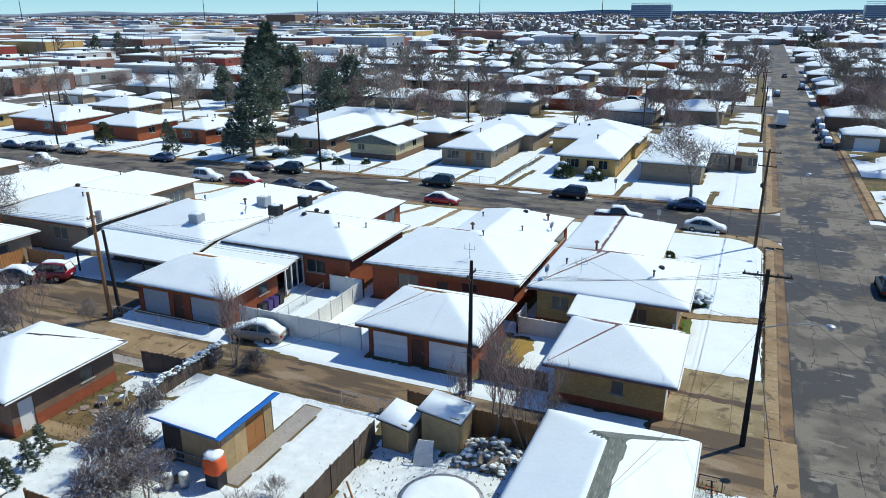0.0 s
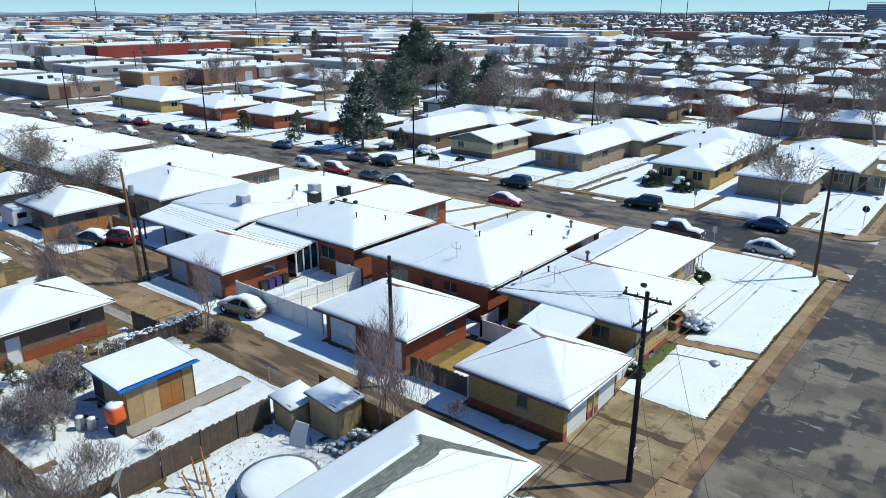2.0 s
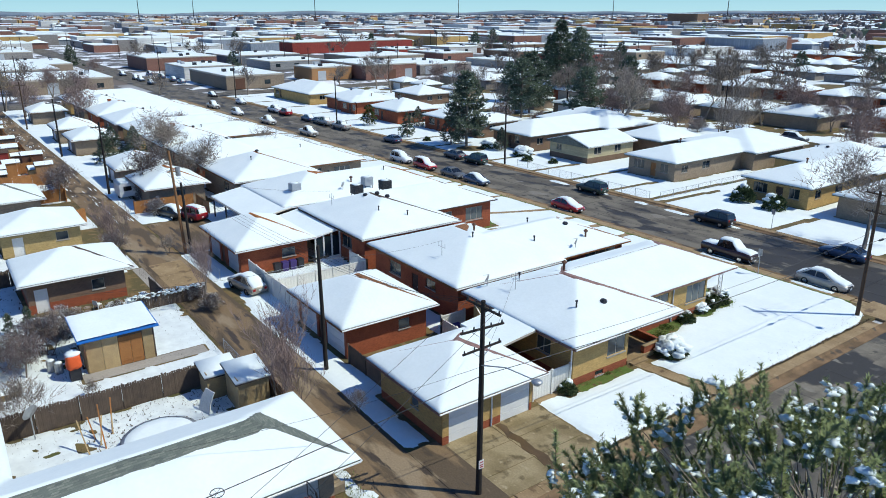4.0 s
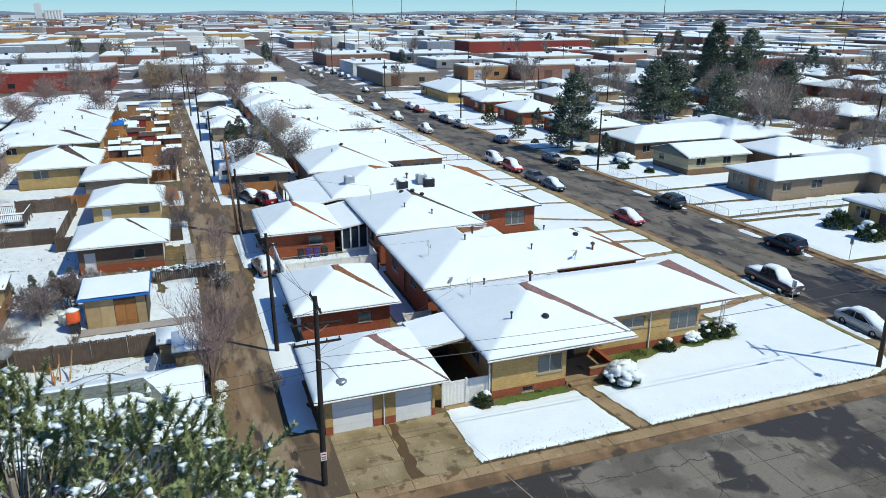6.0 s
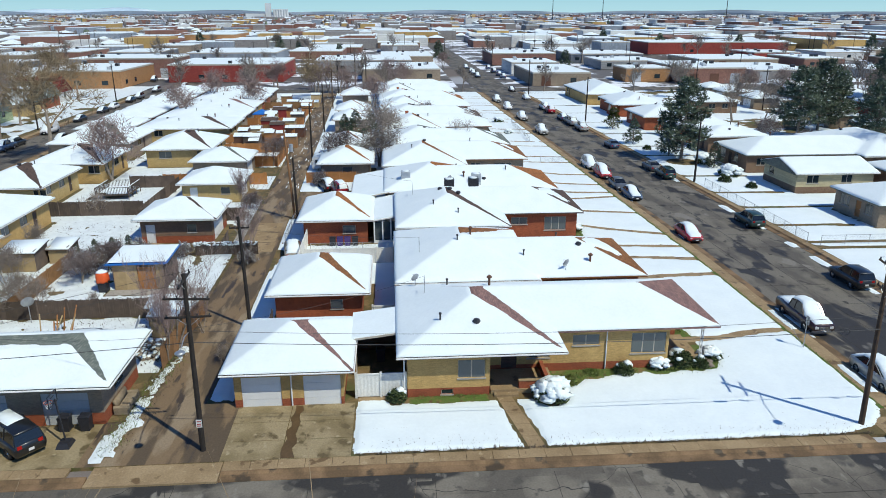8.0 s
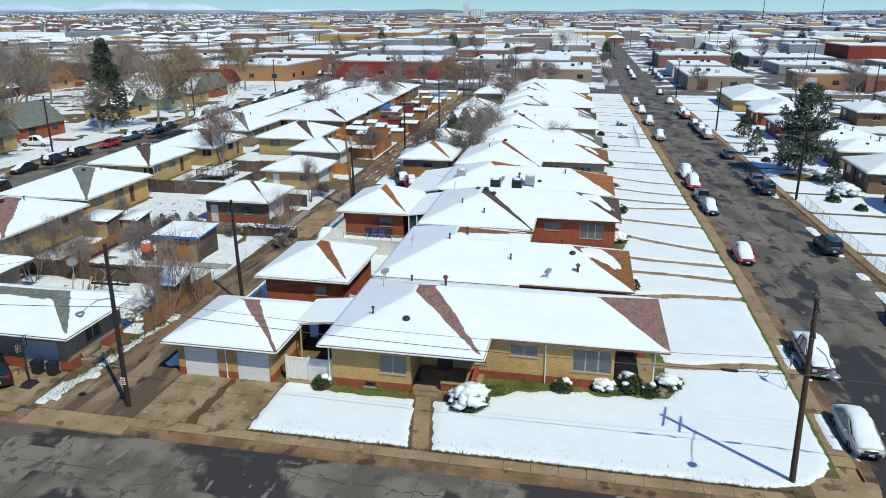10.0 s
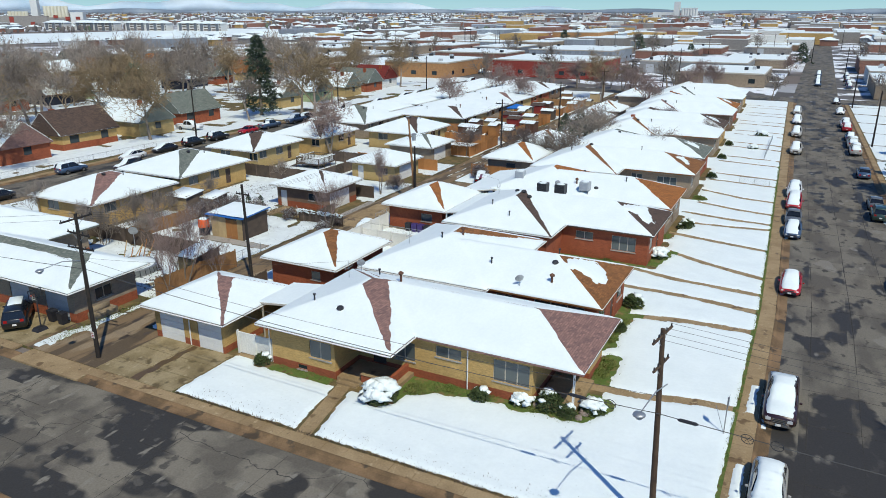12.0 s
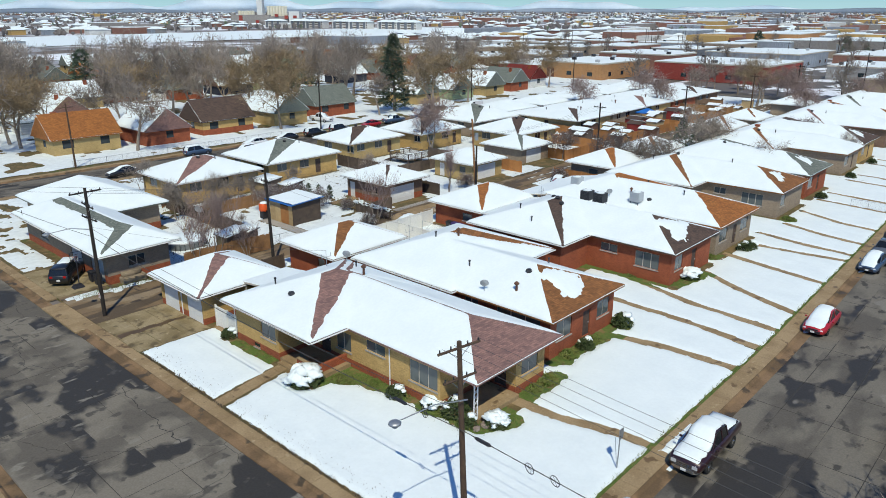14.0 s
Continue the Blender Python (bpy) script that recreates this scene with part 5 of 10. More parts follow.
# ---- north of the front street ----
# rects are the front wing last; eaves about 2.9 m
NORTH_HOUSES = (
    ([(-14.9, -1.7, 118.4, 139.2), (-14.9, -5.2, 107.1, 128)], "taupe", "grey", 90, "brown brick corner bungalow under snow"),
    ([(-32.6, -17.0, 123.0, 138.6), (-27.3, -17.5, 107.4, 130)], "tan", "grey", 91, "tan brick bungalow with snowy clipped shrubs in front"),
    ([(-49.6, -35.0, 123.6, 139.0), (-47.0, -37.2, 107.0, 130)], "taupe", "grey", 92, "taupe brick bungalow with an orange timber door"),
    ([(-85.6, -65.0, 124.4, 138.4), (-79.0, -67.4, 106.8, 132)], "brown", "grey", 94, "long low house with a snowy cross hip roof"),
    ([(-103.0, -94.6, 108.0, 120)], "red", "grey", 96, "small red brick house behind a chain link fence"),
    ([(-92.6, -84.2, 108.4, 120)], "brown", "grey", 97, "brown brick house behind dark pines"),
    ([(-122.4, -109.4, 106.2, 118.4)], "red", "grey", 98, "red brick bungalow beside a clipped juniper"),
    ([(-147.0, -129.6, 107.6, 120.0), (-137.0, -130.0, 106.4, 116)], "red", "grey", 99, "red brick bungalow with a front wing"),
    ([(-178.0, -152.6, 106.6, 121.0)], "tan", "grey", 88, "long tan bungalow near the cross street"),
    ([(-147.0, -134.0, 128.6, 140.0)], "brown", "grey", 87, "square brown house behind the front row"))
for r, wl, sh, sd, lab in NORTH_HOUSES:
    house("house", lab, reg(r), 2.9, 0.33, BRICK[wl], SHINGLE[sh], None, 0.6, None, 0.8,
          [(0, 1.5, 3.6, 1.1, 2.4, "w3"), (0, 4.4, 5.4, .3, 2.3, "dark"), (1, 3, 4.6, 1.2, 2.3, "w"), (1, 6.4, 7.8, 1.2, 2.3, "w")] if len(r) == 1 else
          [(3, 1, 3.0, 1.1, 2.4, "w3"), (3, 4.2, 5.2, .3, 2.3, "wood" if sd == 92 else "dark"), (3, 6.0, 7.4, 1.1, 2.4, "w"), (4, 1.6, 3.0, 1.2, 2.3, "w"), (4, 6.6, 8.4, 1.2, 2.3, "w")],
          res=0.35, vents=(("pipe", r[0][0] + 4, r[0][2] + 6), ("cap", r[0][0] + 6, r[0][2] + 5), ("flue", r[-1][0] + 5, r[-1][2] + 7)), seed=sd)
house("house", "cream sided gable house behind a chain link fence", reg([(-64.0, -54.1, 107.0, 119.1, "y")]), 2.85, 0.27, BRICK["cream"], SHINGLE["grey"], None, 0.5, BRICK["brown"], 0.9, [(0, 1.5, 2.8, 1.4, 2.4, "w"), (1, 1.5, 3.2, 1.4, 2.5, "w"), (1, 6.5, 8, 1.4, 2.5, "w")], res=0.35, seed=93)
house("house", "brown house with a snowy hip roof", reg([(-60.0, -50.0, 120.0, 131.5)]), 3.0, 0.36, BRICK["brown"], SHINGLE["grey"], None, 0.6, res=0.4, seed=95, gutters=False)

# generic far bungalows, copied
def bungalow(wl, sh, L, seed):
    r = [(-6.6, 6.6, -5.5, 6.0), (-6.6, 2.2, -9.5, 5.0)] if L else [(-6.6, 6.6, -6.0, 6.0)]
    return house("house", "brick bungalow under a snow-covered hip roof", r, 2.85, 0.34, BRICK[wl], SHINGLE[sh], None, 0.6, None, 0.8, [(0, 2, 4, 1.2, 2.5, "wc")] if not L else [], "house", "neighbourhood bungalows", 0.8, vents=(("pipe", 1, 1),), seed=seed, gutters=False, simple=True)


protos = [bungalow("taupe", "grey", True, 101), bungalow("red", "brown", False, 102), bungalow("dull", "dark", True, 103), bungalow("brown", "grey", False, 104)]
gar = house("garage", "small snow-roofed garage behind the houses", [(-4.2, 4.2, -3.8, 3.8)], 2.6, 0.36, BRICK["taupe"], SHINGLE["grey"], None, 0.5, None, 0.8, [(0, 1.6, 5.6, 0, 2.1, "garage")], "garage", "neighbourhood garages", 0.8, seed=105, gutters=False, simple=True)
poses = [[], [], [], []]
gposes = []
rnd = random.Random(11)
FAR_HOUSES = []
for row, (y, flip) in enumerate(((110, 0), (176, 1), (222, 0), (288, 1), (334, 0), (400, 1), (446, 0))):
    for i in range(30):
        x = -88 - 15.2 * i if row == 0 else 22 + 15.2 * 6 - 15.2 * i
        if row == 0 or (row == 1 and -68 < x < 0):
            continue
        if x < -180 or 1 < x < 18:
            continue
        x += rnd.uniform(-1.2, 1.2)
        yy = y + rnd.uniform(-1.5, 1.5)
        k = rnd.randrange(4)
        poses[k].append(pose(x, yy, 0, 0, 0, 180 * flip))
        FAR_HOUSES.append((x, yy))
        if rnd.random() < 0.6:
            gposes.append(pose(x + rnd.uniform(-2, 2), y + (28 if not flip else -25), 0, 0, 0, 180 * (1 - flip)))
for k, x, y in ((0, -55, 177), (1, -42.5, 187), (2, -25, 170), (0, -11, 176)):
    poses[k].append(pose(x, y, 0, 0, 0, 180))
    FAR_HOUSES.append((x, y))
# first house east of the side street
for y, fl in ((70, 1), (50, 0)):
    poses[1].append(pose(60, y, 0, 0, 0, 180 * fl))
for p, q in zip(protos, poses):
    put_all(p, q)
put_all(gar, gposes)

# ---- lying snow ----
def lying(name, label, xs, ys, bare, depth=0.085, soft=0.4, seed=0):
    def zf(X, Y):
        d = bare(X, Y)
        t = smooth01(d, soft)
        return 0.02 + np.where(d > 0, depth * t + 0.018 * t * vnoise(X, Y, 1.3, seed) + 0.012 * t * vnoise(X, Y, 0.35, seed + 2), -0.05)
    s = sheet(xs, ys, zf, lambda x, y: bare(x, y) > -0.45)
    return lone(name, s, YARDSNOW if name == "yard_snow" else SNOW, label, "snow", "", "stuff", True)


def roofs_d(X, Y, m=0.25, sun=0.55):
    d = np.full(X.shape, 9.0)
    for r in ROOFS:
        if r[1] < X.min() - 2 or r[0] > X.max() + 2 or r[3] < Y.min() - 2 or r[2] > Y.max() + 2:
            continue
        d = np.minimum(d, rect_d(X, Y, r[0] + 0.6, r[1] - 0.6 + sun * 0.6, r[2] + 0.6, r[3] - 0.6 + sun) - m)
    return d


def main_bare(X, Y):
    d = roofs_d(X, Y)
    d = np.minimum(d, rect_d(X, Y, -3.0, 3.2, 40.2, 48.35))
    d = np.minimum(d, rect_d(X, Y, -10.5, -3.2, 48.0, 51.6))
    d = np.minimum(d, rect_d(X, Y, -3.7, 3.2, 38.0, 40.6))
    d = np.minimum(d, seg_d(X, Y, -3.4, 57.9, 3.2, 59.2, 0.62))
    for n_walk, pts in enumerate(FRONT_WALKS):
        for p, q in zip(pts[:-1], pts[1:]):
            d = np.minimum(d, seg_d(X, Y, *p, *q, 0.30) + 0.2 * vnoise(X, Y, 1.1, 54 + n_walk))
    d = np.minimum(d, rect_d(X, Y, -60.5, -46.8, 38, 45.9) + 0.5 * vnoise(X, Y, 3, 5))
    d = np.minimum(d, seg_d(X, Y, -33.5, 39, -29, 38.2, 1.0) + 0.6 * vnoise(X, Y, 2, 6))
    # flower beds and grass by the corner house
    for k, (xa, ya, xb, yb, hw) in enumerate(((-4.6, 62.2, -5.4, 63.4, 0.8), (-5.4, 63.4, -6.0, 67.8, 0.45), (-6.2, 69.2, -6.4, 72.4, 0.75), (-6.6, 73.4, -8.2, 74.1, 0.75), (-11.6, 72.9, -14.8, 73.1, 0.7), (-17.2, 72.0, -22.4, 72.0, 0.75),
                                              (-25.4, 72.3, -25.6, 72.4, 0.5), (-36.0, 65.4, -37.2, 71.2, 0.85), (-37.6, 71.9, -41.0, 72.6, 0.55), (-46.2, 70.9, -47.0, 71.0, 0.7), (-34.6, 61.9, -35.2, 62.2, 0.6), (-66, 72.8, -66.4, 72.8, 0.8), (-3.3, 52.6, -3.3, 56.8, 0.5))):
        d = np.minimum(d, seg_d(X, Y, xa, ya, xb, yb, hw) + 0.4 * vnoise(X, Y, 1.0, 51 + k))
    d = np.minimum(d, np.hypot(X + 2.6, Y - 61.1) - 1.0)
    d = np.minimum(d, np.hypot(X + 3.0, Y - 51.0) - 0.6)
    d = np.minimum(d, seg_d(X, Y, -14.2, 42.2, -14.2, 48.2, 1.0) + 0.5 * vnoise(X, Y, 1.0, 55))
    edge = np.minimum(np.minimum(Y - 38.75, 82.02 - Y), 2.85 - X)
    d = np.minimum(d, edge)
    corner = 4.2 - np.hypot(np.maximum(X + 1.5, 0), np.maximum(Y - 77.95, 0))
    d = np.where((X > -1.5) & (Y > 77.95), np.minimum(d, corner), d)
    return d + 0.12 * vnoise(X, Y, 0.9, 3) + 0.07 * vnoise(X, Y, 0.3, 4) - 0.05


lying("lawn_snow", "smooth fresh snow on the lawns", np.append(np.arange(-95, 0.4, 0.26), 0.4), np.arange(38.7, 82.2, 0.26), main_bare, seed=1)
STEPS = [(1.55 + 0.1 * (i % 2) * (1 if i % 4 else -1) + 0.25 * math.sin(i * 0.21), 48.9 + 0.36 * i) for i in range(82)]


def trodden(X, Y):
    d = main_bare(X, Y)
    for fx, fy in STEPS:
        d = np.minimum(d, 9 - 8.93 * np.exp(-(((X - fx) / 0.11) ** 2 + ((Y - fy) / 0.16) ** 2)))
    return d - 0.10 * np.clip(1 - (2.85 - X) / 0.7, 0, 1) * (vnoise(X, Y, 0.22, 44) + 0.4)


lying("lawn_snow", "lawn snow with a line of footprints", np.arange(0.4, 2.95, 0.085), np.arange(38.7, 82.2, 0.1), trodden, seed=1)
for x0, x1, y0, y1 in ((-95, 0.2, 81.75, 82.09),):
    lone("verge", long_box(x0, x1, y0, y1, -0.1, 0.024), GRASS_EDGE, "narrow strip of wet winter grass", "grass", "", "structure")
for x0, x1, y0, y1 in ((-6.4, -2.9, 61.4, 75.2), (-9.4, -6.42, 72.6, 75.2), (-15.8, -10.9, 72.65, 74.4), (-26.4, -15.9, 71.45, 73.6), (-38.4, -34.9, 61.2, 71.35), (-42, -36.2, 71.38, 73.6), (-48, -45.2, 70.0, 72.0), (-68, -65, 72, 73.8), (-3.48, -2.4, 51.8, 57)):
    lone("verge", Shape().box(x0, x1, y0, y1, -0.1, 0.022), GRASS_EDGE, "green winter grass along the wall", "grass", "", "structure")
lying("lawn_snow", "smooth fresh snow on the lawns", np.arange(-187, -94.8, 0.8), np.arange(38.7, 82.2, 0.6), main_bare, seed=2)


for k, x in enumerate((-13.3, -3.4)):
    lying("verge_snow", "wet snow left on the pavement in a parked car's shade", np.arange(x - 2.6, x + 2.0, .07), np.arange(82.2, 83.1, .07),
          lambda X, Y: np.minimum(2.0 - np.abs(X - x + .3), np.minimum(Y - 82.45, 83.05 - Y)) + .16 * vnoise(X, Y, .8, 90 + k) + .07 * vnoise(X, Y, .25, 95 + k), .06, .25, 91 + k)


def south_bare(X, Y):
    d = roofs_d(X, Y)
    for x0, x1, y0, y1 in ((-1.6, 3.2, 23.6, 33.4), (-45, -36.5, 33, 35), (-34.3, -29.3, 34.6, 37.6), (-24.4, -22.8, 25, 33.8), (-38.6, -33.6, 24.8, 26.3)):
        d = np.minimum(d, rect_d(X, Y, x0, x1, y0, y1))
    d = np.minimum(d, seg_d(X, Y, -18.2, 20, -18.2, 34, 0.5) + 0.35 * vnoise(X, Y, 1.2, 8))
    for r in ((-45.4, -37.3, 23.3, 32.3), (-63.4, -55.1, 23.5, 32.1), (-78.6, -69.8, 21.6, 30.6)):
        d = np.minimum(d, rect_d(X, Y, r[0] + 1, r[1] - 1, r[3] - 1, 35))
    d = np.minimum(d, rect_d(X, Y, -38, -33.5, 26, 31) + 0.9 * vnoise(X, Y, 1.4, 31))
    patch = 1.1 * vnoise(X, Y, 2.2, 9) + 0.3 * vnoise(X, Y, .6, 19) + 0.3
    worn = np.where(X > -20, 0.05, np.where(X < -46, 0.45, 0.3))
    d = np.minimum(d, patch + worn)
    d = np.minimum(d, np.minimum(34.5 - Y, np.minimum(Y + 8.1, 2.85 - X)) + 0.5 * vnoise(X, Y, 1.5, 10))
    return d + 0.12 * vnoise(X, Y, 0.7, 12)


lying("yard_snow", "patchy trampled snow in the back yards", np.arange(-100, 3.0, 0.34), np.arange(-8.2, 34.6, 0.34), south_bare, 0.07, 0.4, 3)
lying("yard_snow", "patchy trampled snow in the back yards", np.arange(-187, -99.6, 1.0), np.arange(-8.2, 34.6, 0.8), south_bare, 0.07, 0.4, 4)

N_WALKS = [(-4, 104), (-16, 105), (-31.5, 108), (-33.4, 120), (-40, 105.5), (-48, 118), (-56, 106), (-66.5, 106), (-83, 105)] + [(-92 - 15.2 * k, 105) for k in range(8)]


def north_bare(X, Y):
    d = roofs_d(X, Y, 0.2, 0.2)
    for x, y in FAR_HOUSES:
        if 90 < y < 230:
            d = np.minimum(d, rect_d(X, Y, x - 6.2, x + 6.2, y - 7, y + 7))
    for x, y in N_WALKS:
        d = np.minimum(d, seg_d(X, Y, x, 96, x + 0.6, y, 0.55))
    d = np.minimum(d, np.hypot(X + 77, Y - 101) - 2.8)
    d = np.minimum(d, 1.4 * vnoise(X, Y, 5, 21) + np.where(Y > 128, 0.15, 1.5))
    return np.minimum(d, np.minimum(Y - 96.5, 2.8 - X)) + 0.12 * vnoise(X, Y, 1.0, 22)


lying("lawn_snow", "fresh snow on lawns across the street", np.arange(-105, 3, 0.5), np.arange(96.4, 150, 0.5), north_bare, seed=5)
lying("lawn_snow", "fresh snow on lawns across the street", np.arange(-187, -104.5, 1.1), np.arange(96.4, 193.5, 1.1), north_bare, seed=6)
lying("lawn_snow", "fresh snow on lawns across the street", np.arange(-105, 3, 1.0), np.arange(149.5, 193.5, 1.0), north_bare, seed=6)


def patchy(level, sc, sd):
    return lambda X, Y: 1.5 * vnoise(X, Y, sc, sd) + level


lying("yard_snow", "patchy snow between far houses", np.arange(-270, 3, 3.0), np.arange(208, 470, 3.0), patchy(-0.1, 9, 30), 0.1, 0.6, 7)
lying("yard_snow", "patchy snow between far houses", np.arange(16.4, 160, 1.5), np.arange(96.6, 193, 1.5), patchy(0.1, 6, 32), 0.1, 0.5, 8)
lying("yard_snow", "patchy snow between far houses", np.arange(16.4, 160, 3.0), np.arange(208, 470, 3.0), patchy(-.1, 9, 33), 0.1, 0.6, 8)
lying("yard_snow", "patchy snow on the corner lot", np.arange(16.4, 80, 0.8), np.arange(-8, 81.3, 0.8), patchy(0.4, 5, 34), 0.1, 0.5, 9)
lying("yard_snow", "patchy snow between old gabled houses", np.arange(-212, 40, 1.6), np.arange(-128, -21.2, 1.2), patchy(0.35, 5, 35), 0.1, 0.5, 10)
lying("park_snow", "open snow field of a distant park", np.arange(-700, -150, 8), np.arange(-620, -420, 8), patchy(1.0, 60, 36), 0.3, 1.0, 11)

# ---- parked vehicles ----
def wheel(parent, x, y, r, side, full=True):
    t = Shape()
    n = 16
    w = 0.11
    prof = ((r * 0.62, -w), (r * 0.95, -w), (r, -w * 0.6), (r, w * 0.6), (r * 0.95, w), (r * 0.62, w))
    t.rings([[(x + q * math.cos(a), y + o, r + q * math.sin(a)) for q, o in prof] for a in [2 * math.pi * k / n for k in range(n + 1)]], False)
    tyre = part("wheel", t, RUBBER, parent, "", True)
    if not full:
        return
    rim = Shape()
    o = side * 0.09
    rim.rings([[(x + r * 0.64 * math.cos(a), y + o * q, r + r * 0.64 * math.sin(a)) for a in [2 * math.pi * k / n for k in range(n)]] for q in (-0.6, 0.75)])
    rim.tube((x, y + o * 0.75, r), (x, y + o * 1.05, r), r * 0.18, r * 0.15, 8)
    part("rim", rim, CHROME, tyre)


def vehicle(kind, colour, label, snow=1.0, seed=0, full=True):
    """A parked vehicle at the origin, front towards +x."""
    c = thing("car" if kind in ("sedan", "suv") else ("pickup_truck" if kind == "pickup" else "van"), 0, 0, 0, label, "car" if kind in ("sedan", "suv") else ("pickup" if kind == "pickup" else "van"))
    P = PAINT[colour]
    if kind == "sedan":
        L, W, r, sh = 4.75, 0.90, 0.33, 0.93
        body = [(-L / 2, .38, .72, .74), (-L / 2 + .06, .28, .88, .82), (-L / 2 + .5, .22, .98, .89), (-1.2, .2, .98, .9), (0.9, .2, .95, .9), (1.75, .22, .84, .88), (L / 2 - .2, .26, .72, .8), (L / 2, .34, .58, .68)]
        gh = [(-1.85, .97, .97), (-1.1, .97, 1.40), (-0.55, .97, 1.46), (0.1, .96, 1.43), (1.1, .95, .95)]
    elif kind == "suv":
        L, W, r, sh = 4.75, 0.93, 0.37, 1.05
        body = [(-L / 2, .45, .98, .82), (-L / 2 + .08, .32, 1.06, .9), (-1.4, .28, 1.08, .93), (0.8, .28, 1.05, .93), (1.75, .3, 1.0, .92), (L / 2 - .15, .34, .86, .84), (L / 2, .42, .72, .72)]
        gh = [(-2.3, 1.06, 1.06), (-2.05, 1.07, 1.66), (-1.2, 1.07, 1.75), (0.1, 1.06, 1.72), (0.95, 1.04, 1.04)]
    elif kind == "pickup":
        L, W, r, sh = 5.7, 0.98, 0.40, 1.12
        body = [(-L / 2, .5, 1.1, .9), (-L / 2 + .06, .42, 1.16, .96), (-0.9, .38, 1.16, .97), (1.2, .38, 1.14, .98), (L / 2 - .6, .4, 1.12, .97), (L / 2 - .1, .42, 1.02, .9), (L / 2, .48, .85, .84)]
        gh = [(-0.95, 1.15, 1.15), (-0.85, 1.15, 1.78), (-0.3, 1.15, 1.88), (0.55, 1.14, 1.85), (1.25, 1.13, 1.13)]
    else:
        L, W, r, sh = 5.4, 0.98, 0.36, 1.2
        body = [(-L / 2, .4, 1.15, .95), (-1, .3, 1.2, .98), (1.6, .3, 1.18, .98), (L / 2 - .2, .34, 1.0, .9), (L / 2, .42, .8, .8)]
        gh = [(-2.66, 1.16, 1.16), (-2.6, 1.18, 2.2), (0.6, 1.2, 2.25), (1.1, 1.2, 2.05), (1.95, 1.12, 1.12)]
    bs = Shape()
    bs.rings([[(x, -w * .9, zb), (x, -w, zb + (zt - zb) * .35), (x, -w, zb + (zt - zb) * .75), (x, -w * .9, zt), (x, 0, zt + .035), (x, w * .9, zt), (x, w, zb + (zt - zb) * .75), (x, w, zb + (zt - zb) * .35), (x, w * .9, zb)] for x, zb, zt, w in body])
    part("body", bs, P, c, "", True)
    g = Shape()
    tw = W * 0.70
    rings = []
    for x, zb, zt in gh:
        k = min(1, (zt - zb) / 0.45)
        w1 = W * 0.88 * (1 - k) + tw * k
        rings.append([(x, -W * .88, zb - .01), (x, -w1, zt), (x, w1, zt), (x, W * .88, zb - .01)])
    g.rings(rings)
    part("window_glass", g, CARGLASS, c)
    roof = Shape()
    mid = [q for q in gh if q[2] - q[1] > 0.3]
    x0, x1 = mid[0][0] - .05, mid[-1][0] + .08
    roof.rings([[(x, -tw - .02, z - .03), (x, -tw + .06, z + .03), (x, 0, z + .055), (x, tw - .06, z + .03), (x, tw + .02, z - .03)] for x, z in [(x0, mid[0][2] - .02)] + [(q[0], q[2]) for q in mid] + [(x1, mid[-1][2] - .03)]])
    part("roof", roof, P, c, "", True)
    for s in (-1, 1):
        for a, b in ((gh[-1], mid[-1]), (gh[0], mid[0])) if full else ():
            part("pillar", Shape().tube((a[0], s * W * .88, a[1]), (b[0], s * (tw + .01), b[2]), .035, .035, 5), P, c)
        xm = (mid[0][0] + mid[-1][0]) / 2
        part("pillar", Shape().tube((xm, s * W * .885, sh), (xm, s * (tw + .012), mid[-1][2]), .04, .04, 5), P if kind != "van" else P, c)
        if kind == "van":
            part("side_panel", Shape().rings([[(x, s * W * .89, 1.15), (x, s * (tw + .03), 2.2), (x, s * (tw + .01), 2.2), (x, s * W * .86, 1.15)] for x in (-2.55, .3)]), P, c)
        if full:
            part("mirror", Shape().lump((gh[-1][0] - .25, s * (W + .1), sh + .08), .09, .11, .08, 2, 6, 3, .05), P, c)
        xf = L / 2
        part("headlight", Shape().lump((xf - .12, s * W * .66, body[-1][2] + .02), .12, .16, .07, 2, 7, 4, .02), CLEAR_LENS, c)
        part("tail_light", Shape().box(-xf - .01, -xf + .14, s * W * .62 - .12, s * W * .62 + .14 * 1, body[0][2] - .14, body[0][2] + .06), RED_LENS, c)
        wb = L * 0.29
        for x in (-wb, wb * 1.02):
            wheel(c, x, s * (W - .1), r, s, full)
    part("bumper", Shape().rings([[(L / 2 - .12, -W * .8, .36), (L / 2 + .04, -W * .55, .36), (L / 2 + .06, 0, .36), (L / 2 + .04, W * .55, .36), (L / 2 - .12, W * .8, .36)], [(L / 2 - .12, -W * .8, .54), (L / 2 + .04, -W * .55, .54), (L / 2 + .06, 0, .54), (L / 2 + .04, W * .55, .54), (L / 2 - .12, W * .8, .54)]]), CHROME if kind == "pickup" else BLACKPLASTIC, c)
    if full:
        part("grille", Shape().box(L / 2 - .06, L / 2 + .015, -W * .42, W * .42, .58, body[-1][2] - .02 if body[-1][2] > .62 else .66), BLACKPLASTIC, c)
    if kind == "pickup" and full:
        for z in (.60, .70, .80):
            part("grille_bar", Shape().box(L / 2 - .02, L / 2 + .035, -W * .44, W * .44, z, z + .035), CHROME, c)
        for s in (-1, 1):
            part("headlight_lens", Shape().box(L / 2 - .12, L / 2 + .02, s * W * .62 - .15, s * W * .62 + .15, .66, .86), CLEAR_LENS, c)
    if full:
        part("number_plate", Shape().box(L / 2 + .05, L / 2 + .075, -.15, .15, .38, .52), WHITE, c)
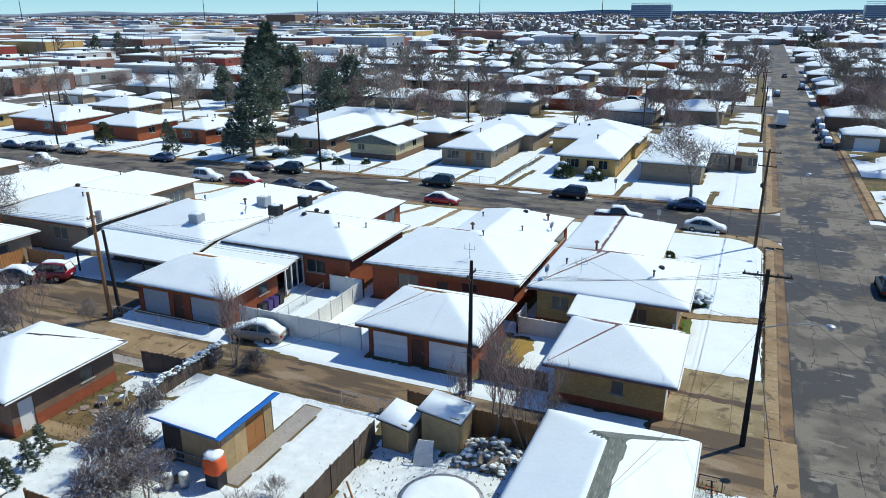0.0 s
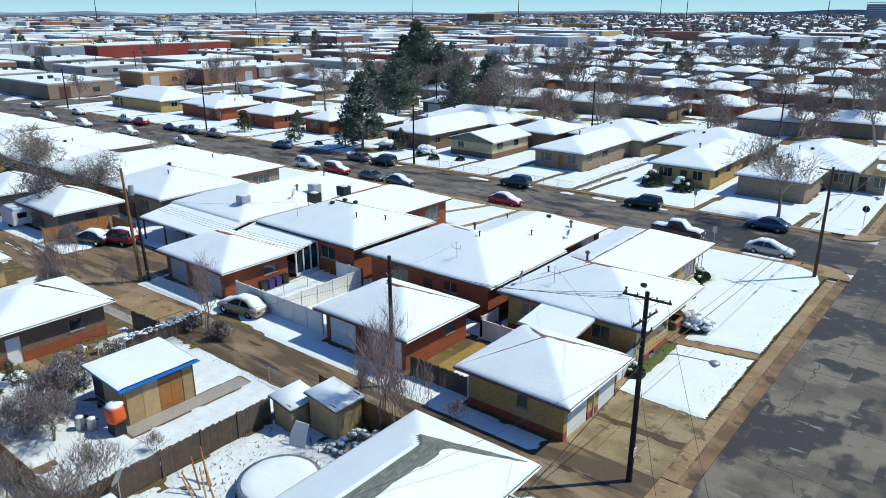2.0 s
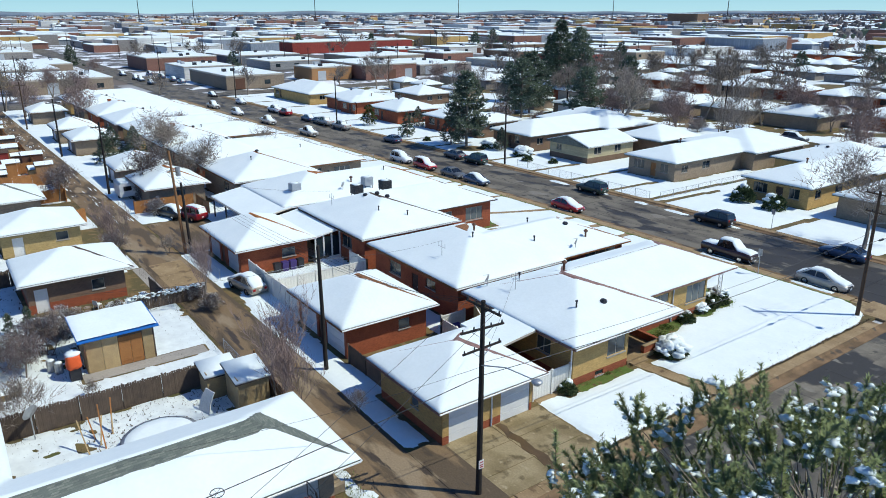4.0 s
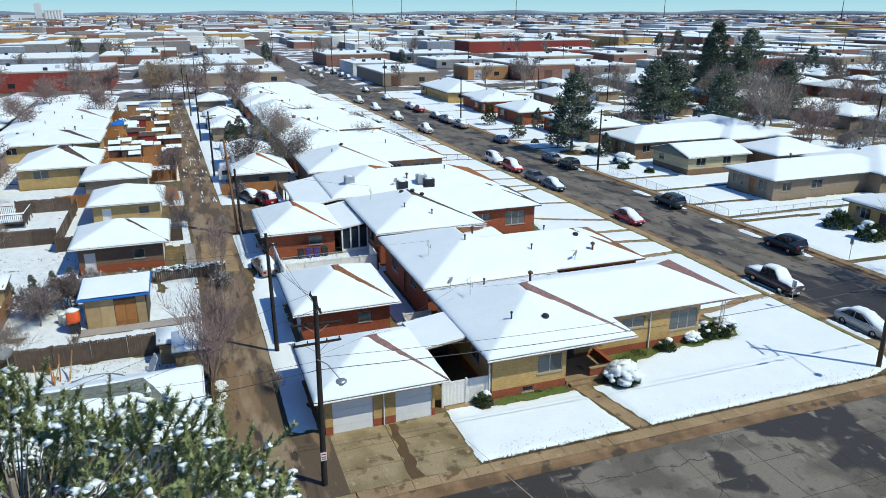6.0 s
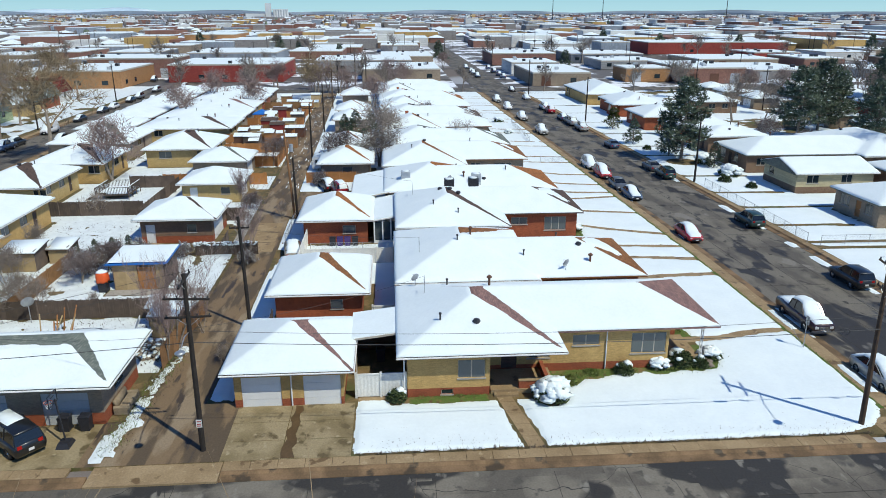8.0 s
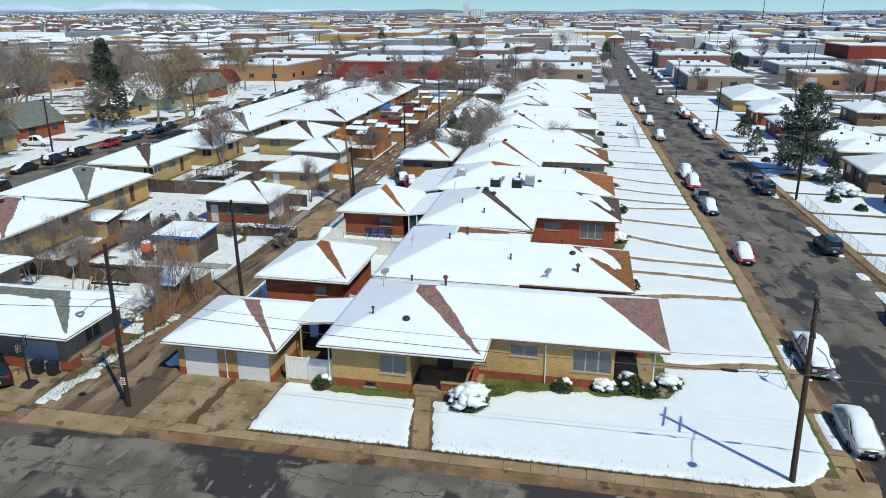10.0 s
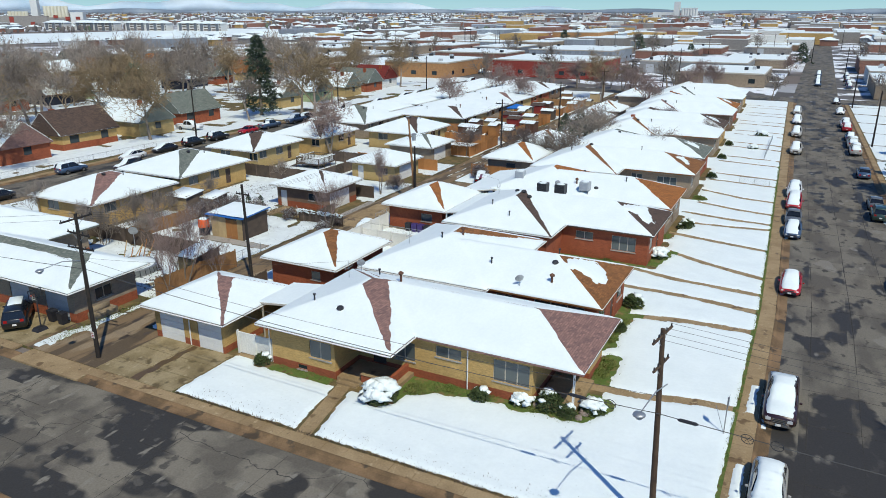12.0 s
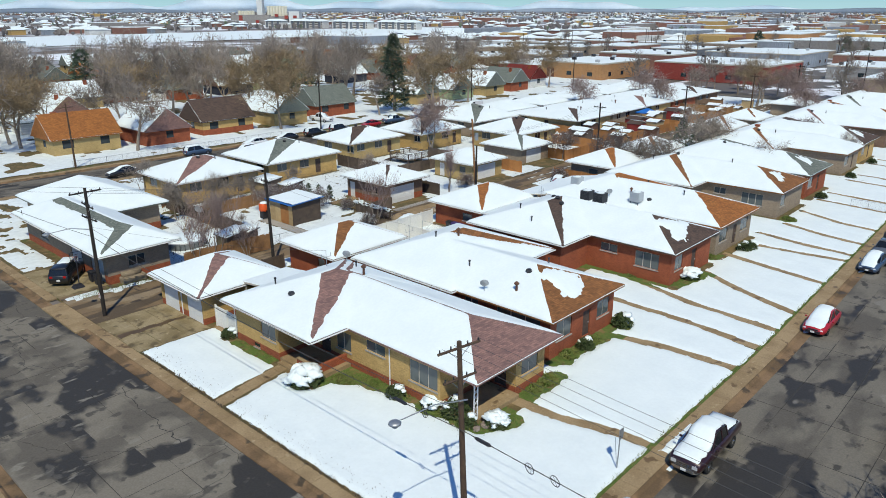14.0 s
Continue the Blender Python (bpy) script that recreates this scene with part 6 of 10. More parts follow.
    if full:
        part("number_plate", Shape().box(-L / 2 - .03, -L / 2 + .02, -.15, .15, .55, .70), WHITE, c)
    if kind == "pickup":
        part("bed", Shape().box(-L / 2 + .12, -1.0, -.78, .78, 1.165, 1.20), BLACKPLASTIC, c)
    if snow > 0:
        rd = random.Random(seed)
        prof = []
        hood = [(q[0], q[2], q[3]) for q in body if q[0] > gh[-1][0] + .2]
        tail = [(q[0], q[2], q[3]) for q in body if q[0] < gh[0][0] - .08]
        for x, z, w in tail[1:]:
            prof.append((x, z + .05, w * .86))
        prof.append((gh[0][0] - .02, gh[0][2] + .07, W * .8))
        for q in mid:
            prof.append((q[0], q[2] + .09, tw * .98))
        prof.append((gh[-1][0] + .05, gh[-1][2] + .09, W * .82))
        for x, z, w in hood[:-1]:
            prof.append((x, z + .06, w * .84))
        s = Shape()
        rg = []
        dense = []
        for a, b in zip(prof[:-1], prof[1:]):
            for i in range(3):
                q = i / 3
                dense.append(tuple(a[j] + (b[j] - a[j]) * q for j in range(3)))
        dense.append(prof[-1])
        for i, (x, z, w) in enumerate(dense):
            e = 0.02 if i in (0, len(dense) - 1) else 1.0
            t = (0.09 * snow + rd.uniform(-.02, .03)) * e
            wl, wr = w * (1 + rd.uniform(-.10, .04)), w * (1 - (1 - snow) * .5 + rd.uniform(-.14, .04))
            rg.append([(x, -wl, z - .13), (x, -wl * .97, z + t * .3 - .03), (x, -wl * .6, z + t), (x, 0, z + t * 1.25), (x, wr * .6, z + t), (x, wr * .97, z + t * .3 - .03), (x, wr, z - .13)])
        s.rings(rg)
        part("snow", s, SNOW, c, "thick wet snow blanket", True)
    return c


S2S, S2N = 84.25, 93.7
CARS = [
    ("sedan", "silver", "silver sedan blanketed with snow by the kerb", 1.0, [(-3.4, S2S, 0)]),
    ("pickup", "maroon", "maroon pickup truck blanketed with snow by the kerb", 1.0, [(-13.3, S2S + 0.15, 0)]),
    ("sedan", "red", "bright red sedan half covered in snow", 0.8, [(-36.3, S2S, 0)]),
    ("suv", "black", "black sport utility vehicle parked by the kerb", 0, [(-21.6, S2N, 180)]),
    ("suv", "green", "dark green wagon parked by the kerb", 0, [(-41.0, S2N, 180), (-66.6, S2N, 180)]),
    ("sedan", "blue", "dark blue sedan parked under the bare tree", 0, [(-6.3, S2N, 180), (-92, S2N, 180)]),
    ("sedan", "blue", "dark blue sedan with snow on its roof", 0.6, [(-54.6, S2S, 0), (-128, S2N, 180)]),
    ("sedan", "grey", "grey sedan parked by the kerb", 0, [(-60.2, S2S, 0), (-72.3, S2N, 180), (-122, S2N, 0)]),
    ("suv", "red", "red hatchback with snow on the roof", 0.8, [(-67.6, S2S, 0), (-140, S2N, 180)]),
    ("suv", "white", "white sport utility vehicle by the kerb", 0.7, [(-74.4, S2S, 0), (-146.5, S2S, 0)]),
    ("pickup", "silver", "silver pickup truck with light snow", 0.6, [(-112, S2N, 180), (-119.5, S2N, 180), (-108.5, S2S, 0), (-128.4, S2S, 0), (-163, S2S, 0)]),
    ("sedan", "beige", "beige old sedan under snow beside the white fence", 0.9, [(-33.2, 40.6, 188)]),
    ("suv", "darkred", "dark red hatchback in a back yard", 0.2, [(-59.6, 44.2, 200)]),
    ("sedan", "black", "black car buried under snow in a back yard", 1.0, [(-62.0, 42.6, 200)]),
    ("suv", "black", "black sport utility vehicle nosed up to the garage", 0, [(0.35, 28.5, 230)]),
    ("suv", "black", "black sport utility vehicle on the far street", 0.15, [(-65.4, -17.8, 180), (-72.0, -17.9, 180), (-101.5, -17.8, 180)]),
    ("suv", "maroon", "maroon sport utility vehicle on the far street", 0.3, [(-44.7, -11.5, 0)]),
    ("suv", "blue", "pale blue sport utility vehicle on the far street", 0.3, [(-39.2, -17.8, 180)]),
    ("pickup", "white", "white pickup truck in the street", 0.4, [(-77.6, -31.0, 100), (-146, S2N, 180)]),
    ("sedan", "white", "white sedan parked on the far street", 0.5, [(-51.0, -17.8, 0), (-156, -17.8, 0), (-168, S2N, 0)]),
    ("sedan", "maroon", "maroon car on the far street", 0.3, [(-122, -11.4, 0), (-190, S2N, 0)]),
    ("sedan", "red", "red car on the far street", 0.0, [(-80.7, -17.8, 0)]),
    ("pickup", "blue", "blue pickup truck on the far street", 0.2, [(-87.8, -17.9, 180), (-96.8, -17.8, 0)]),
    ("van", "white", "white panel van on the far street", 0.6, [(-116, -17.6, 0)]),
    ("sedan", "black", "black car parked on the far street", 0.3, [(-58.3, -17.9, 0), (-22.9, -11.4, 0), (-133, -17.8, 0), (-140, -11.4, 180), (-148, -17.8, 0), (-162, -11.4, 180), (-106, -11.3, 0), (-170, -17.8, 0)]),
    ("sedan", "black", "dark car on the side street", 0.0, [(13.2, 71.0, 90), (9.3, 304, 90)]),
    ("suv", "grey", "grey car with snow on a far street", 0.6, [(-205 + 9 * k, -17.8 if k % 2 else -11.4, 0) for k in range(5)] + [(13.4, 150 + 9 * k, 90) for k in range(4)] + [(-52, 152, 20), (-46, 155, 0), (13.4, 260, 90), (5.9, 236, 90), (-60, 203, 0), (-30, 203, 0), (-44, 198, 0)]),
    ("suv", "blue", "dark blue car in the workshop lots", 0.5, [(-232, -40 + 6 * k, 5 * k) for k in range(5)] + [(-240 - 11 * k * (1 + .3 * (k % 2)), 84.4, 0) for k in range(5)] + [(-236 - 9 * k * (1 + .2 * (k % 3)), 93.5, 180) for k in range(5)]),
]
for i, (kind, colour, label, sn, spots) in enumerate(CARS):
    put_all(vehicle(kind, colour, label, sn, i, len(spots) < 6), [pose(x, y, ROAD_Z if (83 < y < 95 or -20 < y < -9 or 4.7 < x < 14.5) else 0.03, 0, 0, a) for x, y, a in spots])

lone("roof_snow", Shape().rings([[(0.35 + u * .64 - v * .77, 28.5 + u * .77 + v * .64, z) for u, v in ((-w, -.5), (w, -.46), (w * .9, .5), (-w, .46))] for w, z in ((.95, 1.74), (.98, 1.80), (.85, 1.86))]), SNOW, "thin crust of snow left on the dark car's roof", "snow", "", "", True)
# box trailer by the side street
tr = thing("box_trailer", 6.0, 174, ROAD_Z, "white box trailer parked on the side street", "trailer")
part("box", Shape().box(4.95, 7.15, 171, 176.6, 0.45, 2.9), WHITE, tr)
part("roof_snow", Shape().box(4.97, 7.13, 171.05, 176.55, 2.9, 2.98), SNOW, tr)
for s in (4.98, 6.9):
    part("wheel", Shape().tube((s, 173.6, 0.2), (s + .22, 173.6, 0.2), .33, .33, 14), RUBBER, tr)

# leftover snow along the gutters
rnd = random.Random(9)
for x, y, lx in ((-3.4, 83.55, 2.6), (-13.3, 83.55, 3.0), (-36.3, 83.55, 2.3), (-21.6, 94.5, 2.8), (-41, 94.5, 2.0), (-27.5, 94.4, 1.6), (-33, 94.5, 1.0), (-54.6, 83.55, 2.4), (-60.2, 83.55, 2.2), (-67.6, 83.55, 2.2), (-74.4, 83.55, 2.2), (-66, 94.6, 2.6), (-72, 94.6, 2.2), (-48, 94.5, 1.8)):
    s = sheet(np.arange(x - lx, x + lx + .2, .2), np.arange(y - .5, y + .8, .13), lambda X, Y: ROAD_Z + .012 + .13 * np.clip(1 - ((X - x) / lx) ** 2 - ((Y - y) / .42) ** 2 + .6 * vnoise(X, Y, .5, 4), -.1, 1) ** 1, lambda X, Y: (1 - ((X - x) / lx) ** 2 - ((Y - y) / .42) ** 2) > -.6)
    lone("snow_bank", s, SNOW, "grey-white slush ridge left along the gutter", "snow", "gutter snow", "stuff", True)

# ---- trees ----
def grow(rnd, out, p, d, ln, r, level, spread, up, kids):
    segs = 3 if level < 2 else (2 if level < 4 else 1)
    q = Vector(p)
    dirn = Vector(d).normalized()
    for i in range(segs):
        nd = (dirn + Vector((rnd.uniform(-1, 1), rnd.uniform(-1, 1), rnd.uniform(-.4, .8) * up)) * .16).normalized()
        e = q + nd * (ln / segs)
        r1 = r * (1 - .22)
        out.append((tuple(q), tuple(e), r, r1, level))
        q, dirn, r = e, nd, r1
        if level < kids[0] and (i > 0 or level > 0):
            n = kids[1] if level < 2 else kids[2]
            for _ in range(n):
                a = rnd.uniform(0, 2 * math.pi)
                o = dirn.orthogonal().normalized()
                o.rotate(Matrix.Rotation(a, 3, dirn))
                bd = (dirn * (1 - spread) + o * spread + Vector((0, 0, .22 * up))).normalized()
                grow(rnd, out, q, bd, ln * rnd.uniform(.55, .78), r * rnd.uniform(.45, .62), level + 1, spread, up, kids)


def bare_tree(label, h, seed, spread=.55, up=1.0, kids=(4, 2, 2), stems=1, twig=None, trunk_r=None, snow=False, name="tree", min_r=0.011, raw=False):
    rnd = random.Random(seed)
    t = None if raw else thing(name, 0, 0, 0, label, "tree" if name == "tree" else "shrub")
    br = []
    for k in range(stems):
        d = Vector((rnd.uniform(-1, 1) * .12 * stems, rnd.uniform(-1, 1) * .12 * stems, 1))
        grow(rnd, br, (rnd.uniform(-.1, .1) * (stems - 1), rnd.uniform(-.1, .1) * (stems - 1), -.1), d, h * .42, trunk_r or h * .024, 0, spread, up, kids)
    tk, cr, sn = Shape(), Shape(), Shape()
    for a, b, r0, r1, lv in br:
        r0, r1 = max(r0, min_r), max(r1, min_r * .8)
        if lv < 3:
            (tk if lv < 1 else cr).tube(a, b, r0, r1, 7 if lv < 1 else 4 - (lv == 2), False)
        else:
            va, vb = Vector(a), Vector(b)
            w = (vb - va).orthogonal().normalized()
            w.rotate(Matrix.Rotation(rnd.uniform(0, 3.14), 3, (vb - va).normalized()))
            cr.poly([va - w * r0 * 1.2, va + w * r0 * 1.2, vb])
            if lv >= kids[0] and not raw:
                for _ in range(1):
                    e = va.lerp(vb, rnd.uniform(.1, .7))
                    f = e + ((vb - va).normalized() + Vector((rnd.uniform(-1, 1), rnd.uniform(-1, 1), rnd.uniform(-.5, .9))) * .9) * (vb - va).length * rnd.uniform(.6, 1.1)
                    cr.poly([e - w * r0, e + w * r0, f])
        if snow and lv >= 2 and rnd.random() < snow:
            sn.poly([(a[0] - .015, a[1], a[2] + r0 + .01), (a[0] + .015, a[1] + .01, a[2] + r0 + .014), (b[0] + .012, b[1] + .01, b[2] + r1 + .014), (b[0] - .012, b[1], b[2] + r1 + .01)])
    if raw:
        return tk, cr
    part("trunk", tk, BARK, t)
    tagged(part("crown", cr, twig or TWIG, t), kind="stuff")
    if sn.v:
        part("snow", sn, SNOW, t)
    return t


rnd = random.Random(21)


def spots(lst, smin=.85, smax=1.15):
    return [pose(x, y, 0, 0, 0, rnd.uniform(0, 360)) @ Matrix.Scale(rnd.uniform(smin, smax), 4) for x, y in lst]


def joined(shapes, poses, label):
    """Far trees that nobody could count: one mesh of trunks and one of twigs."""
    for name, s, m in (("far_trunks", shapes[0], BARK), ("far_twigs", shapes[1], TWIG)):
        base, out = np.array(s.v), Shape()
        for q in poses:
            a = np.array(q)
            i = len(out.v)
            out.v.extend((base @ a[:3, :3].T + a[:3, 3]).tolist())
            out.f.extend([tuple(i + k for k in f) for f in s.f])
        lone(name, out, m, label, "trees", "", "stuff")


# street tree across the front street
put_all(bare_tree("bare spreading street tree on the snowy verge", 10.4, 5, .62, .9, (4, 2, 4), trunk_r=.22, min_r=.02), [pose(-6.2, 97.6, 0, 0, 0, 40) @ Matrix.Scale(1.1, 4)])
# alley trees: upright reddish, multi-stemmed
put_all(bare_tree("upright bare multi-stem tree with reddish twigs", 7.2, 6, .34, 1.6, (4, 2, 2), 3, REDTWIG, .09), [pose(-11.6, 34.5, 0), pose(-9.6, 34.5, 0, 0, 0, 70) @ Matrix.Scale(.75, 4), pose(-31.8, 36.2, 0, 0, 0, 30) @ Matrix.Scale(.8, 4), pose(-14.4, 35.9, 0, 0, 0, 200) @ Matrix.Scale(.5, 4), pose(-48.5, 33.2, 0, 0, 0, 100) @ Matrix.Scale(.8, 4)])
# big spreading trees
put_all(bare_tree("broad bare yard tree with a dense twiggy crown", 10.5, 7, .74, .72, (4, 2, 4), 2, TWIG, .24, 0, "tree", .024), [pose(-92.5, 52.4, 0), pose(-109, 70, 0, 0, 0, 60) @ Matrix.Scale(.55, 4), pose(-84, 66, 0) @ Matrix.Scale(.7, 4), pose(-76.5, 50.2, 0, 0, 0, 120) @ Matrix.Scale(.8, 4)])
put_all(bare_tree("snow-dusted bare tree beside the alley", 6.5, 8, .6, .9, (4, 2, 3), 2, BUSHTWIG, .12, .2, "tree", .02), [pose(-75, 43.4, 0) @ Matrix.Scale(1.15, 4), pose(-78, 33, 0) @ Matrix.Scale(.9, 4), pose(-116, 60, 0), pose(-26, 22, 0) @ Matrix.Scale(.55, 4)])
SOUTH = [(-41, -50), (-47, -57), (-63, -53), (-81, -54), (-96, -50), (-20, -46), (-12, -40), (-28, -56), (-56, -58), (-72, -62), (-33.4, -28.5), (-64.8, -28.6), (-93, -28), (-126, -28), (-106, -23.0), (-20, -52), (-52, -64), (-70, -70), (-85, -62), (-100, -75), (-118, -66), (-135, -72), (-150, -60), (-30, -84), (-60, -96), (-90, -98), (-120, -102), (-145, -95), (-170, -80), (-186, -60), (-8, -70), (-15, -95), (-160, -110), (-175, -34)]
big = bare_tree("tall bare cottonwood by the old houses", 15, 9, .56, 1.0, (4, 2, 4), 1, TWIG, .36, 0, "tree", .03)
for k in range(120):
    SOUTH.append((rnd.uniform(-215, 15), -50 - 170 * rnd.random() ** 1.2))
n4 = bare_tree("bare tree far behind the old houses", 14, 34, .56, 1.0, (3, 3, 3), 1, TWIG, .34, 0, "tree", .06, True)
FAR_S = [q for q in SOUTH if q[1] < -92]
SOUTH = [q for q in SOUTH if q[1] >= -92]
joined(n4, spots(FAR_S, .8, 1.25), "bare trees far behind the old houses")
put_all(big, spots(SOUTH[::2], .75, 1.25))
big2 = bare_tree("tall bare elm among the old houses", 14, 10, .62, .9, (4, 2, 4), 1, GOLDTWIG, .34, 0, "tree", .03)
put_all(big2, spots(SOUTH[1::2], .75, 1.2) + [pose(-87, -5.6, 0, 0, 0, 30) @ Matrix.Scale(1.4, 4), pose(-170, 34.2, 0, 0, 0, 100) @ Matrix.Scale(1.05, 4)])
NORTH = [(-50, 136), (-28, 140), (-70, 132), (-12, 138), (-62, 160), (-36, 158), (-84, 150), (-20, 165), (-106, 130), (-48, 172), (-8, 176), (24, 112), (40, 130), (20, 186), (34, 150), (-112, 226), (-69, 191), (-38, 235), (-74, 291), (-18, 274), (-98, 172), (-92, 160), (-60, 178), (24, 140), (26, 203), (22, 168), (30, 118), (-125, 195), (-130, 240), (-86, 215)]
for k in range(190):
    x, y = rnd.uniform(-180, 100), 128 + 300 * rnd.random() ** 1.25
    if not 1 < x < 18:
        NORTH.append((x, y))
for k in range(20):
    NORTH.append((rnd.uniform(20, 110), rnd.uniform(100, 190)))
n1 = bare_tree("tall bare neighbourhood tree", 12, 31, .55, 1.0, (4, 2, 3), 1, TWIG, .28, 0, "tree", .028)
n2 = bare_tree("bare neighbourhood tree with rounded crown", 9.5, 32, .62, .9, (4, 2, 3), 2, REDTWIG, .2, 0, "tree", .026)
n3 = bare_tree("bare tree among distant roofs", 11.5, 33, .58, 1.0, (3, 3, 3), 1, TWIG, .25, 0, "tree", .055, True)
FAR_N = [q for q in NORTH if q[1] > 190]
NORTH = [q for q in NORTH if q[1] <= 190]
FAR_N += [(rnd.uniform(-470, -226), rnd.uniform(-200, 330)) for k in range(46)] + [(rnd.uniform(-205, -170), rnd.uniform(-30, 130)) for k in range(10)]
FAR_N = [q for q in FAR_N if not (80 < q[1] < 98)]
joined(n3, spots(FAR_N, .8, 1.3), "bare trees among distant roofs")
put_all(n1, spots(NORTH[::2], .8, 1.3))
put_all(n2, spots(NORTH[1::2] + [(-178, 33), (-215, 50), (-205, 60), (-190, 36), (-280, 74), (-196, 20), (-210, 12), (-172, 42), (-142, 20), (-152, 50), (-176, 56), (-128, 6), (-70, 10), (-158, 8), (-186, 12), (-200, 30)], .8, 1.15))


def conifer(label, h, rad, seed, needle, clumps, snow, name="conifer", droop=.25, size=.55, full=.75, per=7, thin=1.0):
    """A trunk and a crown of many small needle sprays in whorls, with snow tufts on some."""
    rnd = random.Random(seed)
    t = thing(name, 0, 0, 0, label, "tree")
    part("trunk", Shape().tube((0, 0, -.1), (0, 0, h * .95), h * .022, .03, 8), BARK, t)
    limbs, cr, sn = Shape(), Shape(), Shape()
    for i in range(clumps):  # sprays in whorls
        f = rnd.random() ** .75
        z = h * (.08 + .9 * f)
        lobes = 1 + .25 * math.sin(z * 2.1 + seed) + .2 * math.sin(z * 5.3)
        rmax = rad * max(.06, (1 - f) ** full) * lobes
        a = rnd.uniform(0, 2 * math.pi)
        rr = rmax * (rnd.uniform(.35, 1.0) ** .6) * (1 + .18 * math.sin(3 * a + z))
        c = Vector((rr * math.cos(a), rr * math.sin(a), z - droop * rr * .5))
        out = Vector((math.cos(a), math.sin(a), rnd.uniform(-.2, .5))).normalized()
        if i % 6 == 0:
            limbs.tube((0, 0, z), tuple(c), .05, .015, 4, False)
        sz = size * rnd.uniform(.7, 1.3) * (.6 + .5 * (1 - f))
        for k in range(per):
            u = (out + Vector((rnd.uniform(-1, 1), rnd.uniform(-1, 1), rnd.uniform(-.5, .7))) * .95).normalized()
            w = u.orthogonal().normalized()
            w.rotate(Matrix.Rotation(rnd.uniform(0, 6.28), 3, u))
            b = c + u * sz * .1
            cr.poly([b - w * sz * .13 * thin, b + u * sz * .9 + w * sz * .05 * thin, b + u * sz - w * sz * .03 * thin, b + w * sz * .16 * thin])
        if thin < .9 and rnd.random() < snow:
            sn.lump(c + Vector((0, 0, sz * .22)) + out * sz * .3, sz * rnd.uniform(.25, .5), sz * rnd.uniform(.25, .5), sz * .13, i, 6, 3, .4)
        elif rnd.random() < snow * 3:
            g = c + Vector((0, 0, sz * .25)) + out * sz * .35
            tx = Vector((rnd.uniform(-1, 1), rnd.uniform(-1, 1), rnd.uniform(-.3, .3))).normalized() * sz * rnd.uniform(.15, .34)
            ty = Vector((-tx.y, tx.x, rnd.uniform(-.2, .2) * sz)) * rnd.uniform(.3, .6)
            sn.poly([g - tx, g + ty, g + tx, g - ty])
    tagged(part("limb", limbs, BARK, t), kind="stuff")
    tagged(part("crown", cr, needle, t), kind="stuff")
    if sn.v:
        tagged(part("snow", sn, SNOW, t, "", True), kind="stuff")
    return t


def long_pine(label, h, reach, limbs_n, seed, needle, per, needles, nlen, nw, snow, low=.22, dome=.5):
    """A pine whose limbs rise at the tips and end in brushes of long needles."""
    rnd = random.Random(seed)
    t = thing("pine_tree", 0, 0, 0, label, "tree")
    part("trunk", Shape().tube((0, 0, -.1), (.1, .05, h * .6), h * .02, h * .013, 9).tube((.1, .05, h * .6), (0, 0, h * .96), h * .013, .03, 7), BARK, t)
    lim, cr, sn = Shape(), Shape(), Shape()
    for i in range(limbs_n):
        f = rnd.random() ** .85
        z = h * (low + (.97 - low) * f)
        a = rnd.uniform(0, 2 * math.pi)
        ln = reach * max(.12, (1 - f ** 1.8)) ** dome * rnd.uniform(.55, 1.08) * (1 + .22 * math.sin(2 * a + seed))
        d = Vector((math.cos(a), math.sin(a), 0))
        rise = rnd.uniform(.05, .34)
        pts = [Vector((0, 0, z)) + d * (ln * s) + Vector((0, 0, ln * (rise * s * s - .12 * s))) for s in (0, .35, .7, 1)]
        for k in range(3):
            lim.tube(pts[k], pts[k + 1], .055 * (1 - k * .3), .055 * (.7 - k * .3) + .006, 4, False)
        n = int(per * (ln / reach) + 3)
        for k in range(n):
            s = 1 - .75 * rnd.random() ** 1.3
            b = pts[0].lerp(pts[3], s)
            b.z = pts[0].z + ln * (rise * s * s - .12 * s)
            side = Vector((-d.y, d.x, 0)) * rnd.uniform(-1, 1) * ln * .42 * (1.2 - s) + Vector((0, 0, rnd.uniform(-.15, .45)))
            c = b + side
            if k % 3 == 0:
                lim.tube(b, c, .02, .012, 3, False)
            ax = (d * .55 + side * .5 + Vector((rnd.uniform(-.4, .4), rnd.uniform(-.4, .4), rnd.uniform(.2, .9)))).normalized()
            u = ax.orthogonal().normalized()
            for q in range(needles):
                w = u.copy()
                w.rotate(Matrix.Rotation(q * 2.4 + rnd.random(), 3, ax))
                o = c + ax * (nlen * 1.2 * rnd.random())
                nd = (ax * rnd.uniform(.35, 1.3) + w * .8).normalized() * nlen * rnd.uniform(.7, 1.15)
                e = nd.cross(ax).normalized() * nw
                cr.poly([o - e, o + e, o + nd])
            if rnd.random() < snow:
                g = c + ax * nlen * rnd.uniform(.3, 1.1)
                r = nlen * (rnd.uniform(.15, .36) if rnd.random() < .8 else rnd.uniform(.36, .6))
                sn.lump(g, r * rnd.uniform(.6, 1.2), r * rnd.uniform(.6, 1.2), r * rnd.uniform(.3, .5), i * 50 + k, 5, 2, .6)
    tagged(part("limb", lim, BARK, t), kind="stuff")
    tagged(part("crown", cr, needle, t), kind="stuff")
    tagged(part("snow", sn, SNOW, t, "", True), kind="stuff")
    return t


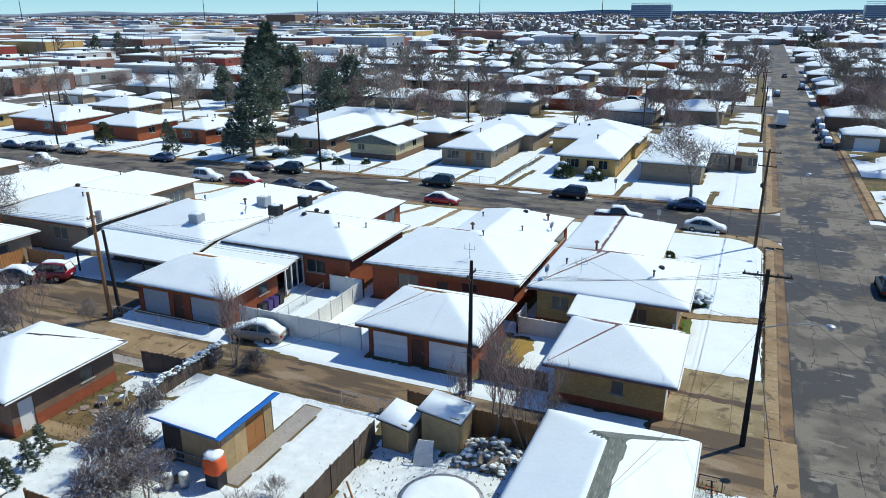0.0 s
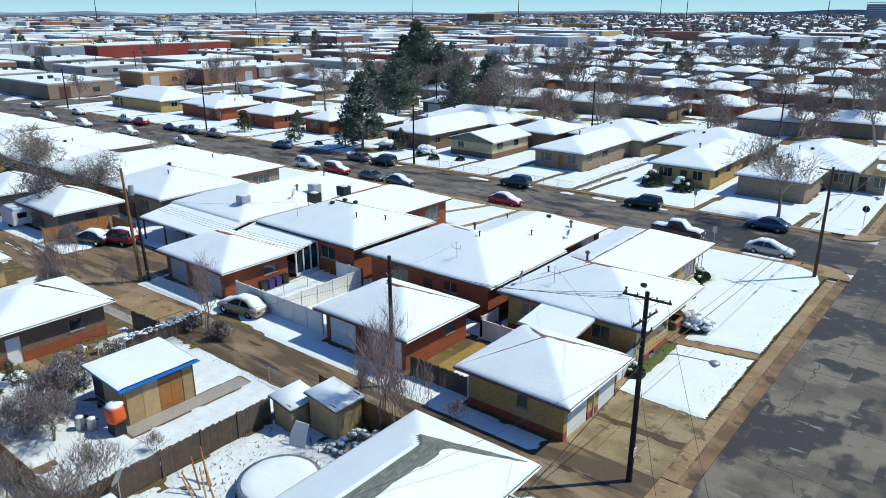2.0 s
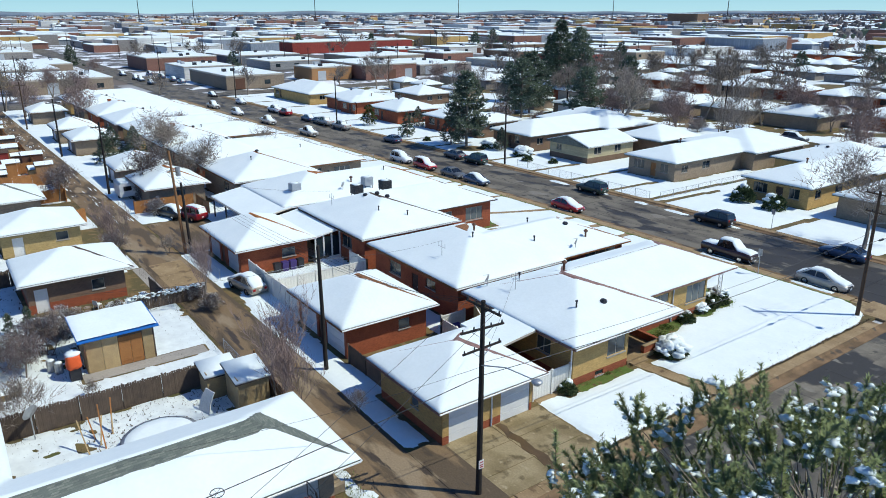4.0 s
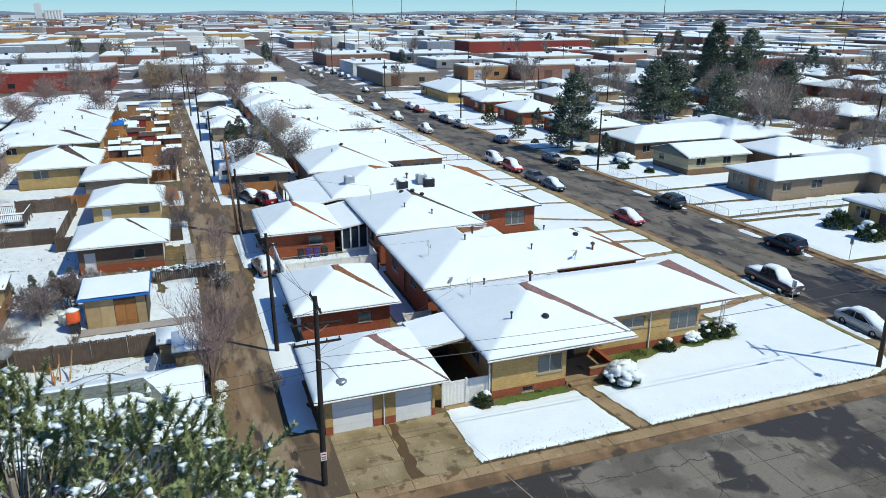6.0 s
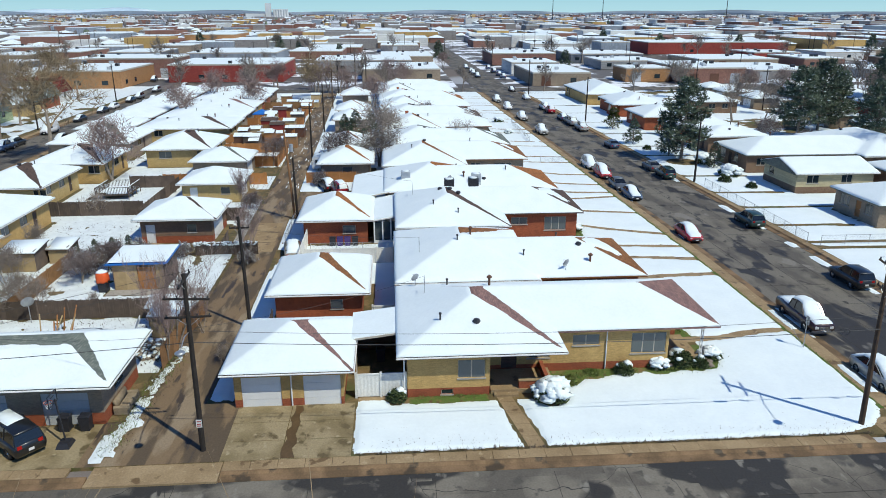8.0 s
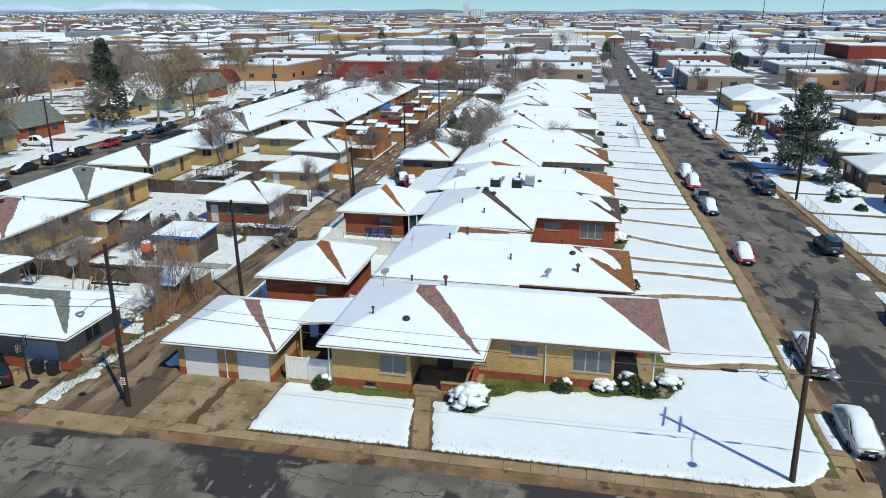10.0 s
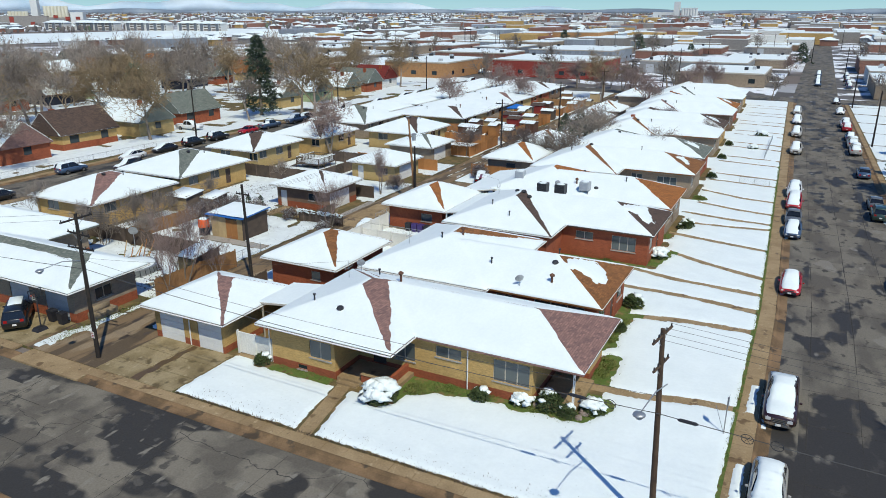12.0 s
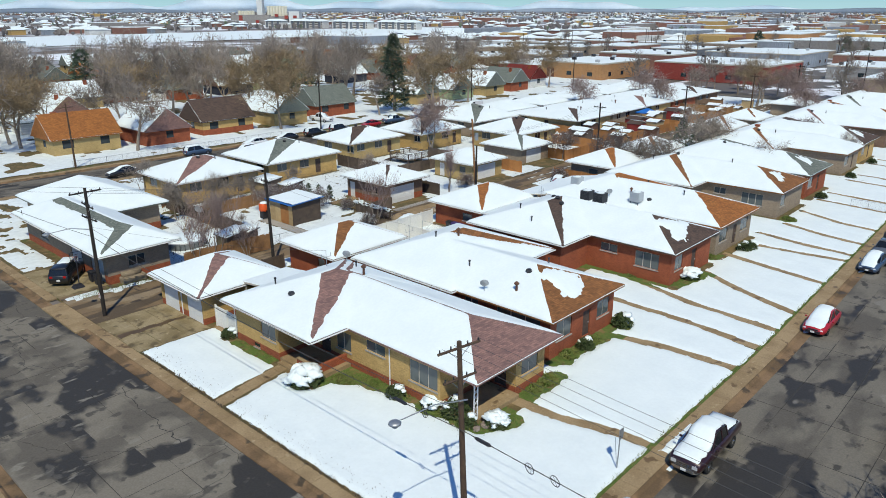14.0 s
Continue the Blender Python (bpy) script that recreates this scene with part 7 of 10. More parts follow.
def tufted_pine(label, h, reach, deep, seed):
    """A domed pine of many upright bottle-brush shoots, each bristling with needles."""
    rnd = random.Random(seed)
    t = thing("pine_tree", 0, 0, 0, label, "tree")
    part("trunk", Shape().tube((0, 0, -.1), (.1, .05, h * .55), .34, .22, 9).tube((.1, .05, h * .55), (0, 0, h - 1.6), .22, .05, 7), BARK, t)
    lim, cr, sn = Shape(), Shape(), Shape()
    for i in range(520):
        u, a = rnd.uniform(-.75, 1), rnd.uniform(0, 2 * math.pi)
        f = (rnd.uniform(.86, 1.03) if rnd.random() < .58 else rnd.uniform(.3, .86)) * (1 + .09 * math.sin(3 * a + 4 * u) + .05 * math.sin(7 * a + 2))
        w = math.sqrt(1 - u * u)
        out = Vector((w * math.cos(a), w * math.sin(a), u))
        c = Vector((out.x * reach * f, out.y * reach * f, h - .5 - deep + deep * u * min(f, 1.0)))
        root = Vector((0, 0, max(h * .3, c.z - 1.3 - .35 * math.hypot(c.x, c.y))))
        lim.tube(root, c, .026, .008, 4, False)
        for k in range(6):
            ax = (out * .55 + Vector((rnd.uniform(-.55, .55), rnd.uniform(-.55, .55), rnd.uniform(.45, 1.1)))).normalized()
            base = c + Vector((rnd.uniform(-.42, .42), rnd.uniform(-.42, .42), rnd.uniform(-.4, .15)))
            ln = rnd.uniform(.4, .85)
            lim.tube(base, base + ax * ln, .014, .006, 3, False)
            side = ax.orthogonal().normalized()
            for q in range(128):
                v = side.copy()
                v.rotate(Matrix.Rotation(q * 2.4 + rnd.uniform(-.4, .4), 3, ax))
                s0 = rnd.random()
                nd = (ax * rnd.uniform(.3, .9) + v).normalized() * rnd.uniform(.13, .21) * (1 - .35 * s0)
                o = base + ax * (ln * s0)
                e = nd.cross(ax).normalized() * .0175
                cr.poly([o - e, o + e, o + nd])
            if rnd.random() < .34 and u > -.2:
                for q in range(rnd.choice((2, 3, 5))):
                    r = rnd.uniform(.03, .09)
                    g = base + ax * ln * rnd.uniform(.3, .9) + Vector((rnd.uniform(-.12, .12), rnd.uniform(-.12, .12), .02))
                    sn.lump(g, r * rnd.uniform(.7, 1.5), r * rnd.uniform(.7, 1.5), r * rnd.uniform(.5, .8), i * 60 + k * 7 + q, 7, 4, .75)
    tagged(part("limb", lim, BARK, t), kind="stuff")
    tagged(part("crown", cr, NEEDLE, t), kind="stuff")
    tagged(part("snow", sn, SNOW, t, "", True), kind="stuff")
    return t


# pine close under the camera's way
put_all(tufted_pine("long-needled pine loaded with clumps of snow", 18.0, 4.7, 5.4, 3), [pose(21.9, 31.3, 0)])
put_all(long_pine("dark broad pine dusted with snow", 13, 4.6, 150, 4, SPRUCE, 15, 8, .55, .085, .30, .10, .6), spots([(-79, 101.5), (-101, 135), (-88, 142), (-128, 155), (-112, 150)], .8, 1.05) + [pose(-154, 209, 0) @ Matrix.Scale(1.4, 4), pose(-97, 167, 0, 0, 0, 50), pose(-120, 175, 0, 0, 0, 200) @ Matrix.Scale(1.15, 4), pose(-107, 143, 0, 0, 0, 120) @ Matrix.Scale(1.1, 4)])
put_all(conifer("tall narrow dark spruce", 22, 4.4, 14, SPRUCE, 1500, .08, "spruce_tree", .35, 1.05, .5), [pose(-126, 172, 0), pose(-136, 178, 0) @ Matrix.Scale(.8, 4), pose(-101, -31, 0) @ Matrix.Scale(.85, 4)])
put_all(conifer("open-branched young pine with light snow", 7.2, 2.4, 15, SPRUCE, 420, .10, "pine_tree", .2, .6, .7), spots([(-94, 98.5), (-104, 108), (-72, 104), (-83, 101)], .55, 1.0) + [pose(-104, 46, 0) @ Matrix.Scale(.8, 4), pose(-100.5, 44, 0) @ Matrix.Scale(.75, 4), pose(-102, 49, 0) @ Matrix.Scale(.8, 4)])
put_all(conifer("small dark spruce sapling in the snow", 1.9, .55, 16, SPRUCE, 120, .08, "spruce_sapling", .3, .28, .8), [pose(-34.0, 20.4, 0), pose(-34.5, 22.0, 0), pose(-35.2, 23.4, 0), pose(-33.4, 18.8, 0) @ Matrix.Scale(.8, 4)])
put_all(conifer("yellow-green columnar juniper on the snowy lawn", 4.6, 1.5, 17, YEW, 500, .0, "juniper_tree", .0, .4, .35), [pose(-112, 100.5, 0)])
fc = [(rnd.uniform(-220, 130), 230 + 350 * rnd.random()) for k in range(20)] + [(rnd.uniform(-500, -260), rnd.uniform(-100, 330)) for k in range(14)] + [(-30, -95), (-62, -120), (-118, -88), (-140, -130), (-100, -150), (-90, -60)]
put_all(conifer("dark conifer among distant roofs", 11, 3.4, 18, SPRUCE, 190, .12, "conifer", .35, 1.5, .6), spots([q for q in fc if not 1 < q[0] < 18], .6, 1.3))


# ---- shrubs ----
def shrub(label, r, h, seed, leaf, n, snow, twiggy=False):
    rnd = random.Random(seed)
    t = thing("shrub", 0, 0, 0, label, "shrub")
    lf, sn, st = Shape(), Shape(), Shape()
    for i in range(6):
        a = rnd.uniform(0, 6.28)
        st.tube((0, 0, -.05), (math.cos(a) * r * .6, math.sin(a) * r * .6, h * .7), .025, .01, 4, False)
    for i in range(n):
        a, f = rnd.uniform(0, 6.28), rnd.random()
        q = r * math.sqrt(rnd.random())
        top = h * math.sqrt(max(0.05, 1 - (q / r) ** 2))
        c = Vector((q * math.cos(a), q * math.sin(a), top * (.3 + .7 * f ** .5)))
        for k in range(4):
            u = Vector((rnd.uniform(-1, 1), rnd.uniform(-1, 1), rnd.uniform(-.2, 1))).normalized()
            w = u.orthogonal().normalized()
            w.rotate(Matrix.Rotation(rnd.uniform(0, 6.28), 3, u))
            z = .2 * (1 if not twiggy else 1.3)
            lf.poly([c - w * z * (.3 if not twiggy else .06), c + u * z, c + w * z * (.35 if not twiggy else .07)])
    for i in range(int(snow)):
        a, q = rnd.uniform(0, 6.28), r * .75 * math.sqrt(rnd.random())
        top = h * math.sqrt(max(0.05, 1 - (q / r) ** 2))
        w = rnd.uniform(.22, .45) * r
        sn.lump((q * math.cos(a), q * math.sin(a), top - .02), w, w * rnd.uniform(.7, 1.3), w * rnd.uniform(.45, .7), seed + i, 9, 5, .4)
    if snow >= 12:
        for i in range(26):
            a, q = rnd.uniform(0, 6.28), r * .9 * math.sqrt(rnd.random())
            top = h * math.sqrt(max(0.05, 1 - (q / r) ** 2))
            w = rnd.uniform(.14, .34) * r
            sn.lump((q * math.cos(a), q * math.sin(a), top - .03), w, w * rnd.uniform(.5, 1.5), w * rnd.uniform(.4, .7), seed + 80 + i, 8, 5, .55)
        sn.lump((0, 0, h * .62), r * .7, r * .62, h * .42, seed + 50, 14, 7, .4)
    tagged(part("stems", st, BARK, t), kind="stuff")
    part("foliage", lf, leaf, t)
    if sn.v:
        part("snow", sn, SNOW, t, "", True)
    return t


put_all(shrub("round shrub buried under a snow cap", 1.25, 1.15, 41, SHRUB, 420, 16), [pose(-2.6, 61.1, 0), pose(-6.3, 69.5, 0, 0, 0, 70) @ Matrix.Scale(.62, 4), pose(-7.3, 73.9, 0, 0, 0, 200) @ Matrix.Scale(.66, 4), pose(-39.4, 71.9, 0) @ Matrix.Scale(.8, 4), pose(-66, 103.6, 0, 0, 0, 50) @ Matrix.Scale(1.3, 4), pose(-75, 103.8, 0, 0, 0, 150) @ Matrix.Scale(1.3, 4), pose(-108, 77.2, 0, 0, 0, 20) @ Matrix.Scale(.7, 4), pose(-124, 78, 0, 0, 0, 140) @ Matrix.Scale(.9, 4)])
put_all(shrub("clipped evergreen shrub with snow on top", .75, .9, 42, SHRUB, 240, 4), [pose(-3.0, 51.0, 0) @ Matrix.Scale(.85, 4), pose(-5.5, 66.9, 0) @ Matrix.Scale(.9, 4), pose(-6.5, 71.3, 0, 0, 0, 90) @ Matrix.Scale(1.2, 4), pose(-6.1, 72.6, 0, 0, 0, 30) @ Matrix.Scale(.8, 4), pose(-20.0, 72.3, 0, 0, 0, 60) @ Matrix.Scale(.9, 4), pose(-25.5, 72.3, 0) @ Matrix.Scale(1.15, 4), pose(-36.9, 69.8, 0) @ Matrix.Scale(.7, 4), pose(-52, 73.2, 0), pose(-51, 72.9, 0, 0, 0, 70), pose(-80, 73, 0), pose(-96, 73, 0), pose(-110, 73, 0), pose(-30.5, 66.0, 0) @ Matrix.Scale(.8, 4), pose(-25.3, 105.2, 0) @ Matrix.Diagonal((2.0, 2.0, 2.3, 1)), pose(-20.6, 104.8, 0, 0, 0, 80) @ Matrix.Diagonal((1.9, 1.9, 2.1, 1)), pose(-62, 101, 0) @ Matrix.Scale(1.2, 4), pose(-58, 103, 0), pose(-88, 99, 0), pose(-98, 101, 0)])
put_all(shrub("low green ground-cover shrub by the wall", .8, .24, 43, LIVEGRASS, 160, 0), [pose(-4.6, 62.6, 0), pose(-5.7, 64.6, 0) @ Matrix.Scale(.7, 4), pose(-5.9, 70.4, 0) @ Matrix.Scale(.7, 4), pose(-12.4, 73.0, 0) @ Matrix.Scale(.8, 4), pose(-13.9, 73.0, 0), pose(-3.4, 55.0, 0) @ Matrix.Scale(.5, 4), pose(-18.2, 72.0, 0), pose(-21.4, 72.1, 0), pose(-36.6, 67.4, 0), pose(-37.0, 70.6, 0), pose(-46.6, 71.0, 0) @ Matrix.Scale(.8, 4), pose(-66.3, 72.8, 0)])
put_all(bare_tree("snow-laden twiggy bush in the back yard", 3.4, 44, .62, .6, (4, 2, 3), 6, BUSHTWIG, .05, .2, "bush", .014), [pose(-29.6, 23.6, 0), pose(-31.6, 25.6, 0, 0, 0, 120) @ Matrix.Scale(.8, 4), pose(-28.2, 21.4, 0, 0, 0, 200) @ Matrix.Scale(.9, 4), pose(-33.0, 29.5, 0, 0, 0, 60) @ Matrix.Scale(.5, 4), pose(-33.6, 36.0, 0, 0, 0, 10) @ Matrix.Scale(.45, 4), pose(-30.4, 36.4, 0, 0, 0, 300) @ Matrix.Scale(.5, 4), pose(-64, 41.4, 0, 0, 0, 30) @ Matrix.Scale(.7, 4), pose(-72, 42.4, 0) @ Matrix.Scale(.8, 4), pose(-52, 33.6, 0) @ Matrix.Scale(.7, 4), pose(-64, 150, 0), pose(-100, 128, 0) @ Matrix.Scale(1.3, 4), pose(-90, 130, 0)])
put_all(bare_tree("leafless bush poking through snow", 3.0, 45, .5, 1.0, (4, 2, 2), 4, TWIG, .04, 0, "bush", .009), [pose(-22.5, 18.0, 0) @ Matrix.Scale(.9, 4), pose(-19.0, 21.2, 0, 0, 0, 70) @ Matrix.Scale(1.15, 4), pose(-21.0, 18.6, 0, 0, 0, 140) @ Matrix.Scale(.8, 4), pose(-20.4, 25.2, 0, 0, 0, 30) @ Matrix.Scale(.45, 4), pose(-23, 14.6, 0, 0, 0, 10) @ Matrix.Scale(1.4, 4), pose(-26.4, 15.2, 0, 0, 0, 100) @ Matrix.Scale(1.2, 4), pose(-29.4, 14.4, 0, 0, 0, 220), pose(-16.4, 17.6, 0, 0, 0, 300) @ Matrix.Scale(1.5, 4), pose(-36.5, 13.4, 0, 0, 0, 40), pose(-50, 15, 0, 0, 0, 80), pose(-9.0, 38.6, 0, 0, 0, 20) @ Matrix.Scale(.5, 4), pose(-18.8, 12, 0, 0, 0, 220) @ Matrix.Scale(1.2, 4), pose(-47.5, 37.9, 0) @ Matrix.Scale(.7, 4), pose(-20, 2, 0) @ Matrix.Scale(1.6, 4)])
put_all(bare_tree("tall bare tree top near the camera's way", 12.5, 46, .42, 1.3, (4, 2, 2), 2, GOLDTWIG, .2, 0, "tree", .012), [pose(27.0, 43.4, 0) @ Matrix.Scale(1.12, 4), pose(31.0, 49.0, 0, 0, 0, 140) @ Matrix.Scale(1.27, 4)])

def verge_bare(X, Y):
    return 0.34 - np.abs(Y - (34.75 - 0.06 * (X + 5))) * 0.75 + 0.55 * vnoise(X, Y, 1.3, 71) + 0.25 * vnoise(X, Y, 0.35, 72)


lying("yard_snow", "patchy snow on the alley's weedy edge", np.arange(-12, 2.2, .12), np.arange(33.2, 36.2, .12), verge_bare, 0.07, 0.3, 73)
# litter, weeds and clods poking through the snow
lr = random.Random(64)


def scatter(name, label, n, spots_of, material, lo, hi, wide, flat=.4):
    s = Shape()
    for i in range(n):
        x, y = spots_of()
        ln, a = lr.uniform(lo, hi), lr.uniform(0, 6.28)
        d = Vector((math.cos(a), math.sin(a), lr.uniform(flat, 1.4))) * ln
        w = Vector((-math.sin(a), math.cos(a), 0)) * ln * wide
        z = .06 if flat > .2 else .11
        s.poly([Vector((x, y, z)) - w, Vector((x, y, z)) + w, Vector((x, y, z)) + d])
    lone(name, s, material, label, "litter" if material is LITTER else "grass", "", "stuff")


def near_line(pts, spread):
    def f():
        i = lr.randrange(len(pts) - 1)
        q = lr.random()
        return pts[i][0] + (pts[i + 1][0] - pts[i][0]) * q + lr.gauss(0, spread), pts[i][1] + (pts[i + 1][1] - pts[i][1]) * q + lr.gauss(0, spread)
    return f


def within(x0, x1, y0, y1):
    return lambda: (lr.uniform(x0, x1), lr.uniform(y0, y1))


for x0, x1, y0, y1, n in ((-46, -16, 2, 34, 1500), (-17.6, -8, 20, 34.4, 1100), (-100, -46, 6, 34, 1500), (-60, -46, 39, 46, 400)):
    scatter("yard_litter", "dry weeds and scraps poking through yard snow", n, within(x0, x1, y0, y1), LITTER, .04, .13, .16)
for pts, sp, n in (([(-17.6, 12), (-17.6, 31)], .5, 700), ([(-8, 34.4), (-46, 34.5)], .45, 1100), ([(-46, 34.5), (-100, 34.4)], .4, 900), ([(-24, 24), (-29, 24), (-29, 31)], .7, 600), ([(-34, 22), (-34, 33)], .7, 500)):
    scatter("yard_litter", "dry weeds and twigs along the fences", n, near_line(pts, sp), LITTER, .06, .26, .06)
for pts, sp, n in (([(-4.4, 62.2), (-5.6, 63.8), (-6.1, 68)], .38, 1500), ([(-5.9, 69.2), (-6.0, 72.8), (-8.2, 74.4)], .42, 1300), ([(-14.8, 73.1), (-11.4, 73.0)], .4, 900), ([(-3.2, 52), (-3.2, 57)], .22, 400), ([(-90, 81.98), (-4, 81.98)], .08, 2400), ([(-22.6, 72.1), (-17, 72.0)], .42, 900), ([(-36.0, 65.4), (-37.2, 71.2), (-41, 72.6)], .5, 1200), ([(-47, 71), (-46, 71)], .4, 200)):
    scatter("grass_tufts", "tufts of green winter grass at the snow's edge", n, near_line(pts, sp), LIVEGRASS, .06, .17, .14)
scatter("grass_tufts", "green weeds along the alley's edge", 1500, near_line([(-11, 34.9), (1.6, 34.2)], .42), LIVEGRASS, .06, .2, .12)
scatter("yard_litter", "dry scraps along the alley's edge", 700, near_line([(-11, 35.1), (1.6, 34.5)], .5), LITTER, .05, .2, .12)
for x0, x1, y0, y1, n in ((-17, -8.6, 24, 34, 700), (-46, -34, 12, 24, 500), (-38, -33, 24, 33, 600), (-30, -18, 12, 20, 500)):
    scatter("yard_litter", "broken boards and scraps lying about the yard", n, within(x0, x1, y0, y1), LITTER, .05, .19, .3, .05)
scatter("yard_litter", "dry grass and dirt at the pavement edge", 1500, near_line([(2.93, 48.6), (2.93, 79.5)], .06), LITTER, .05, .16, .2)
scatter("yard_litter", "scraps of dirt on the trampled lawn edge", 500, near_line([(2.2, 49), (2.2, 80)], .35), LITTER, .03, .08, .3, .1)

scatter("yard_litter", "boards, tyres and scrap heaped in the far yards", 1500, within(-170, -96, 15, 33.5), LITTER, .15, .7, .4)
lr2 = random.Random(61)
cl = Shape()
for k in range(420):
    r = lr2.uniform(.15, .6)
    cl.lump((lr2.uniform(-170, -96), lr2.uniform(15, 33.5), .1), r * lr2.uniform(.7, 2), r, r * .6, k, 7, 4, .4)
lone("yard_snow", cl, SNOW, "snow lying on the scrap in the far yards", "snow", "", "stuff")
sl = Shape()
for k in range(150):
    x, y = -62 - 120 * lr2.random(), 36.7 + lr2.choice((-1.5, 0, 0, 1.5)) + lr2.gauss(0, .3)
    r = lr2.uniform(.03, .10)
    sl.lump((x, y, .02), r * lr2.uniform(4, 14), r, .03, k, 7, 3, .5)
lone("slush", sl, SNOW, "thin streaks of slush between the alley's tyre tracks", "snow", "", "stuff")

# rocks in the flower bed
rk = random.Random(8)
for i in range(14):
    x, y = rk.uniform(-6.9, -5.7), rk.uniform(68.6, 73.6)
    lone("rock", Shape().lump((x, y, .1), rk.uniform(.15, .35), rk.uniform(.15, .35), rk.uniform(.12, .25), i, 7, 4, .3), STONE, "reddish landscape rock in the flower bed", "rock", "flower bed rocks")

# ---- poles and cables ----
def cable(a, b, sag, r=.010, n=10):
    s = Shape()
    a, b = Vector(a), Vector(b)
    pts = []
    for i in range(n + 1):
        q = i / n
        p = a.lerp(b, q)
        p.z -= sag * 4 * q * (1 - q)
        pts.append(p)
    rings = []
    d = (b - a).normalized()
    u = d.cross(Vector((0, 0, 1))).normalized()
    for p in pts:
        rings.append([tuple(p + u * r), tuple(p - u * r * .5 + Vector((0, 0, r * .87))), tuple(p - u * r * .5 - Vector((0, 0, r * .87)))])
    return s.rings(rings)


def pole(x, y, h, material, arms=((0.5, 2.3),), turn=0.0, label="weathered wooden utility pole with crossarms", lean=(0, 0), lamp=None, can=False, full=True):
    p = thing("utility_pole", x, y, 0, label, "utility pole", "utility poles")
    top = (x + lean[0], y + lean[1], h)
    part("shaft", Shape().tube((x, y, -.3), top, .17, .11, 10), material, p)
    c, s = math.cos(radians(turn)), math.sin(radians(turn))
    for down, ln, *own in arms:
        c, s = (math.cos(radians(own[0])), math.sin(radians(own[0]))) if own else (math.cos(radians(turn)), math.sin(radians(turn)))
        z = h - down
        k = z / h
        bx, by = x + lean[0] * k, y + lean[1] * k
        a = Shape().tube((bx - c * ln / 2, by - s * ln / 2, z), (bx + c * ln / 2, by + s * ln / 2, z), .065, .065, 6)
        arm = part("crossarm", a, material, p)
        if not full:
            continue
        for q in (-.46, -.2, .2, .46):
            part("insulator", Shape().tube((bx + c * ln * q, by + s * ln * q, z + .05), (bx + c * ln * q, by + s * ln * q, z + .2), .045, .03, 6), DARKMETAL, arm)
        part("brace", Shape().tube((bx + c * ln * .28, by + s * ln * .28, z), (bx, by, z - .55), .018, .018, 4).tube((bx - c * ln * .28, by - s * ln * .28, z), (bx, by, z - .55), .018, .018, 4), METAL, arm)
    if lamp:
        lx, ly, lz = lamp
        q = Vector((lx - x, ly - y, 0))
        arm = part("lamp_arm", Shape().tube((x, y, lz - .5), (x + q.x * .5, y + q.y * .5, lz - .02), .035, .03, 6).tube((x + q.x * .5, y + q.y * .5, lz - .02), (lx, ly, lz), .03, .025, 6), METAL, p)
        part("lamp_head", Shape().lump((lx + q.x * .08, ly + q.y * .08, lz - .03), .28, .28, .11, 5, 10, 5, .03), METAL, p, "grey street lamp head", True)
        part("lamp_glass", Shape().lump((lx + q.x * .08, ly + q.y * .08, lz - .14), .17, .17, .1, 6, 10, 4, .0), CLEAR_LENS, p, "", True)
    if can:
        part("transformer", Shape().tube((x + .32, y + .1, h - 2.6), (x + .32, y + .1, h - 1.7), .24, .24, 12), METAL, p)
    return p


pole_a = pole(1.8, 39.75, 10.9, DARKPOLE, ((.35, 2.5, 2), (1.45, 2.5, 86), (2.5, 2.45, 93)), 72, "tall dark utility pole with three crossarms and a street lamp", (0, .1), (5.0, 40.25, 8.0))
notice = part("notice", Shape().box(1.97, 1.99, 39.6, 39.92, 1.65, 2.15), WHITE, pole_a, "white notice with red bars")
for z in (1.72, 1.84, 2.0):
    part("bar", Shape().box(1.992, 1.996, 39.64, 39.88, z, z + .06), RED_LENS, notice)
pole(1.95, 79.4, 10.7, POLE, ((.3, 2.3), (1.75, 1.8)), -10, "brown utility pole with two crossarms and a street lamp", (.1, -.42), (5.6, 79.0, 8.5))
pole(-15.1, 39.4, 9.3, DARKPOLE, ((.9, 1.5),), 90, "dark alley utility pole", (.1, -.15))
pole(-46.9, 39.5, 10.9, PALEPOLE, ((2.1, 1.0),), 90, "leaning pale wooden utility pole", (.4, -.6), None, True)
pole(-46.2, 39.9, 7.6, DARKPOLE, (), 0, "short dark stub pole beside the alley", (-.3, -.2))
pole(-78.5, 39.3, 10.0, DARKPOLE, ((.7, 2.2),), 90, "dark alley utility pole")
pole(-112, 39.3, 10.0, DARKPOLE, ((.7, 2.2),), 90, "dark alley utility pole")
pole(-150, 39.3, 10.0, POLE, ((.7, 2.2),), 90, "dark alley utility pole")
pole(2.0, 149.1, 10.5, POLE, ((.4, 2.3),), 0, "brown utility pole by the side street", (0, 0), None, True)
pole(-62.6, 96.6, 9.6, DARKPOLE, (), 0, "dark street lamp pole", (0, 0), (-62.6, 93.4, 8.6))
for x, y in ((-57.6, 148.8), (-20, 148.8), (-100, 148.8), (-140, 148.8), (-180, 148.8), (2.0, 196), (2.0, 245), (2.0, 300), (-120, 96.9), (-180, 96.9), (-20, -21.7), (-70, -21.7), (-120, -21.7), (-170, -21.7), (-185, 39.3), (-214, 39)):
    pole(x, y, 10.2, DARKPOLE if x < -50 else POLE, ((.6, 2.2),), 90 if y in (148.8, 39.3, 39) else 0, "dark utility pole in the distance", full=False)
rnd = random.Random(17)
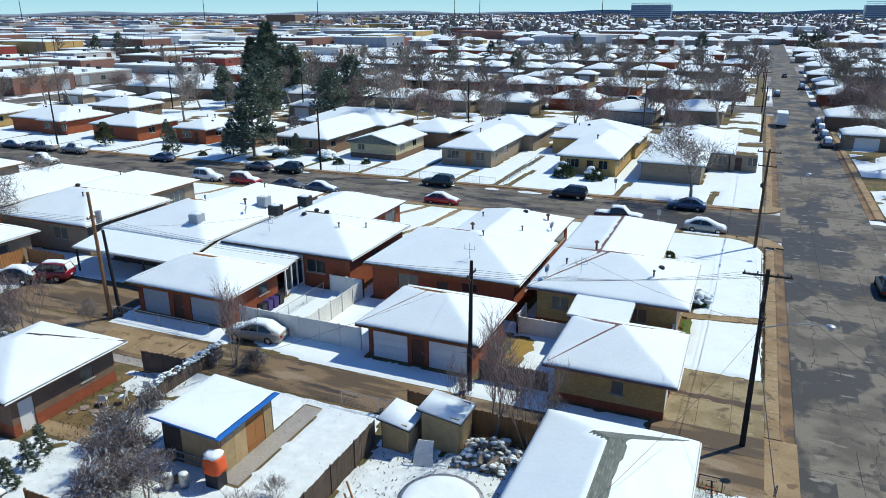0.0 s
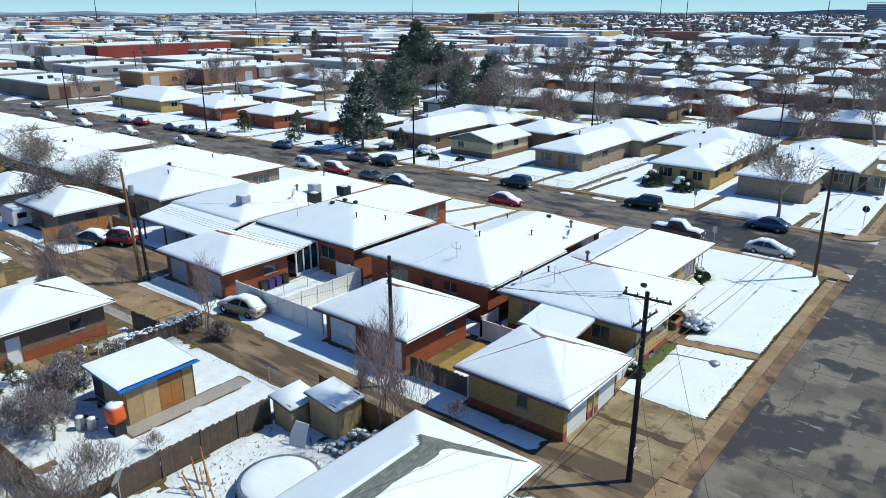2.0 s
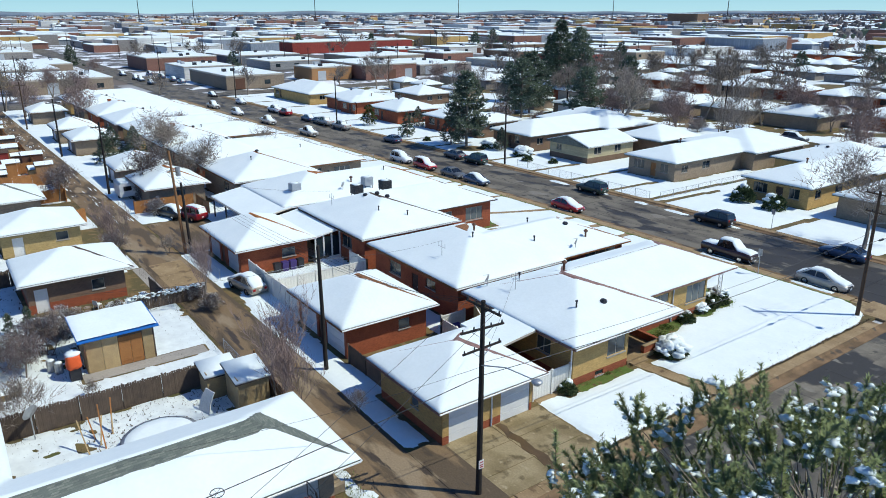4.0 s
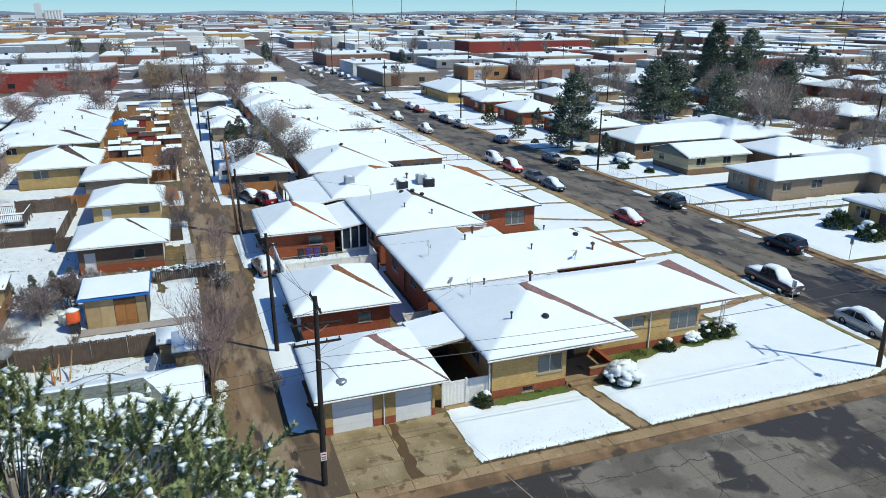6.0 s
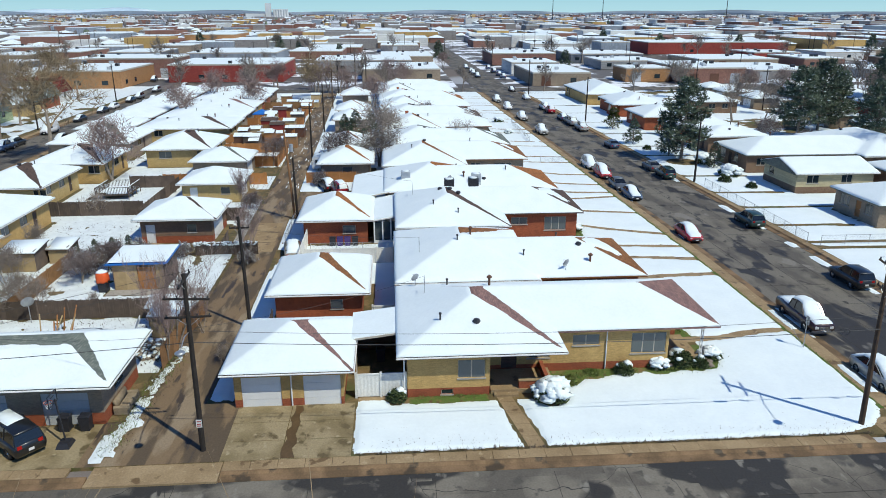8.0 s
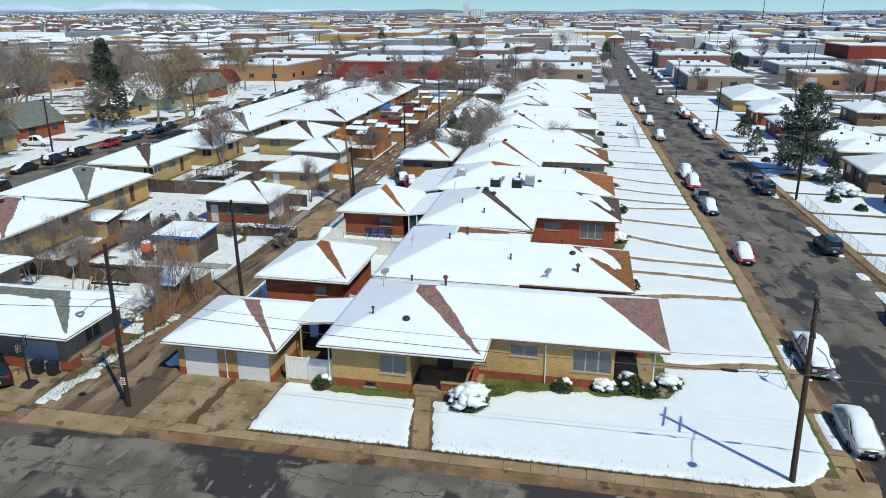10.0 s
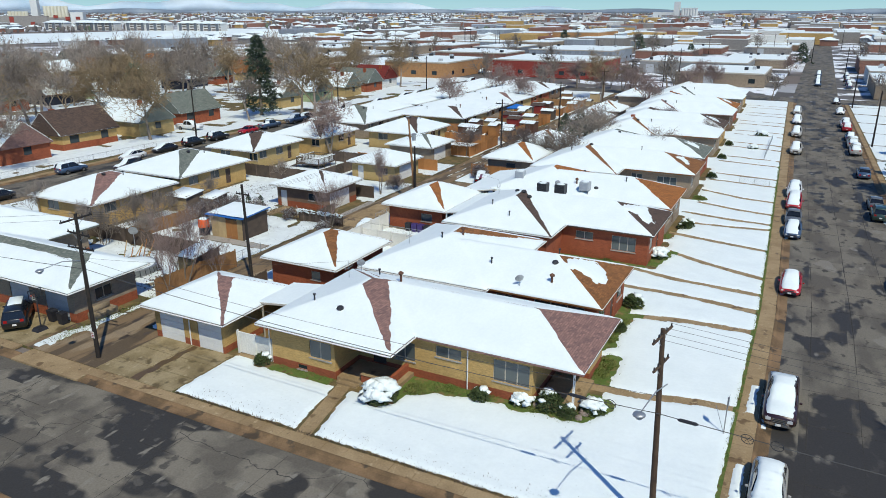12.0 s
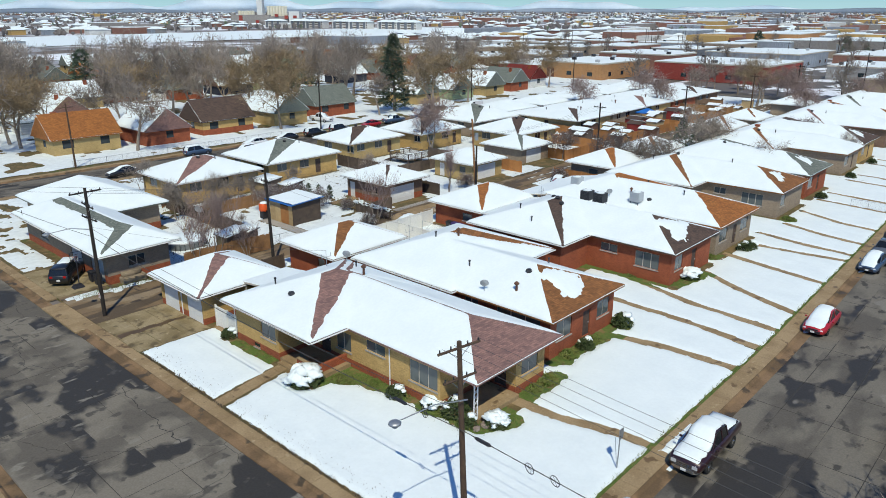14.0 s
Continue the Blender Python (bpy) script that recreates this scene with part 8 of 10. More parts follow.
for k in range(50):
    x, y = rnd.uniform(-480, -212), rnd.uniform(-160, 380)
    pole(x, y, rnd.uniform(9, 12.5), DARKPOLE, ((.6, 2.2),), rnd.choice((0, 90)), "dark utility pole among the workshops", full=False)


def wire(a, b, sag=.5, r=.010):
    lone("cable", cable(a, b, sag, r), WIRE, "thin sagging overhead cable between poles", "cable", "overhead cables")


for q in (-1.0, -.35, .35, 1.0):
    c, s = 1.0, .035
    wire((1.8 + c * q, 39.8 + s * q, 10.7), (-15.0, 39.25 + q * .6, 8.5), .45)
    if abs(q) > .5:
        wire((1.8 + c * q, 39.8 + s * q, 10.7), (24, -2 + q, 10.7), .6)
    wire((-15, 39.25 + q * .6, 8.5), (-46.5, 38.9 + q * .5, 8.7), .7)
    wire((-46.5, 38.9 + q * .5, 8.7), (-78.5, 39.3 + q, 9.4), .7)
    wire((2.0 + q * .95, 79.0 - q * .16, 10.6), (2.0 + q, 149.1, 10.3), 1.1)
wire((1.8, 39.8, 6.9), (2.2, 79.2, 6.55), .5, .024)
wire((2.2, 79.2, 6.55), (2.0, 149.1, 6.8), .9, .024)
wire((1.8, 39.8, 7.6), (2.1, 79.2, 7.4), .6, .014)
wire((1.8, 39.8, 6.9), (4.2, -2, 6.9), .5, .024)
wire((1.8, 39.8, 7.7), (-11, 53.2, 5.6), .4)
wire((-15.1, 39.4, 8.3), (-20.5, 53.2, 5.6), .3)
wire((-15.1, 39.4, 8.0), (-30, 26, 4.0), .4)
wire((-46.9, 39.5, 8.0), (-41, 53.5, 5.8), .4)
wire((1.8, 39.8, 7.4), (-4.4, 24, 4.9), .4)
# cable coils hung on the messenger wire
for x, y, z in ((2.22, 83.0, 6.36), (2.16, 84.2, 6.32), (2.19, 77.0, 6.46), (2.6, 26.3, 6.49)):
    s = Shape()
    n = 14
    for k in range(n):
        a, b = 2 * math.pi * k / n, 2 * math.pi * (k + 1) / n
        s.tube((x + .07 * math.cos(a), y + .26 * math.cos(a), z + .22 * math.sin(a)), (x + .07 * math.cos(b), y + .26 * math.cos(b), z + .22 * math.sin(b)), .017, .017, 5, False)
    for k in range(3):
        a = math.pi * k / 3
        s.tube((x - .07 * math.cos(a), y - .26 * math.cos(a), z - .22 * math.sin(a)), (x + .07 * math.cos(a), y + .26 * math.cos(a), z + .22 * math.sin(a)), .008, .008, 4, False)
    lone("cable_coil", s, DARKMETAL, "dark spoked ring of slack cable on the messenger wire", "cable coil", "cable coils")

for y, z in ((75.4, 6.45), (80.5, 6.48)):
    lone("cable_splice", Shape().tube((2.18, y - .34, z), (2.18, y + .34, z - .02), .085, .085, 8).tube((2.18, y - .46, z), (2.18, y - .34, z), .03, .085, 8).tube((2.18, y + .34, z - .02), (2.18, y + .46, z - .02), .085, .03, 8), BLACKPLASTIC, "black splice case on the messenger wire", "cable splice", "cable splices")

# stop sign across the front street, seen from behind
st = thing("stop_sign", 2.43, 99.85, 0, "octagonal steel traffic sign seen from behind", "sign")
part("post", Shape().tube((2.43, 99.85, -.2), (2.43, 99.85, 2.9), .035, .035, 6), METAL, st)
part("plate", Shape().rings([[(2.43 + .4 * math.cos(radians(22.5 + 45 * k)), 99.90 + d, 2.4 + .4 * math.sin(radians(22.5 + 45 * k))) for k in range(8)] for d in (0, .012)]), DARKMETAL, st)
sg = thing("street_sign", -16.0, 96.6, 0, "grey steel sign on a thin post", "sign")
part("post", Shape().tube((-16, 96.6, -.2), (-16, 96.6, 2.4), .03, .03, 6), METAL, sg)
part("plate", Shape().box(-16.2, -15.8, 96.55, 96.57, 1.8, 2.4), METAL, sg)

# street sign by the corner lawn
sg = thing("street_sign", -8.3, 81.55, 0, "leaning steel sign post seen from behind", "sign")
part("post", Shape().tube((-8.3, 81.55, -.2), (-8.4, 81.55, 2.5), .035, .035, 6), METAL, sg)
part("plate", Shape().box(-8.62, -8.18, 81.59, 81.61, 1.95, 2.6), METAL, sg)
part("stay", Shape().tube((-8.3, 81.55, .1), (-9.1, 80.9, 1.4), .015, .015, 5), METAL, sg)

# ---- fences ----
def vinyl(pts, h=1.8, gate=False):
    f = thing("vinyl_fence", pts[0][0], pts[0][1], 0, "white vinyl privacy fence with capped posts" if not gate else "white vinyl gate with capped posts", "fence", "vinyl fences")
    for (x0, y0), (x1, y1) in zip(pts[:-1], pts[1:]):
        ln = math.hypot(x1 - x0, y1 - y0)
        n = max(1, round(ln / 1.9))
        for i in range(n + 1):
            x, y = x0 + (x1 - x0) * i / n, y0 + (y1 - y0) * i / n
            post = part("post", Shape().box(x - .07, x + .07, y - .07, y + .07, -.1, h + .08), VINYL, f)
            if i < n:
                xa, ya = x + (x1 - x0) / ln * .08, y + (y1 - y0) / ln * .08
                xb, yb = x0 + (x1 - x0) * (i + 1) / n - (x1 - x0) / ln * .08, y0 + (y1 - y0) * (i + 1) / n - (y1 - y0) / ln * .08
                ox, oy = -(y1 - y0) / ln * .02, (x1 - x0) / ln * .02
                rings = []
                m = 12
                for k in range(m + 1):
                    px, py = xa + (xb - xa) * k / m, ya + (yb - ya) * k / m
                    g = .5 if k % 2 else 1.0
                    rings.append([(px - ox * g, py - oy * g, .08), (px + ox * g, py + oy * g, .08), (px + ox * g, py + oy * g, h - .12), (px + ox * 2.2, py + oy * 2.2, h - .10), (px + ox * 2.2, py + oy * 2.2, h), (px - ox * 2.2, py - oy * 2.2, h), (px - ox * 2.2, py - oy * 2.2, h - .10), (px - ox * g, py - oy * g, h - .12)])
                part("panel", Shape().rings(rings), VINYL, f)
    return f


def board_fence(pts, h=1.7, material=WOOD, label="weathered board fence", seed=0):
    rd = random.Random(seed)
    f = thing("board_fence", pts[0][0], pts[0][1], 0, label, "fence", "board fences")
    for (x0, y0), (x1, y1) in zip(pts[:-1], pts[1:]):
        ln = math.hypot(x1 - x0, y1 - y0)
        n = max(1, round(ln / 2.4))
        ux, uy = (x1 - x0) / ln, (y1 - y0) / ln
        ox, oy = -uy, ux
        for i in range(n):
            a, b = ln * i / n + .03, ln * (i + 1) / n - .03
            m = 16
            rings = []
            for k in range(m):
                top = h + rd.uniform(-.05, .05)
                g = rd.uniform(.0, .02)
                for e in (0.0, .86):
                    q = a + (b - a) * (k + e + .06) / m
                    px, py = x0 + ux * q, y0 + uy * q
                    rings.append([(px + ox * g, py + oy * g, .03), (px + ox * (g + .025), py + oy * (g + .025), .03), (px + ox * (g + .025), py + oy * (g + .025), top), (px + ox * g, py + oy * g, top)])
                if k < m - 1:
                    q = a + (b - a) * (k + .97) / m
                    px, py = x0 + ux * q, y0 + uy * q
                    rings.append([(px + ox * .008, py + oy * .008, .25), (px + ox * .014, py + oy * .014, .25), (px + ox * .014, py + oy * .014, h - .25), (px + ox * .008, py + oy * .008, h - .25)])
            part("panel", Shape().rings(rings), material, f)
            px, py = x0 + ux * a, y0 + uy * a
            part("post", Shape().box(px - .05, px + .05, py - .05, py + .05, -.2, h + .08), material, f)
    return f


def chain_fence(pts, h=1.1, label="galvanised chain link fence with thin posts"):
    f = thing("chain_fence", pts[0][0], pts[0][1], 0, label, "fence", "chain link fences")
    for (x0, y0), (x1, y1) in zip(pts[:-1], pts[1:]):
        ln = math.hypot(x1 - x0, y1 - y0)
        n = max(1, round(ln / 2.6))
        for i in range(n + 1):
            x, y = x0 + (x1 - x0) * i / n, y0 + (y1 - y0) * i / n
            part("post", Shape().tube((x, y, -.2), (x, y, h + .05), .03, .03, 6), METAL, f)
        part("rail", Shape().tube((x0, y0, h), (x1, y1, h), .022, .022, 6), METAL, f)
        ms = Shape()
        for k in range(1, 6):
            z = .05 + (h - .08) * k / 6
            ms.tube((x0, y0, z), (x1, y1, z), .004, .004, 3, False)
        k = 0
        while k * .35 < ln - h:
            q0, q1 = k * .35 / ln, (k * .35 + h) / ln
            ms.tube((x0 + (x1 - x0) * q0, y0 + (y1 - y0) * q0, .05), (x0 + (x1 - x0) * q1, y0 + (y1 - y0) * q1, h), .004, .004, 3, False)
            ms.tube((x0 + (x1 - x0) * q1, y0 + (y1 - y0) * q1, .05), (x0 + (x1 - x0) * q0, y0 + (y1 - y0) * q0, h), .004, .004, 3, False)
            k += 1
        tagged(part("mesh", ms, METAL, f), kind="stuff")
    return f


vinyl([(-35.6, 41.9), (-24.7, 41.9)], 1.9)
vinyl([(-29.7, 42.2), (-29.7, 51.0)], 1.7)
vinyl([(-29.7, 51.0), (-33.0, 51.0)], 1.7)
vinyl([(-3.5, 48.35), (-3.5, 51.6)], 1.75, True)
vinyl([(-14.9, 49.2), (-14.9, 51.4)], 1.7)
vinyl([(-14.9, 49.2), (-11.0, 49.2)], 1.5)
board_fence([(-15.1, 41.2), (-10.2, 41.2)], 1.5, OLDWOOD, "dark slatted board fence beside the alley", 1)
board_fence([(-17.9, 12), (-17.9, 31.5)], 1.7, OLDWOOD, "old grey leaning board fence across the yards", 2)
board_fence([(-17.6, 35.2), (-13.4, 34.75), (-8.2, 34.5)], 1.75, WOOD, "honey-coloured board fence behind the wood pile", 3)
board_fence([(-33.6, 33.4), (-37.4, 33.2)], 1.6, OLDWOOD, "dark board fence beside the garage", 4)
board_fence([(-46.2, 21.0), (-46.2, 33.6)], 1.7, OLDWOOD, "dark board fence between back yards", 5)
board_fence([(-46.0, 21.0), (-64.4, 21.0)], 1.7, OLDWOOD, "dark board fence between back yards", 6)
board_fence([(-65.2, 19.0), (-65.2, 33.8)], 1.8, ORANGEWOOD, "orange stained board fence beside the garage", 7)
board_fence([(-77.5, 33.8), (-90, 33.8), (-90, 14)], 1.8, ORANGEWOOD, "orange stained board fence on the alley", 8)
board_fence([(-64.3, 14.6), (-64.3, 20.9)], 1.8, OLDWOOD, "dark board fence behind the deck", 22)
board_fence([(-78.0, 23.8), (-78.0, 33.8)], 1.8, ORANGEWOOD, "orange stained board fence between yards", 9)
board_fence([(-104, 33.8), (-122, 33.8), (-122, 14)], 1.8, ORANGEWOOD, "orange stained board fence on the alley", 10)
board_fence([(-140, 33.8), (-158, 33.8)], 1.8, WOOD, "weathered board fence on the alley", 11)
board_fence([(-65.6, 46.6), (-65.6, 39.4), (-66, 39.4)], 1.7, ORANGEWOOD, "orange stained board fence behind the house", 12)
board_fence([(-65.4, 46.9), (-60.2, 46.9)], 1.6, WOOD, "weathered board fence behind the house", 13)
board_fence([(-31, 19.2), (-18.2, 19.2)], 1.6, WOOD, "weathered board fence between back yards", 14)
board_fence([(-17.6, 11.5), (-30.5, 2.0)], 1.6, WOOD, "weathered board fence between front yards", 15)
board_fence([(-32.6, 1), (-32.6, 19.0)], 1.6, OLDWOOD, "dark board fence between back yards", 16)
board_fence([(-49.6, 8.0), (-49.6, 20.8)], 1.9, OLDWOOD, "weathered board fence between back yards", 17)
board_fence([(-100, 14), (-100, 33.6), (-104, 33.6)], 1.8, ORANGEWOOD, "orange stained board fence between yards", 18)
board_fence([(-112, 12.5), (-112, 33.5)], 1.8, WOOD, "weathered board fence between yards", 19)
board_fence([(-132, 14), (-132, 33.6), (-140, 33.6)], 1.8, ORANGEWOOD, "orange stained board fence between yards", 20)
board_fence([(-150, 14), (-150, 33.6)], 1.8, WOOD, "weathered board fence between yards", 21)
chain_fence([(-60, 97.0), (-50.2, 97.0), (-33.2, 97.0)], 1.1)
chain_fence([(-32.2, 97.2), (-32.2, 119)], 1.1, "dark wrought iron fence along the front walk")
chain_fence([(-46.9, 39.7), (-36.8, 39.7)], 1.1)
chain_fence([(-33.4, 42.4), (-33.4, 50.5)], 1.1)
chain_fence([(-78, 77), (-78, 81)], 1.0)
chain_fence([(-22, 34.5), (-16.6, 34.5)], 1.1)
chain_fence([(-98, 79.5), (-120, 79.5)], 1.0)
chain_fence([(-20, -22.6), (-60, -22.6)], 1.0)

# ---- back yard things ----
sh = thing("shed", -26.1, 27.8, 0, "plywood garden shed with a blue tarp and snowy roof", "shed")
for y0, y1 in ((25.7, 26.73), (26.75, 27.78), (29.44, 30.14)):
    part("panel", Shape().box(-24.25, -24.18, y0, y1, 0, 2.44), PLY, sh)
for y0, y1 in ((27.82, 28.60), (28.62, 29.40)):
    door = part("door", Shape().box(-24.27, -24.21, y0, y1, .05, 2.18), ORANGEWOOD, sh, "orange plywood shed door")
    part("batten", Shape().box(-24.21, -24.185, y0 + .05, y1 - .05, .3, .4).box(-24.21, -24.185, y0 + .05, y1 - .05, 1.75, 1.85), ORANGEWOOD, door)
part("lintel", Shape().box(-24.25, -24.19, 27.79, 29.43, 2.2, 2.42), OLDWOOD, sh)
for i in range(3):
    x0 = -28.2 + 1.32 * i
    part("panel", Shape().box(x0, x0 + 1.3, 25.62, 25.69, 0, 2.5), PLY if i else OLDWOOD, sh)
part("back_wall", Shape().box(-28.25, -28.15, 25.7, 30.2, 0, 2.7), OLDWOOD, sh)
part("back_wall", Shape().box(-28.15, -24.2, 30.15, 30.25, 0, 2.6), OLDWOOD, sh)
part("roof", Shape().rings([[(-28.6, 25.2, 2.78), (-23.8, 25.2, 2.5), (-23.8, 25.2, 2.58), (-28.6, 25.2, 2.86)], [(-28.6, 30.6, 2.82), (-23.8, 30.6, 2.54), (-23.8, 30.6, 2.58), (-28.6, 30.6, 2.86)]]), BLUETARP, sh, "blue tarpaulin edge")
s = sheet(np.arange(-28.55, -23.8, .25), np.arange(25.25, 30.6, .25), lambda X, Y: 2.60 + (-23.8 - X) * .058 + .09 + .03 * vnoise(X, Y, 1, 3) - .08 * (1 - smooth01(np.minimum(np.minimum(X + 28.6, -23.75 - X), np.minimum(Y - 25.2, 30.65 - Y)), .3)), lambda X, Y: X < 99)
part("snow", s, SNOW, sh, "", True)
gr = thing("grill", -23.9, 24.8, 0, "black grill under a red-orange cover capped with snow", "grill")
part("cabinet", Shape().box(-24.35, -23.5, 24.45, 25.15, .08, 1.3), BLACKPLASTIC, gr)
for x, y in ((-24.3, 24.5), (-23.55, 24.5), (-24.3, 25.1), (-23.55, 25.1)):
    part("wheel", Shape().tube((x, y - .03, .06), (x, y + .03, .06), .06, .06, 8), RUBBER, gr)
rk = random.Random(12)
cv = []
for z, k in ((1.02, 1.08), (1.2, 1.10), (1.5, 1.04), (1.78, 1.0), (1.9, .9)):
    ring = []
    for q in range(20):
        a = 2 * math.pi * q / 20
        sq = 1 / max(abs(math.cos(a)), abs(math.sin(a))) ** .75
        ring.append((-23.92 + .52 * k * math.cos(a) * sq * rk.uniform(.95, 1.05), 24.8 + .44 * k * math.sin(a) * sq * rk.uniform(.95, 1.05), z + (rk.uniform(-.16, .1) if z < 1.1 else 0)))
    cv.append(ring)
part("cover", Shape().rings(cv), ORANGE, gr, "", True)
part("snow", Shape().lump((-23.92, 24.8, 1.93), .58, .5, .17, 4, 12, 5, .18), SNOW, gr, "", True)
ld = thing("ladder", -26.2, 25.5, 0, "aluminium ladder lying against the shed wall", "ladder")
for z in (.35, .78):
    part("rail", Shape().box(-27.9, -24.8, 25.5, 25.56, z, z + .08), METAL, ld)
for k in range(9):
    part("rung", Shape().box(-27.7 + .34 * k, -27.66 + .34 * k, 25.51, 25.55, .43, .78), METAL, ld)
for x in (-27.6, -25.1):
    part("block", Shape().box(x - .1, x + .1, 25.42, 25.6, 0, .35), OLDWOOD, ld)
for x, y in ((-25.4, 24.0), (-26.1, 23.6)):
    b = thing("barrel", x, y, 0, "grey steel barrel capped with snow", "barrel", "barrels by the shed")
    part("drum", Shape().tube((x, y, 0), (x, y, .85), .28, .28, 12), METAL, b)
    part("snow", Shape().lump((x, y, .87), .26, .26, .1, 3, 8, 4, .1), SNOW, b, "", True)


def lean_to(x0, x1, y0, y1, h, label, seed):
    w = thing("wood_shed", (x0 + x1) / 2, (y0 + y1) / 2, 0, label, "shed", "wood sheds")
    part("wall", Shape().box(x0, x0 + .06, y0, y1, 0, h), OLDWOOD, w)
    part("wall", Shape().box(x0 + .06, x1 - .06, y0, y0 + .06, 0, h), PLY, w)
    part("wall", Shape().box(x1 - .06, x1, y0, y1, 0, h - .3), PLY, w)
    part("wall", Shape().box(x0 + .06, x1 - .06, y1 - .06, y1, 0, h), OLDWOOD, w)
    part("roof", Shape().rings([[(x0 - .2, y, h + .08), (x1 + .2, y, h - .28), (x1 + .2, y, h - .2), (x0 - .2, y, h + .16)] for y in (y0 - .2, y1 + .2)]), OLDWOOD, w)
    part("snow", Shape().rings([[(x0 - .18, y, h + .16), (x1 + .18, y, h - .2), (x1 + .1, y, h - .1), (x0 - .1, y, h + .26)] for y in (y0 - .18, (y0 + y1) / 2, y1 + .18)]), SNOW, w, "", True)


lean_to(-15.4, -13.0, 32.4, 34.4, 2.35, "small leaning plywood shed with snowy roof", 1)
lean_to(-17.4, -15.7, 31.3, 33.3, 1.9, "low plywood lean-to with a snowy roof", 2)
lean_to(-34.4, -31.8, 16.7, 18.6, 1.8, "small timber hutch with a snowy roof", 3)
lean_to(-32.4, -29.5, 13.2, 16.4, 2.2, "plywood garden shed with a snowy roof", 4)
rk = random.Random(5)
wp = thing("wood_pile", -11.3, 32.8, 0, "heap of cut logs dusted with snow", "wood pile")
ls = Shape()
for i in range(60):
    x, y = rk.uniform(-12.9, -9.8), rk.uniform(31.4, 34.2)
    z = .12 + max(0, .9 - abs(x + 11.3) * .4 - abs(y - 33) * .3) * rk.random()
    a = rk.uniform(0, 6.28)
    l = rk.uniform(.2, .38)
    r = rk.uniform(.09, .17)
    dz = rk.uniform(-.15, .15)
    part("log", Shape().tube((x - l * math.cos(a), y - l * math.sin(a), z - dz), (x + l * math.cos(a), y + l * math.sin(a), z + dz), r, r, 7), BARK, wp)
    if i % 6 < 5:
        ls.lump((x, y, z + r * .9), l * 1.0, r * 1.4, .08, i, 7, 3, .2)
tagged(part("snow", ls, SNOW, wp, "", True), kind="stuff")
PX, PY = -12.0, 27.4
pl = thing("pool", PX, PY, 0, "round above-ground pool covered with snow", "pool")
n = 28
part("wall", Shape().rings([[(PX + r * math.cos(2 * math.pi * k / n), PY + r * math.sin(2 * math.pi * k / n), z) for k in range(n)] for r, z in ((2.1, 0), (2.1, .75), (2.22, .75), (2.22, .81), (1.95, .81))]), METAL, pl, "", True)
part("snow", Shape().rings([[(PX + r * math.cos(2 * math.pi * k / n), PY + r * math.sin(2 * math.pi * k / n), z + .02 * math.sin(k * 2.1)) for k in range(n)] for r, z in ((2.02, .81), (1.95, .88), (1.3, .87), (.2, .85))]), SNOW, pl, "", True)
for k in range(n):
    a = 2 * math.pi * k / n
    part("strut", Shape().tube((PX + 2.3 * math.cos(a), PY + 2.3 * math.sin(a), 0), (PX + 2.16 * math.cos(a), PY + 2.16 * math.sin(a), .83), .025, .025, 5), DARKMETAL, pl)
tp = thing("tarp", -14.4, 30.7, 0, "stiff white tarpaulin hung over a board by the sheds", "tarp")
part("sheet", Shape().rings([[(-14.95, 30.35, 0), (-13.9, 30.7, 0), (-13.92, 30.75, 0), (-14.97, 30.4, 0)], [(-15.0, 30.6, .8), (-14.0, 30.9, .75), (-14.02, 30.95, .75), (-15.02, 30.65, .8)], [(-14.9, 30.95, 1.45), (-14.05, 31.2, 1.4), (-14.07, 31.26, 1.4), (-14.92, 31.0, 1.45)]]), VINYL, tp)
lb = random.Random(15)
for k in range(7):
    x, y = -14.6 + lb.uniform(-.9, .9), 24.7 + lb.uniform(-.9, .9)
    lone("board", Shape().tube((x, y, 0), (x - lb.uniform(.4, 1.1), y + lb.uniform(-.4, .4), lb.uniform(1.0, 1.9)), .05, .05, 4), ORANGEWOOD if k % 3 else PLY, "loose timber board leaning in the yard", "board", "leaning boards")


def garden_chair():
    c = thing("garden_chair", 0, 0, 0, "white plastic garden chair dusted with snow", "chair", "patio chairs")
    part("seat", Shape().box(-.25, .25, -.24, .24, .40, .44), WHITE, c)
    part("backrest", Shape().rings([[(-.25, -.26, .44), (.25, -.26, .44), (.25, -.22, .44), (-.25, -.22, .44)], [(-.22, -.36, .88), (.22, -.36, .88), (.22, -.33, .88), (-.22, -.33, .88)]]), WHITE, c)
    for x in (-.22, .22):
        for y in (-.21, .21):
            part("leg", Shape().tube((x, y, .40), (x * 1.1, y * 1.1, 0), .025, .025, 5), WHITE, c)
    part("snow", Shape().lump((0, .02, .47), .22, .2, .06, 3, 9, 4, .2), SNOW, c, "", True)
    return c


put_all(garden_chair(), [pose(-36.2, 28.7, .03, 0, 0, 40), pose(-34.6, 30.6, .03, 0, 0, 200), pose(-35.3, 29.4, .03, 0, 0, 110)])
for k, (x, y) in enumerate(((-38.5, 27.3), (-38.3, 28.0), (-37.9, 28.8), (-38.1, 29.8), (-38.1, 30.5), (-37.4, 27.9))):
    lone("stepping_stone", Shape().lump((x + 1.2, y, .03), .34, .3, .05, k, 8, 4, .2), STONE, "flat stepping stone in the patio dirt", "stone", "stepping stones")
dm = thing("satellite_dish", -17.2, 21.5, 0, "grey satellite dish on a fence post", "satellite dish")
part("reflector", dish_shape(-17.2, 21.5, 1.9, .5), METAL, dm)
part("post", Shape().tube((-17.2, 21.5, -.1), (-17.2, 21.5, 1.6), .04, .04, 6), METAL, dm)
